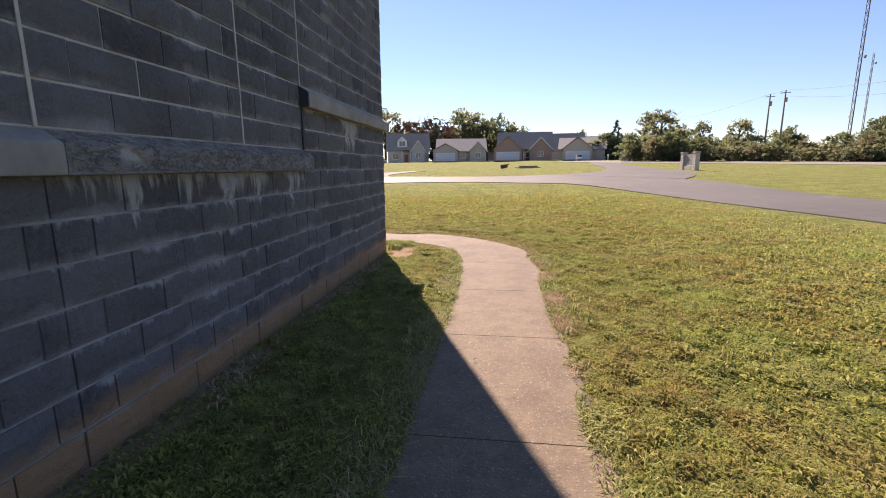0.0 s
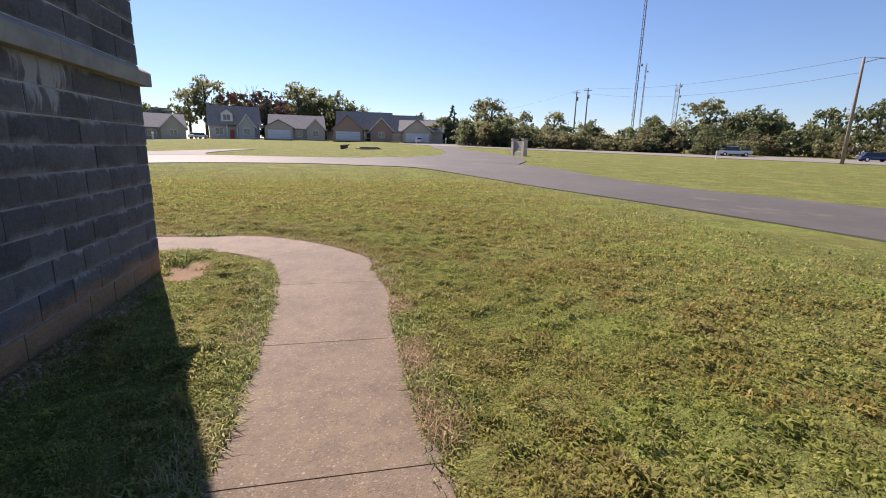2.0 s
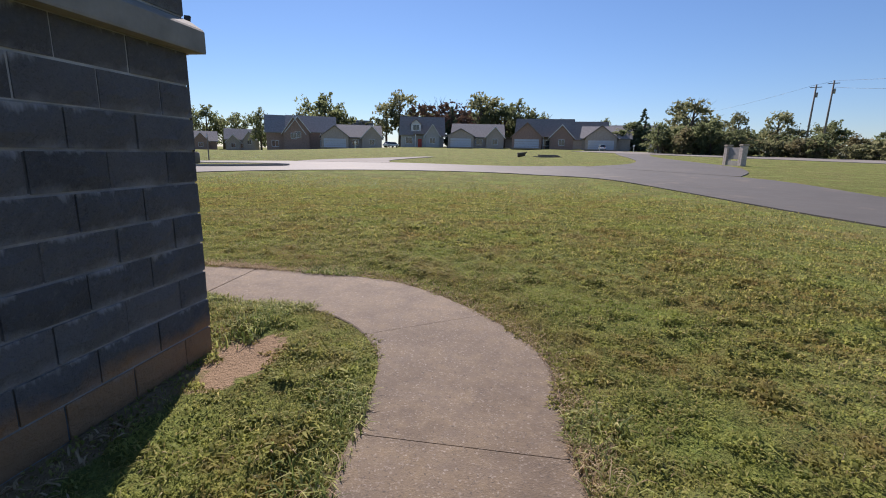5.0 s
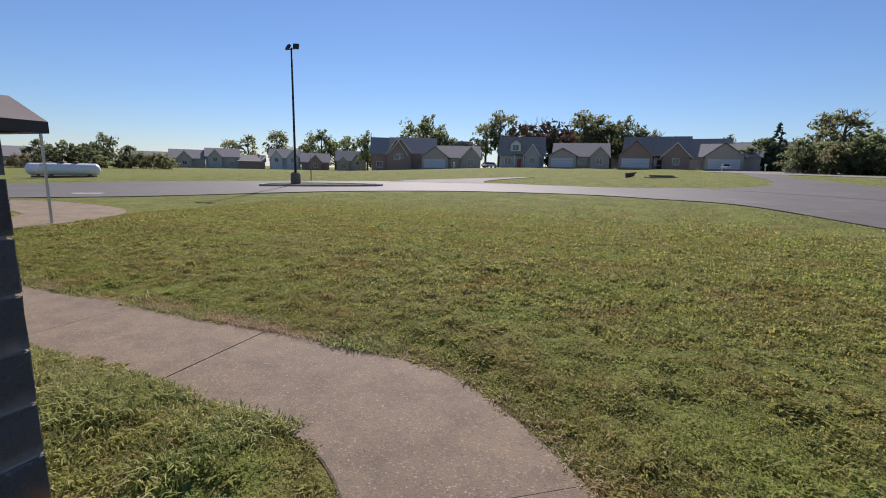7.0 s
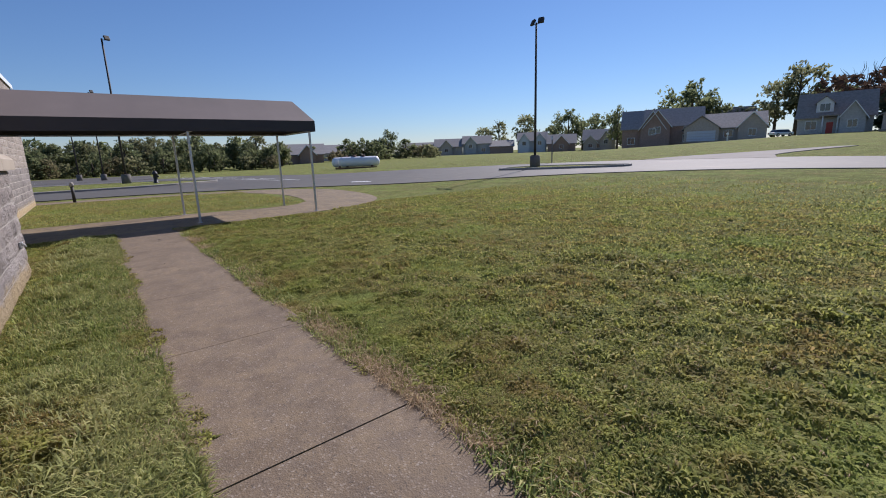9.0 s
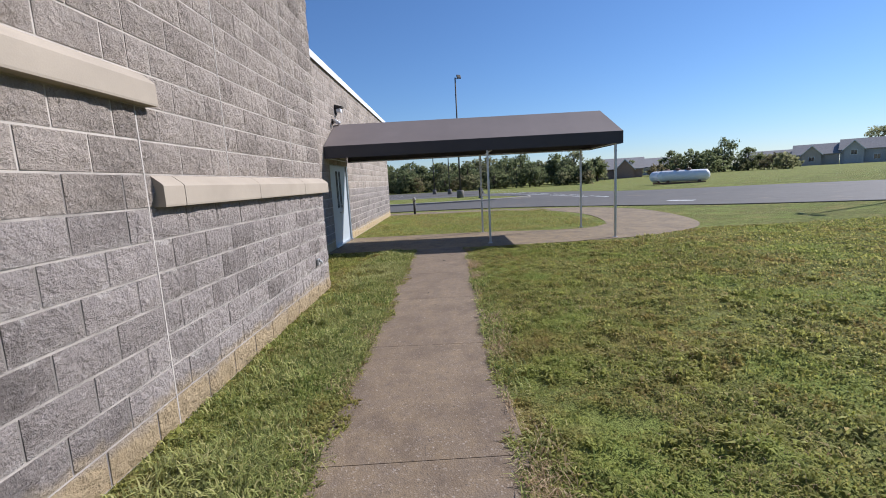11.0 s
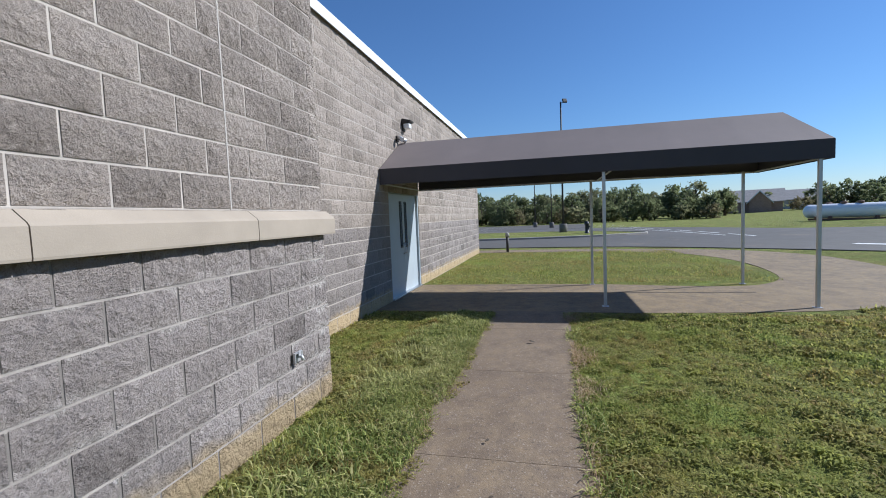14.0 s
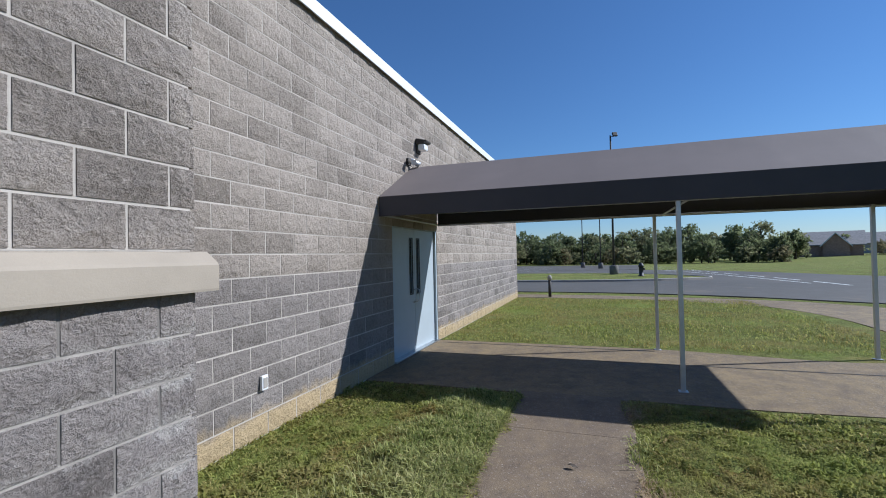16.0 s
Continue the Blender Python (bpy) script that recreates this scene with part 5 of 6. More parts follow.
BUSHES = [
    tree("bush", 21, 3.6, 2.6, LEAF_E, "overgrown olive and tan bush", 22, 900, low=0.12, trunk=0.12),
    tree("bush", 22, 4.8, 2.6, LEAF_A, "tall ragged green bush", 24, 1000, low=0.1, trunk=0.14),
    tree("bush", 23, 2.8, 2.6, LEAF_B, "low spreading yellow-green bush", 20, 800, low=0.12, trunk=0.1),
]
rng_t = random.Random(77)
def tree_row(rows):
    """Trees by bearing, distance, kind and size."""
    for az, d, k, s in rows:
        x, y = polar(az, d)
        place(KINDS[k], x, y, rng_t.uniform(0, 360), s, group="trees behind the houses")


# trees behind the houses, west and east of the lamp
tree_row(((-26.5, 150, 3, 1.25), (-23.8, 146, 0, 1.6), (-22.2, 150, 0, 1.55), (-29, 150, 3, 1.4), (-31.0, 150, 0, 1.4), (-36.5, 205, 0, 1.62), (-33.5, 205, 0, 1.62), (-41.5, 205, 1, 1.44), (-44.5, 205, 3, 1.44), (-46.5, 205, 1, 1.32), (-16.6, 150, 1, 1.45), (-15.0, 150, 1, 1.55), (-13.6, 152, 3, 1.2), (-10.2, 140, 5, 1.75), (-8.0, 136, 5, 1.6), (-8.6, 134, 4, 1.45), (-7.7, 138, 4, 1.2), (-5.2, 150, 1, 1.6)))
tree_row(((-3.6, 154, 3, 1.6), (-2.2, 152, 0, 1.55), (-0.6, 154, 0, 1.5), (1.0, 150, 0, 1.4), (2.6, 158, 3, 1.3), (6.5, 165, 2, 1.1), (8.2, 162, 2, 1.05), (10.6, 150, 4, 1.05), (13.4, 120, 4, 1.35), (12.6, 122, 2, 1.1), (12.0, 124, 2, 0.95), (18.2, 116, 3, 1.45), (-55.5, 138, 2, 0.75), (-57.6, 136, 0, 0.8), (-58.9, 134, 2, 0.8), (-62.5, 140, 2, 0.85)))
tree_row(((-19.4, 158, 2, 1.35), (-24.9, 160, 2, 1.5), (-27.6, 162, 1, 1.35), (-30.2, 168, 2, 1.4), (-34.9, 212, 2, 1.6), (-38.6, 212, 2, 1.5), (-12.0, 156, 0, 1.3), (-6.6, 156, 2, 1.5), (-4.3, 160, 0, 1.5), (-1.3, 164, 2, 1.6), (4.4, 168, 2, 1.25), (9.4, 160, 0, 1.0), (15.2, 128, 4, 0.8), (16.4, 124, 2, 0.9), (17.4, 122, 1, 1.15)))
for k in range(26):
    x, y = polar(rng_t.uniform(-68, -52), 126 + rng_t.uniform(0, 14))
    place(BUSHES[rng_t.randrange(3)], x, y, rng_t.uniform(0, 360), rng_t.uniform(0.6, 1.15), group="scrub beyond the field")
# scrub and woods along the highway
for k in range(130):
    az = rng_t.uniform(14.5, 62)
    near = 92 + (az - 20) * -0.15
    d = near + rng_t.uniform(0, 10)
    if az > 46:
        d = 104 + rng_t.uniform(0, 14)
    x, y = polar(az, d)
    s = rng_t.uniform(0.7, 1.15)
    place(BUSHES[rng_t.randrange(3)], x, y, rng_t.uniform(0, 360), s, group="scrub along the highway")
for k in range(46):
    az = rng_t.uniform(19, 62)
    d = 112 + rng_t.uniform(0, 26)
    x, y = polar(az, d)
    place(KINDS[rng_t.choice((0, 1, 2, 2, 1))], x, y, rng_t.uniform(0, 360), rng_t.uniform(0.55, 0.85), group="woods beyond the highway")
for az, d, k, s in ((46.5, 118, 0, 1.25), (48, 120, 0, 1.2), (42.5, 120, 1, 1.15), (52.2, 122, 2, 1.15), (56, 124, 0, 1.1), (36.8, 118, 2, 1.0)):
    x, y = polar(az, d)
    place(KINDS[k], x, y, 40 * k, s, group="woods beyond the highway")
# woods beyond the parking lot
for k in range(74):
    az = rng_t.uniform(-112, -70)
    d = 92 + rng_t.uniform(0, 18)
    x, y = polar(az, d, -7.5, 9.4)
    place(KINDS[rng_t.choice((0, 0, 1, 2, 2, 3))], x, y, rng_t.uniform(0, 360), rng_t.uniform(0.5, 0.78), group="woods beyond the parking lot")
for k in range(46):
    az = rng_t.uniform(-112, -71)
    x, y = polar(az, 87 + rng_t.uniform(0, 5), -7.5, 9.4)
    place(BUSHES[rng_t.randrange(3)], x, y, rng_t.uniform(0, 360), rng_t.uniform(0.7, 1.0), group="woods beyond the parking lot")
for k in range(40):
    x, y = polar(rng_t.uniform(-113, -71), 98 + rng_t.uniform(0, 16), -7.5, 9.4)
    place(BUSHES[rng_t.choice((0, 1, 1, 2))], x, y, rng_t.uniform(0, 360), rng_t.uniform(1.1, 1.45), group="woods beyond the parking lot")
# trees far behind the camera close the horizon
for k in range(14):
    x, y = polar(100 + k * 11.5, 120 + rng_t.uniform(0, 20))
    place(KINDS[k % 3], x, y, k * 50, 1.0, group="trees behind the building")


# ---- houses ----
def gable_prism(bm, x0, x1, y0, y1, z0, z1, along="x"):
    """A gabled roof solid with its ridge along x or y."""
    if along == "x":
        ym = (y0 + y1) / 2
        p = [(x0, y0, z0), (x1, y0, z0), (x1, y1, z0), (x0, y1, z0), (x0, ym, z1), (x1, ym, z1)]
        f = [(0, 1, 5, 4), (2, 3, 4, 5), (0, 4, 3), (1, 2, 5), (0, 3, 2, 1)]
    else:
        xm = (x0 + x1) / 2
        p = [(x0, y0, z0), (x1, y0, z0), (x1, y1, z0), (x0, y1, z0), (xm, y0, z1), (xm, y1, z1)]
        f = [(0, 4, 5, 3), (1, 2, 5, 4), (0, 1, 4), (2, 3, 5), (0, 3, 2, 1)]
    vs = [bm.verts.new(q) for q in p]
    for k in f:
        bm.faces.new([vs[i] for i in k])
    return bm


def roof_slabs(bm, x0, x1, y0, y1, z0, z1, along="x", t=0.18, over=0.45):
    """Two thick roof slopes over a gable."""
    if along == "x":
        ym = (y0 + y1) / 2
        k = (z1 - z0) / (ym - y0)
        for s in (-1, 1):
            e = (y0 - over) if s < 0 else (y1 + over)
            ze = z0 - k * over
            q = [(x0 - over, e, ze), (x1 + over, e, ze), (x1 + over, ym, z1), (x0 - over, ym, z1)]
            lo = [bm.verts.new(p) for p in q]
            hi = [bm.verts.new((p[0], p[1], p[2] + t)) for p in q]
            for f in ((lo[3], lo[2], lo[1], lo[0]), (hi[0], hi[1], hi[2], hi[3]), *[(lo[i], lo[(i + 1) % 4], hi[(i + 1) % 4], hi[i]) for i in range(4)]):
                bm.faces.new(f)
    else:
        xm = (x0 + x1) / 2
        k = (z1 - z0) / (xm - x0)
        for s in (-1, 1):
            e = (x0 - over) if s < 0 else (x1 + over)
            ze = z0 - k * over
            q = [(e, y0 - over, ze), (e, y1, ze), (xm, y1, z1), (xm, y0 - over, z1)]
            lo = [bm.verts.new(p) for p in q]
            hi = [bm.verts.new((p[0], p[1], p[2] + t)) for p in q]
            for f in ((lo[0], lo[1], lo[2], lo[3]), (hi[3], hi[2], hi[1], hi[0]), *[(lo[i], lo[(i + 1) % 4], hi[(i + 1) % 4], hi[i]) for i in range(4)]):
                bm.faces.new(f)
    bmesh.ops.recalc_face_normals(bm, faces=bm.faces)
    return bm


def house_window(top, x, z, w, h, y):
    win = part("window", boxes((x - w / 2 - 0.1, y - 0.06, z - 0.1, x - w / 2, y + 0.02, z + h + 0.1), (x + w / 2, y - 0.06, z - 0.1, x + w / 2 + 0.1, y + 0.02, z + h + 0.1),
               (x - w / 2, y - 0.06, z + h, x + w / 2, y + 0.02, z + h + 0.1), (x - w / 2, y - 0.08, z - 0.12, x + w / 2, y + 0.02, z), (x - 0.03, y - 0.04, z, x + 0.03, y + 0.01, z + h)), TRIM, top, "white-trimmed window")
    part("pane", boxes((x - w / 2, y - 0.03, z, x + w / 2, y + 0.005, z + h)), GLASS, win)


def house(az, dist, w, label, wall=BRICK_TAN, roofing=SHINGLE, eave=2.8, ridge=6.0, depth=11, garage=None, gables=(), windows=(), door=None, dormer=None, turn=0.0):
    """A detached house whose front looks at the path. garage: (x, width, height of door, gable height); gables: (x, width, top)."""
    x, y = polar(az, dist)
    top = thing("house", pose(x, y, gz(x, y) - 0.05, 0, 0, -az + turn), label, "house", "houses along the field")
    bm = boxes((-w / 2, 0, 0, w / 2, depth, eave))
    gable_prism(bm, -w / 2, w / 2, 0, depth, eave, ridge - 0.1)
    part("wall", bm, wall, top)
    part("roof", roof_slabs(bmesh.new(), -w / 2, w / 2, 0, depth, eave, ridge), roofing, top)
    for gx, gw, gt, ge in gables:
        bm = boxes((gx - gw / 2, -1.4, 0, gx + gw / 2, 1.0, ge))
        gable_prism(bm, gx - gw / 2, gx + gw / 2, -1.4, depth * 0.45, ge, gt - 0.1, "y")
        part("wall", bm, wall, top)
        part("roof", roof_slabs(bmesh.new(), gx - gw / 2, gx + gw / 2, -1.4, depth * 0.45, ge, gt, "y"), roofing, top)
        part("gable_trim", gable_trim(gx, gw, ge, gt), TRIM, top)
        if ge > 2.5:
            house_window(top, gx, ge * 0.35 if ge < 3.6 else ge - 1.6, 1.3, 1.3, -1.4)
    if garage:
        gx, gw, gh, gt = garage
        bm = boxes((gx - gw / 2, -3.0, 0, gx + gw / 2, 0.5, 2.9))
        gable_prism(bm, gx - gw / 2, gx + gw / 2, -3.0, depth * 0.4, 2.9, gt - 0.1, "y")
        part("wall", bm, wall, top)
        part("roof", roof_slabs(bmesh.new(), gx - gw / 2, gx + gw / 2, -3.0, depth * 0.4, 2.9, gt, "y"), roofing, top)
        g = part("garage_door", boxes(*[(gx - gw / 2 + 0.6, -3.07, k * gh / 4 + 0.02, gx + gw / 2 - 0.6, -2.98, (k + 1) * gh / 4 - 0.02) for k in range(4)], bevel=0.02), SIDING, top, "white panelled garage door")
        part("drive", boxes((gx - gw / 2 + 0.2, -12.0, -0.2, gx + gw / 2 - 0.2, -3.0, 0.10)), PALE_ROAD, top, "pale concrete driveway")
    for wx, wz, ww, wh in windows:
        house_window(top, wx, wz, ww, wh, 0.0)
    if door is not None:
        part("door", boxes((door - 0.5, -0.06, 0, door + 0.5, 0.02, 2.1), bevel=0.01), RED if dormer else BRONZE, top)
        for s in (-1, 1):
            bm = bmesh.new()
            tube(bm, [(door + s * 1.1, -1.2, 0), (door + s * 1.1, -1.2, eave)], 0.12, 8)
            part("porch_post", bm, TRIM, top)
        part("porch_roof", boxes((door - 1.6, -1.5, eave, door + 1.6, 0, eave + 0.18), bevel=0.02), roofing, top)
    if dormer is not None:
        bm = boxes((dormer - 1.3, 0.8, eave + 0.3, dormer + 1.3, depth * 0.5, eave + 2.6))
        gable_prism(bm, dormer - 1.3, dormer + 1.3, 0.8, depth * 0.5, eave + 2.6, eave + 3.7, "y")
        part("dormer", bm, SIDING, top)
        part("dormer_roof", roof_slabs(bmesh.new(), dormer - 1.3, dormer + 1.3, 0.8, depth * 0.5, eave + 2.6, eave + 3.8, "y", 0.12, 0.25), roofing, top)
        house_window(top, dormer, eave + 1.1, 1.5, 1.3, 0.8)
    return top


def gable_trim(gx, gw, ge, gt):
    bm = bmesh.new()
    for s in (-1, 1):
        a, b = Vector((gx + s * (gw / 2 + 0.45), -1.87, ge - 0.05 - 0.45 * (gt - ge) / (gw / 2))), Vector((gx, -1.87, gt - 0.05))
        vs = [bm.verts.new(p) for p in (a, b, b + Vector((0, 0, 0.26)), a + Vector((0, 0, 0.26)))]
        ws = [bm.verts.new(v.co + Vector((0, 0.06, 0))) for v in vs]
        for f in (vs, ws[::-1], *[(vs[i], ws[i], ws[(i + 1) % 4], vs[(i + 1) % 4]) for i in range(4)]):
            bm.faces.new(f)
    bmesh.ops.recalc_face_normals(bm, faces=bm.faces)
    return bm


house(-20.3, 122, 13, "low grey brick house with white garage door", BRICK_TAN, SHINGLE, 2.9, 6.0, garage=(-5.0, 6.6, 2.3, 5.4), gables=((4.2, 5.0, 5.6, 2.9),), windows=((0.0, 0.9, 1.6, 1.4),))
house(-25.4, 124, 12, "two-storey dark brick house with a steep gable", BRICK_RED, SHINGLE, 4.6, 8.6, gables=((-3.2, 5.4, 8.0, 4.6),), windows=((3.0, 1.0, 1.5, 1.4), (3.0, 3.0, 1.3, 1.2)))
house(-28.3, 124, 9, "two-storey brick house beside another", BRICK_RED, SHINGLE, 4.6, 8.8, gables=((2.0, 5.0, 8.2, 4.6),), windows=((-2.5, 1.0, 1.5, 1.4),))
house(-12.2, 120, 11, "grey house with dormer and white porch posts", BRICK_GREY, SHINGLE_BROWN, 3.2, 7.8, gables=((2.6, 3.6, 5.6, 3.0),), windows=((-3.4, 0.9, 1.6, 1.5),), door=-0.6, dormer=-1.6)
house(-5.4, 120, 13, "low brick house with white garage door and front gables", BRICK_TAN, SHINGLE, 2.9, 6.2, garage=(-4.2, 6.4, 2.3, 4.6), gables=((4.4, 4.4, 5.2, 2.9),), windows=((0.4, 0.9, 1.6, 1.4),))
house(2.6, 120, 14, "brown brick house with steep garage gable", BRICK_RED, SHINGLE_BROWN, 2.9, 7.6, garage=(-4.2, 7.2, 2.3, 6.2), gables=((4.2, 5.6, 5.8, 2.9),), windows=((0.6, 0.9, 1.4, 1.4),), door=0.9)
house(6.3, 150, 18, "large house with a broad brown roof behind the others", BRICK_TAN, SHINGLE_BROWN, 3.4, 8.8)
house(9.6, 118, 11, "tan house with a light roofed garage", BRICK_TAN, SHINGLE, 2.9, 5.8, garage=(-1.0, 7.0, 2.3, 5.6))
house(12.6, 132, 12, "house with a low grey roof among trees", BRICK_GREY, SHINGLE, 2.9, 6.6, gables=((-2.0, 6.0, 6.0, 2.9),))
house(-33.0, 179, 11, "two-storey tan house with pale gable", BRICK_TAN, SHINGLE, 3.8, 7.4, gables=((-3.0, 4.4, 5.2, 2.9), (2.2, 4.0, 6.6, 3.8)), windows=((0.0, 0.9, 1.4, 1.4),))
house(-37.2, 179, 10, "brick house with a bright gabled porch", BRICK_RED, SHINGLE, 3.0, 6.2, gables=((0.0, 5.0, 5.6, 2.9),))
house(-40.6, 185, 11, "two-storey house with two front gables", SIDING, SHINGLE, 4.4, 7.6, gables=((-3.0, 4.0, 7.0, 4.4), (2.8, 4.4, 7.0, 4.4)))
house(-44.2, 185, 9, "small house with a dark low roof", BRICK_RED, SHINGLE, 2.8, 5.0)
house(-47.2, 187, 11, "two-storey grey house with gable", BRICK_GREY, SHINGLE, 4.2, 7.2, gables=((-2.4, 4.4, 6.6, 4.2),), windows=((2.6, 1.0, 1.4, 1.4),))
house(-50.6, 187, 11, "tan house with front gable", BRICK_TAN, SHINGLE, 3.4, 6.4, gables=((-1.0, 4.6, 5.8, 3.4),))
house(-54.2, 190, 13, "low house with a dark roof", BRICK_RED, SHINGLE, 2.8, 5.4)
house(-64.6, 150, 12, "long low house with a dark roof", BRICK_GREY, SHINGLE, 2.4, 4.8)
house(-67.4, 128, 10, "low brick house at the edge of the woods", BRICK_RED, SHINGLE, 2.4, 5.0, gables=((1.0, 4.0, 4.6, 2.4),))
house(-22.0, 152, 20, "house with a long brown roof behind the row", BRICK_TAN, SHINGLE_BROWN, 4.2, 9.6)
house(-1.5, 156, 24, "house with a long grey roof behind the row", BRICK_GREY, SHINGLE, 3.6, 8.2)


# ---- poles, masts, wires, vehicles ----
def utility_pole(az, dist, h, label, arm=True):
    x, y = polar(az, dist)
    top = thing("utility_pole", pose(x, y, gz(x, y)), label, "utility pole", "poles along the highway")
    bm = bmesh.new()
    tube(bm, [(0, 0, 0), (0, 0, h * 0.5), (0, 0, h)], [0.2, 0.17, 0.13], 9)
    part("pole", bm, POLE_WOOD, top)
    if arm:
        part("crossarm", boxes((-0.9, -0.06, h - 0.6, 0.9, 0.06, h - 0.46), bevel=0.01), POLE_WOOD, top, m=pose(0, 0, 0, 0, 0, -az))
        bm = bmesh.new()
        tube(bm, [(0.3, 0, h - 2.4), (0.3, 0, h - 1.5)], 0.22, 10)
        part("transformer", bm, KERB, top)
    return Vector((x, y, gz(x, y) + h))


p1 = utility_pole(28.25, 118, 13.6, "weathered wooden utility pole beyond the scrub")
p2 = utility_pole(29.5, 118, 14.2, "weathered wooden utility pole beyond the scrub")
p3 = utility_pole(54.6, 69, 11.6, "wooden utility pole on the verge with a lamp arm", False)


def mast(az, dist, h, w, label, dishes=()):
    """A slender guyed lattice mast: three legs with rings and diagonal lacing."""
    x, y = polar(az, dist)
    top = thing("radio_mast", pose(x, y, gz(x, y)), label, "radio mast", "radio masts")
    legs = [(w * math.cos(a), w * math.sin(a)) for a in (0.3, 2.4, 4.5)]
    for lx, ly in legs:
        bm = bmesh.new()
        tube(bm, [(lx, ly, 0), (lx, ly, h)], 0.06, 5)
        part("leg", bm, RUST, top)
    bm = bmesh.new()
    z, k = 0.0, 0
    while z < h - 1.5:
        a, b = legs[k % 3], legs[(k + 1) % 3]
        tube(bm, [(*a, z), (*b, z + 1.5)], 0.035, 4, False)
        tube(bm, [(*b, z), (*a, z + 1.5)], 0.035, 4, False)
        z += 0.75
        k += 1
    part("lacing", bm, RUST, top)
    for z, side in dishes:
        bm = bmesh.new()
        tube(bm, [(side * 0.3, -0.2, z), (side * 0.6, -0.3, z), (side * 0.68, -0.3, z)], [0.06, 0.36, 0.38], 12)
        part("dish", bm, KERB, top)


mast(34.7, 134, 75, 0.34, "tall rust-red guyed lattice mast", ((21.5, 1), (9.0, -1)))
mast(35.3, 190, 31, 0.25, "thin pale lattice mast further off", ((28, 1),))
mast(38.9, 150, 18.5, 0.7, "short lattice tower with antenna arrays", ((17.8, 1), (16.4, -1), (15.0, 1)))


def wire(a, b, sag, label):
    n = 24
    bm = bmesh.new()
    tube(bm, [Vector(a).lerp(Vector(b), k / n) - Vector((0, 0, sag * 4 * (k / n) * (1 - k / n))) for k in range(n + 1)], 0.018, 4)
    me = bpy.data.meshes.new("power_line")
    bm.to_mesh(me)
    bm.free()
    me.materials.append(BLACK)
    return tagged(new("power_line", me), label, "power line", "power lines")


far_l = Vector((*polar(12, 190), 14))
wire(p3, p2, 1.2, "dark power line between poles")
wire(p3 - Vector((0, 0, 1.6)), p2 - Vector((0, 0, 1.2)), 1.6, "dark power line hanging below another")
wire(p2, p1, 0.1, "dark power line between two near poles")
wire(p1, far_l, 1.5, "dark power line running off behind trees")
wire(p3, Vector((150, 10, 14)), 1.5, "dark power line running off along the highway")
bm_a = bmesh.new()
tube(bm_a, [(p3.x, p3.y, p3.z - 0.6), (p3.x + 1.2, p3.y - 0.7, p3.z - 0.2), (p3.x + 2.8, p3.y - 1.6, p3.z - 0.15)], 0.05, 6)
lamp_arm = part("pole_lamp", bm_a, KERB, None)
tagged(lamp_arm, "grey street lamp arm fixed to the utility pole", "lamp arm")


def vehicle(az, dist, yaw, paint, label, pickup=False):
    x, y = polar(az, dist)
    top = thing("pickup_truck" if pickup else "car", pose(x, y, gz(x, y) + 0.05, 0, 0, yaw) @ Matrix.Scale(0.9, 4), label, "car", "vehicles")
    L, Wd = (5.4, 1.95) if pickup else (4.5, 1.8)
    bm = boxes((-L / 2, -Wd / 2, 0.35, L / 2, Wd / 2, 0.98 if pickup else 0.88), bevel=0.12)
    part("body", bm, paint, top)
    c0, c1 = (-0.3, 1.3) if pickup else (-1.5, 1.1)
    bm = bmesh.new()
    zt = 1.75 if pickup else 1.42
    zb = 0.95 if pickup else 0.85
    lo = [(c0 - 0.5, -Wd / 2 + 0.08), (c1 + 0.6, -Wd / 2 + 0.08), (c1 + 0.6, Wd / 2 - 0.08), (c0 - 0.5, Wd / 2 - 0.08)]
    hi = [(c0, -Wd / 2 + 0.22), (c1, -Wd / 2 + 0.22), (c1, Wd / 2 - 0.22), (c0, Wd / 2 - 0.22)]
    a = [bm.verts.new((*p, zb)) for p in lo]
    b = [bm.verts.new((*p, zt - 0.06)) for p in hi]
    for i in range(4):
        bm.faces.new((a[i], a[(i + 1) % 4], b[(i + 1) % 4], b[i]))
    bm.faces.new(b)
    bm.faces.new(a[::-1])
    part("glasshouse", bm, GLASS, top)
    part("roof", boxes((c0 - 0.05, -Wd / 2 + 0.2, zt - 0.07, c1 + 0.05, Wd / 2 - 0.2, zt), bevel=0.03), paint, top)
    for sx in (-L * 0.31, L * 0.31):
        for sy in (-1, 1):
            bm = bmesh.new()
            tube(bm, [(sx, sy * (Wd / 2 - 0.2), 0.34), (sx, sy * (Wd / 2 + 0.02), 0.34)], 0.35, 16)
            wheel = part("wheel", bm, RUBBER, top)
            bm = bmesh.new()
            tube(bm, [(sx, sy * (Wd / 2 + 0.0), 0.34), (sx, sy * (Wd / 2 + 0.035), 0.34)], 0.2, 12)
            part("rim", bm, STEEL, wheel)
    for sy in (-0.6, 0.6):
        part("headlight", boxes((L / 2 - 0.06, sy - 0.16, 0.62, L / 2 + 0.01, sy + 0.16, 0.76), bevel=0.02), WHITE, top)
        part("tail_light", boxes((-L / 2 - 0.01, sy - 0.1, 0.62, -L / 2 + 0.06, sy + 0.1, 0.82), bevel=0.02), RED, top)


vehicle(45.4, 88, 150, CAR_WHITE, "white pickup truck on the highway", True)
vehicle(56.5, 90, -30, CAR_BLUE, "dark blue car on the highway")
vehicle(9.3, 110, 80, CAR_WHITE, "white car parked before a garage")
vehicle(-16.0, 112, 60, CAR_WHITE, "white car parked in a driveway")


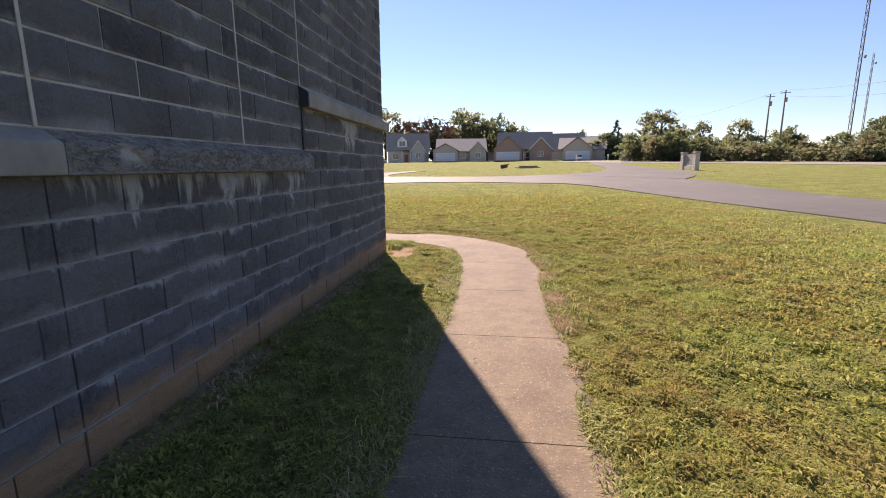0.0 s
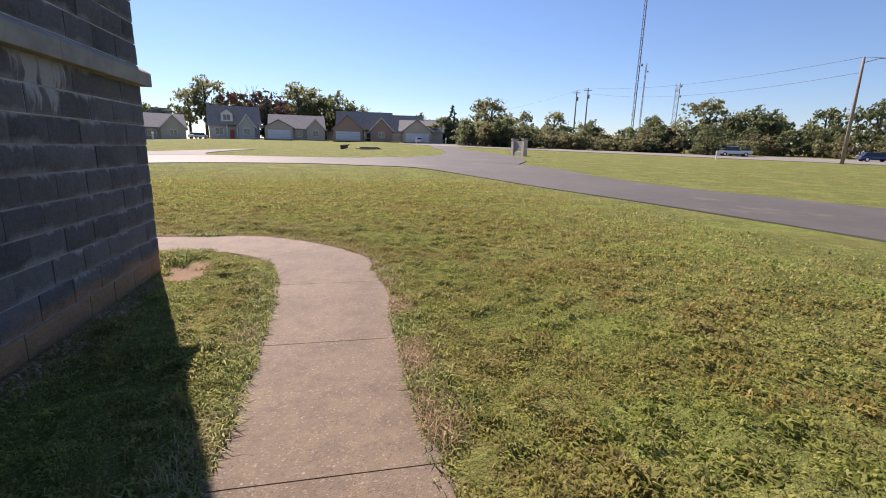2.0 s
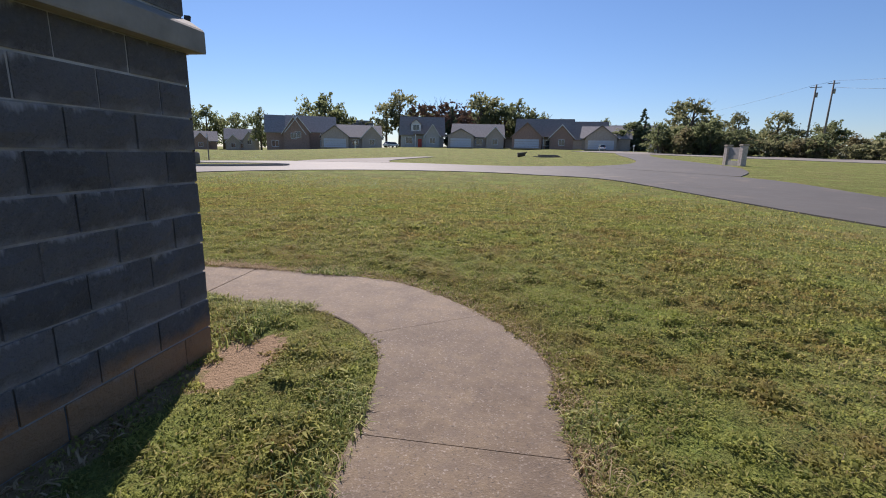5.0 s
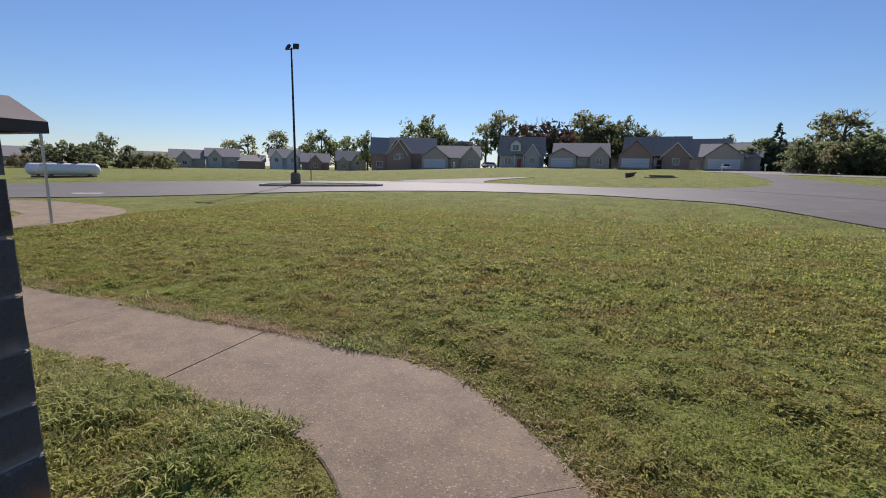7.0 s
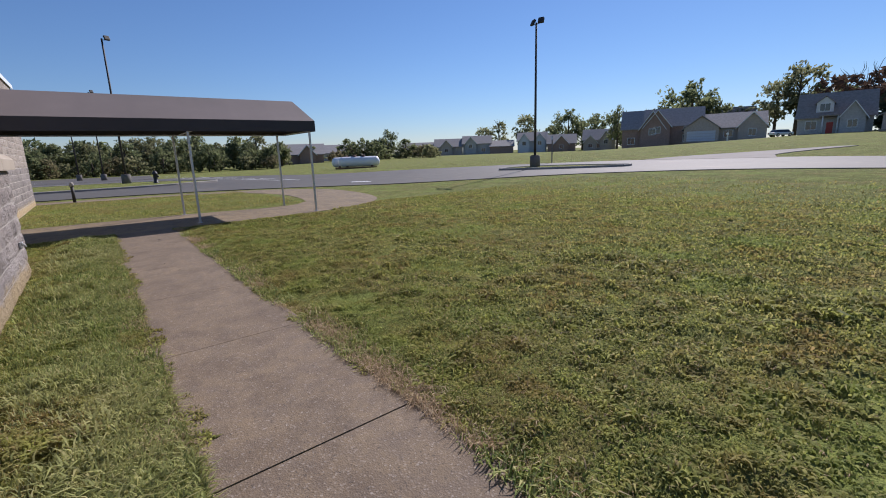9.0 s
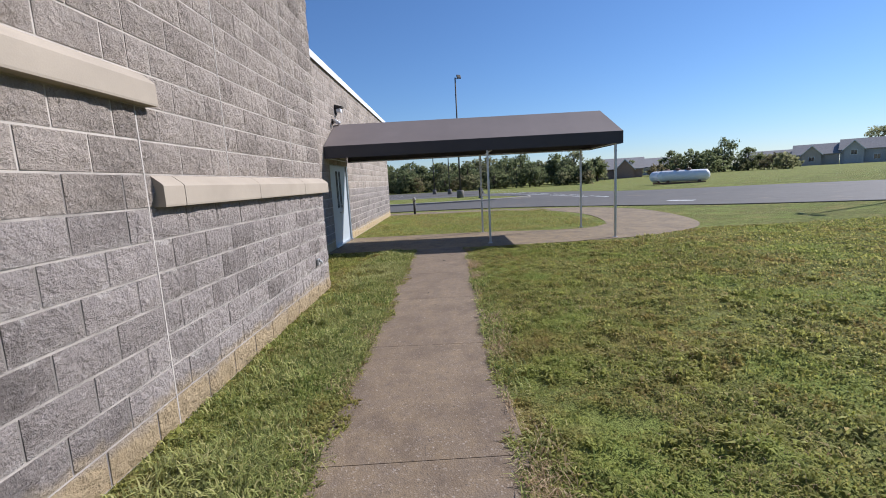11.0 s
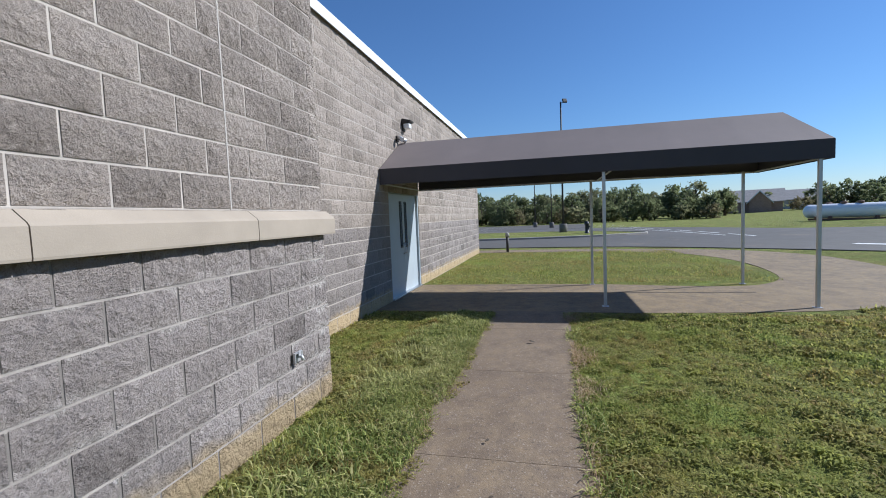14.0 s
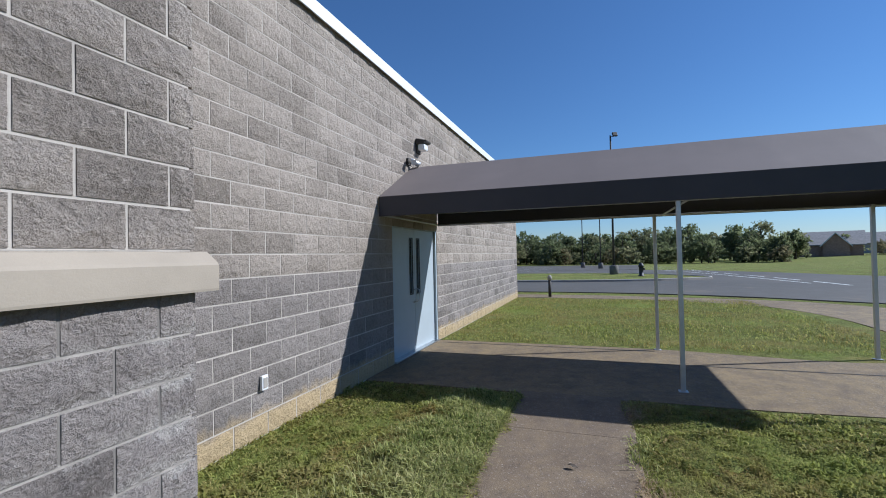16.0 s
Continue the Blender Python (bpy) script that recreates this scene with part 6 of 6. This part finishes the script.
def utility_box():
    x, y = polar(15.0, 100)
    top = thing("utility_box", pose(x, y, gz(x, y), 0, 0, -15), "white utility cabinet at the edge of the field", "utility box")
    part("body", boxes((-1.4, -0.6, 0.1, 1.4, 0.6, 1.7), bevel=0.04), SIDING, top)
    part("lid", boxes((-1.5, -0.7, 1.7, 1.5, 0.7, 1.82), bevel=0.03), WHITE, top)
    part("door", boxes((-1.2, -0.66, 0.3, -0.1, -0.6, 1.5), bevel=0.01), WHITE, top)
    x, y = polar(44.2, 62)
    mk = thing("marker_post", pose(x, y, gz(x, y)), "short white marker post on the verge", "marker post")
    part("post", boxes((-0.06, -0.06, 0, 0.06, 0.06, 1.0), bevel=0.02), WHITE, mk)


utility_box()


def mailbox(az, dist, label):
    x, y = polar(az, dist)
    top = thing("mailbox", pose(x, y, gz(x, y), 0, 0, -az), label, "mailbox", "mailboxes along the street")
    part("post", boxes((-0.1, -0.1, 0, 0.1, 0.1, 1.1), bevel=0.01), TRIM, top)
    bm = bmesh.new()
    tube(bm, [(0, -0.4, 1.25), (0, 0.4, 1.25)], 0.24, 12)
    part("box", bm, WHITE, top)


mailbox(-20.3, 104, "white mailbox on a post before a house")
mailbox(12.7, 108, "white mailbox on a post beside the street")
mailbox(9.0, 106, "white mailbox on a post by the drive")

# thin dark strips laid along the apron under the canopy
for x, y0, y1 in ((-14.78, 6.7, 10.2), (-13.92, 6.7, 12.9)):
    tagged(new("apron_joint", mesh_of("apron_joint", [(x - 0.012, y0, 0.0125), (x + 0.012, y0, 0.0125), (x + 0.012, y1, 0.0125), (x - 0.012, y1, 0.0125)], [(0, 1, 2, 3)], CAULK_DARK)), "thin dark line running along the apron", "joint", kind="structure")


# ---- grass: blades over the near lawn ----
def grass_area(name, seed, sampler, count, height, width, mat, label, lean=0.9, lift=0.0, kite=False):
    """Many bent blades in one mesh. sampler returns arrays x, y, size for about count tries."""
    rs = np.random.RandomState(seed)
    x, y, size = sampler(rs, count)
    n = len(x)
    z = np.array([gz(a, b) for a, b in zip(x, y)]) + turf(x, y) - 0.003 + lift
    h = height * size * rs.uniform(0.45, 1.25, n)
    w = width * size * rs.uniform(0.6, 1.3, n)
    a = rs.uniform(0, 2 * np.pi, n)
    tilt = rs.uniform(0.15, lean, n)
    face = a + rs.uniform(-0.5, 0.5, n) + np.pi / 2
    cx, sx = np.cos(a), np.sin(a)
    fx, fy = np.cos(face) * w / 2, np.sin(face) * w / 2
    mx, my, mz = x + cx * h * tilt * 0.4, y + sx * h * tilt * 0.4, z + h * 0.62
    tip = np.stack((x + cx * h * tilt * 1.15, y + sx * h * tilt * 1.15, z + h * (1.0 - 0.35 * tilt)), 1)
    left, right = np.stack((mx + fx * 0.85, my + fy * 0.85, mz), 1), np.stack((mx - fx * 0.85, my - fy * 0.85, mz), 1)
    if kite:
        k, order = 4, [[0, 1, 2, 2, 1, 3]]
        v = np.stack((np.stack((x, y, z), 1), left, right, tip), 1).astype(np.float32)
    else:
        k, order = 5, [[0, 1, 2, 0, 2, 3, 3, 2, 4]]
        v = np.stack((np.stack((x - fx, y - fy, z), 1), np.stack((x + fx, y + fy, z), 1), left, right, tip), 1).astype(np.float32)
    tris = ((np.arange(n) * k)[:, None] + np.array(order)).reshape(-1).astype(np.int32)
    me = bpy.data.meshes.new(name)
    me.vertices.add(n * k)
    me.vertices.foreach_set("co", v.reshape(-1))
    me.loops.add(len(tris))
    me.loops.foreach_set("vertex_index", tris)
    me.polygons.add(len(tris) // 3)
    me.polygons.foreach_set("loop_start", np.arange(0, len(tris), 3, dtype=np.int32))
    me.update(calc_edges=True)
    me.materials.append(mat)
    return tagged(new(name, me), label, "grass", kind="stuff")


def inner_edge(y):
    return np.interp(y, [-14, 5.1, 6.7, 7.75, 8.2], [-0.2, -0.22, -0.30, -0.5, -0.8])


EDGE_IN, EDGE_OUT = (np.array([(p.x, p.y) for p in e]) for e in pairs([(*p, 0) for p in PATH_IN[4:8]], [(*p, 0) for p in PATH_OUT[4:8]], 14))


def on_path(x, y):
    """Where the footpath lies; its bend is taken from the middle line."""
    rag = -0.03 + np.where(x < -2.6, 0.17, 0.07) * patchy(x, y, 0.55, 8) ** 1.5 + 0.05 * patchy(x, y, 0.13, 9) + np.where((x < -3) & (y < 9), 0.09 * patchy(x, y, 1.1, 10), 0)
    res = ((x > inner_edge(y) + rag) & (x < 0.87 - rag) & (y < 6.9)) | ((y > 8.49 + rag) & (y < 9.69 - rag) & (x < -2.5) & (x > -12.2))
    idx = np.nonzero((x > -2.7) & (x < 1.2) & (y > 6.6) & (y < 10))[0]
    mid, half = (EDGE_IN + EDGE_OUT) / 2, np.hypot(*(EDGE_IN - EDGE_OUT).T) / 2
    for part_idx in np.array_split(idx, max(1, len(idx) // 20000)):
        d = np.hypot(x[part_idx, None] - mid[None, :, 0], y[part_idx, None] - mid[None, :, 1])
        res[part_idx] |= (d < half[None] - rag[part_idx, None]).any(1)
    return res


def on_hard(x, y):
    wall = ((x < WALL_X) & (y < WALL_Y) & (x > SIDE_X)) | ((y < BACK_Y) & (x <= SIDE_X))
    apron = (x < -12.08) & (x > -15.03) & (y < 13.6)
    apron |= (x < -12.13 - 0.35 * np.maximum(0, y - 12.6) ** 1.25) & (x > -22) & (y > 13.3) & (y < 16.9)
    bare = ((x + 1.36) / 0.26) ** 2 + ((y - 7.42) / 0.42) ** 2 < 0.1 + 1.5 * patchy(x, y, 0.16, 14)
    return wall | apron | bare


def wobble(x, y, s):
    return 0.5 * (np.sin(x * 3.1 * s + 1.3 * np.sin(y * 2.3 * s)) + np.sin(y * 4.3 * s + 1.7 * np.sin(x * 1.9 * s + 2)))


def off_path(x, y):
    """Distance from the walked line, roughly."""
    d1 = np.where(y < 8.3, np.abs(x - 0.34), np.hypot(x - 0.34, y - 8.3))
    d2 = np.where(x < 0.2, np.abs(y - 9.08), np.hypot(x - 0.2, y - 9.08))
    return np.minimum(d1, d2)


def clumps(x, y):
    """Height of the turf: tufts a hand wide on broader swells."""
    return 0.38 + 0.95 * patchy(x, y, 0.11, 1) ** 1.8 + 0.5 * patchy(x, y, 0.34, 2) ** 2 + 0.3 * patchy(x, y, 1.4, 3)


def dry_patches(rs, count):
    x, y, size = lawn_near(rs, count)
    keep = patchy(x, y, 0.9, 5) * 0.7 + patchy(x, y, 0.25, 6) * 0.3 > 0.42 + rs.uniform(0, 0.3, len(x))
    return x[keep], y[keep], size[keep]


def lawn_near(rs, count):
    x, y = rs.uniform(-12.8, 5.2, count), rs.uniform(-0.8, 14.0, count)
    jx, jy = x + 0.05 * wobble(x, y, 4), y + 0.05 * wobble(y, x, 4)
    d = off_path(x, y)
    keep = ~on_path(jx, jy) & ~on_hard(x, y) & (rs.uniform(0, 1, count) < np.clip(1.5 - d / 2.0, 0.2, 1) * np.clip(1.2 - d / 6.0, 0.0, 1) * np.clip((5.2 - x) / 2.0, 0, 1) * np.clip((y + 0.8) / 1.2, 0, 1))
    keep &= ~((x < -1.2) & (x > -1.7) & (y < 7.2) & (rs.uniform(0, 1, count) < 0.9 * (1 - (x + 1.67) / 0.47)))
    x, y, d = x[keep], y[keep], d[keep]
    return x, y, clumps(x, y) * np.clip(0.55 + 0.19 * d, 0.75, 1.35)


def lawn_mid(rs, count):
    x, y = rs.uniform(-13.5, 8, count), rs.uniform(0.5, 27, count)
    d = off_path(x, y)
    keep = ~on_path(x, y) & ~on_hard(x, y) & (d > 1.6) & (rs.uniform(0, 1, count) < np.clip(1.15 - d / 13, 0.12, 1) * np.clip((d - 1.6) / 1.2, 0.2, 1))
    keep &= rs.uniform(0, 1, count) < np.clip((27 - y) / 8, 0, 1) * np.clip((8 - x) / 5, 0, 1) * np.clip((y - 0.5) / 3, 0, 1)
    keep &= x < 8.9 - 0.035 * np.maximum(0, y - 8) ** 1.6
    keep &= y < 26.5 - 0.04 * np.maximum(0, -x - 6) ** 1.9
    keep &= ~((x < -14.83) & (y > 13.8)) & ~((x < -22.6))
    x, y, d = x[keep], y[keep], d[keep]
    return x, y, (0.35 + clumps(x, y)) * (0.6 + 0.03 * d)


def verge(rs, count):
    """Longer ragged grass and straw that hangs over the edges of the path."""
    t = rs.uniform(0, 1, count)
    which = rs.randint(0, 4, count)
    ox = np.abs(rs.normal(0, 0.13, count)) - 0.06
    y1 = rs.uniform(0.3, 7.2, count)
    x2 = rs.uniform(-12.1, -1.3, count)
    x = np.where(which == 0, 0.86 + ox, np.where(which == 1, inner_edge(y1) - ox, x2))
    y = np.where(which < 2, y1, np.where(which == 2, 9.66 + ox, 8.5 - ox))
    keep = patchy(x, y, 0.6, 12) > rs.uniform(0.25, 0.75, count)
    keep &= ~on_hard(x, y)
    x, y = x[keep], y[keep]
    return x, y, 0.8 + 0.6 * (0.5 + 0.5 * wobble(x, y, 2.1))


def straw_verge(rs, count):
    """Tufts of dead straw along the edges of the path."""
    right = rs.uniform(0, 1, count) < 0.65
    second = rs.uniform(0, 1, count) < 0.45
    ox = np.abs(rs.normal(0, 0.10, count)) - 0.04
    y = rs.uniform(0.3, 6.9, count)
    x = np.where(right, 0.87 + ox, inner_edge(y) - ox)
    x = np.where(second, rs.uniform(-12.0, -2.0, count), x)
    y = np.where(second, np.where(right, 9.68 + ox, 8.50 - ox), y)
    keep = (patchy(x, y, 0.45, 15) > rs.uniform(0.45, 0.9, count)) & ~on_hard(x, y)
    return x[keep], y[keep], rs.uniform(0.6, 1.1, keep.sum())


def long_verge(rs, count):
    """Uncut grass between the wall and the second leg, leaning over the concrete."""
    x, y = rs.uniform(-12.0, -1.45, count), 8.54 - np.abs(rs.normal(0, 0.40, count))
    keep = patchy(x, y, 0.5, 16) > rs.uniform(0.1, 0.6, count)
    keep &= y > WALL_Y + 0.05
    return x[keep], y[keep], 0.6 + 0.8 * patchy(x[keep], y[keep], 0.3, 17)


def wall_litter(rs, count):
    """Dead leaves blown against the foot of the shaded wall."""
    x, y = WALL_X + 0.05 + np.abs(rs.normal(0, 0.16, count)), rs.uniform(0.2, 6.6, count)
    keep = patchy(x, y, 0.3, 21) > rs.uniform(0.3, 0.8, count)
    return x[keep], y[keep], rs.uniform(0.5, 1.3, keep.sum())


def bend_verge(rs, count):
    k = rs.randint(0, len(EDGE_OUT) - 1, count)
    t = rs.uniform(0, 1, count)[:, None]
    p = EDGE_OUT[k] * (1 - t) + EDGE_OUT[k + 1] * t
    q = EDGE_IN[k]
    d = (p - q) / np.hypot(*(p - q).T)[:, None]
    p = p + d * (np.abs(rs.normal(0, 0.10, count)) - 0.03)[:, None]
    return p[:, 0], p[:, 1], rs.uniform(0.6, 1.1, count)


def island_lawn(rs, count):
    x, y = rs.uniform(-23.2, -15.0, count), rs.uniform(6.6, 14.2, count)
    keep = (x < -15.05 - 0.12 * np.maximum(0, y - 12.4) ** 2) & (y < 13.95 - 0.05 * np.maximum(0, -x - 19) ** 1.5)
    x, y = x[keep], y[keep]
    return x, y, 1.0 + 0.3 * wobble(x, y, 0.8)


grass_area("island_grass", 8, island_lawn, 30000, 0.06, 0.017, GRASS, "mown grass of the island by the canopy", 1.2, 0.0, True)
grass_area("lawn_grass", 1, lawn_near, 1450000, 0.042, 0.0125, GRASS, "dense short weedy lawn grass beside the path", 1.55, kite=True)
grass_area("lawn_grass_far", 2, lawn_mid, 950000, 0.038, 0.027, GRASS, "short lawn grass further from the path", kite=True)
grass_area("verge_grass", 3, verge, 34000, 0.06, 0.0075, VERGE, "longer grass hanging over the path edge", 1.5)
grass_area("dry_verge", 4, straw_verge, 64000, 0.055, 0.0045, STRAW, "dry straw-coloured grass along the path edge", 2.2, 0.012)
grass_area("long_verge", 9, long_verge, 82000, 0.075, 0.0085, VERGE, "long uncut grass leaning over the path edge", 1.3)
grass_area("dry_bend", 5, bend_verge, 3500, 0.05, 0.006, STRAW, "brown dry grass round the outer bend", 1.5)
grass_area("clover", 7, lawn_near, 600000, 0.036, 0.023, CLOVER, "low broad-leaved clover and weeds in the lawn", 1.9, kite=True)
grass_area("wall_litter", 12, wall_litter, 5200, 0.035, 0.012, STRAW, "pale dry leaf litter along the foot of the wall", 2.6, 0.004)
grass_area("dry_lawn", 6, dry_patches, 260000, 0.042, 0.005, STRAW, "scattered dry blades in the lawn", 1.4)


def twig_litter():
    rng = random.Random(9)
    for x, y, s in ((-10.4, 9.2, 0.07), (-6.9, 9.6, 0.06), (-8.0, 9.0, 0.04), (0.15, 3.2, 0.03), (-7.4, 9.1, 0.03)):
        ob = thing("fallen_leaf", pose(x, y, 0.032, 0, 0, rng.uniform(0, 360)), "brown dried leaf lying on the concrete path", "leaf", "leaves on the path")
        bm = bmesh.new()
        pts = [(0.0, -0.5, 0.0), (0.28, -0.1, 0.12), (0.2, 0.3, 0.2), (0.0, 0.55, 0.1), (-0.2, 0.3, 0.22), (-0.28, -0.1, 0.1)]
        top = [bm.verts.new((s * a, s * b, s * c)) for a, b, c in pts]
        low = [bm.verts.new((s * a, s * b, s * c - 0.002)) for a, b, c in pts]
        mid, mlo = bm.verts.new((0, 0, 0.004)), bm.verts.new((0, 0, 0.002))
        for i in range(6):
            bm.faces.new((mid, top[i], top[(i + 1) % 6]))
            bm.faces.new((mlo, low[(i + 1) % 6], low[i]))
            bm.faces.new((top[i], low[i], low[(i + 1) % 6], top[(i + 1) % 6]))
        part("blade", bm, BARK, ob)


twig_litter()
for src in KINDS + BUSHES:
    for ob in (*src.children_recursive, src):
        bpy.data.objects.remove(ob)
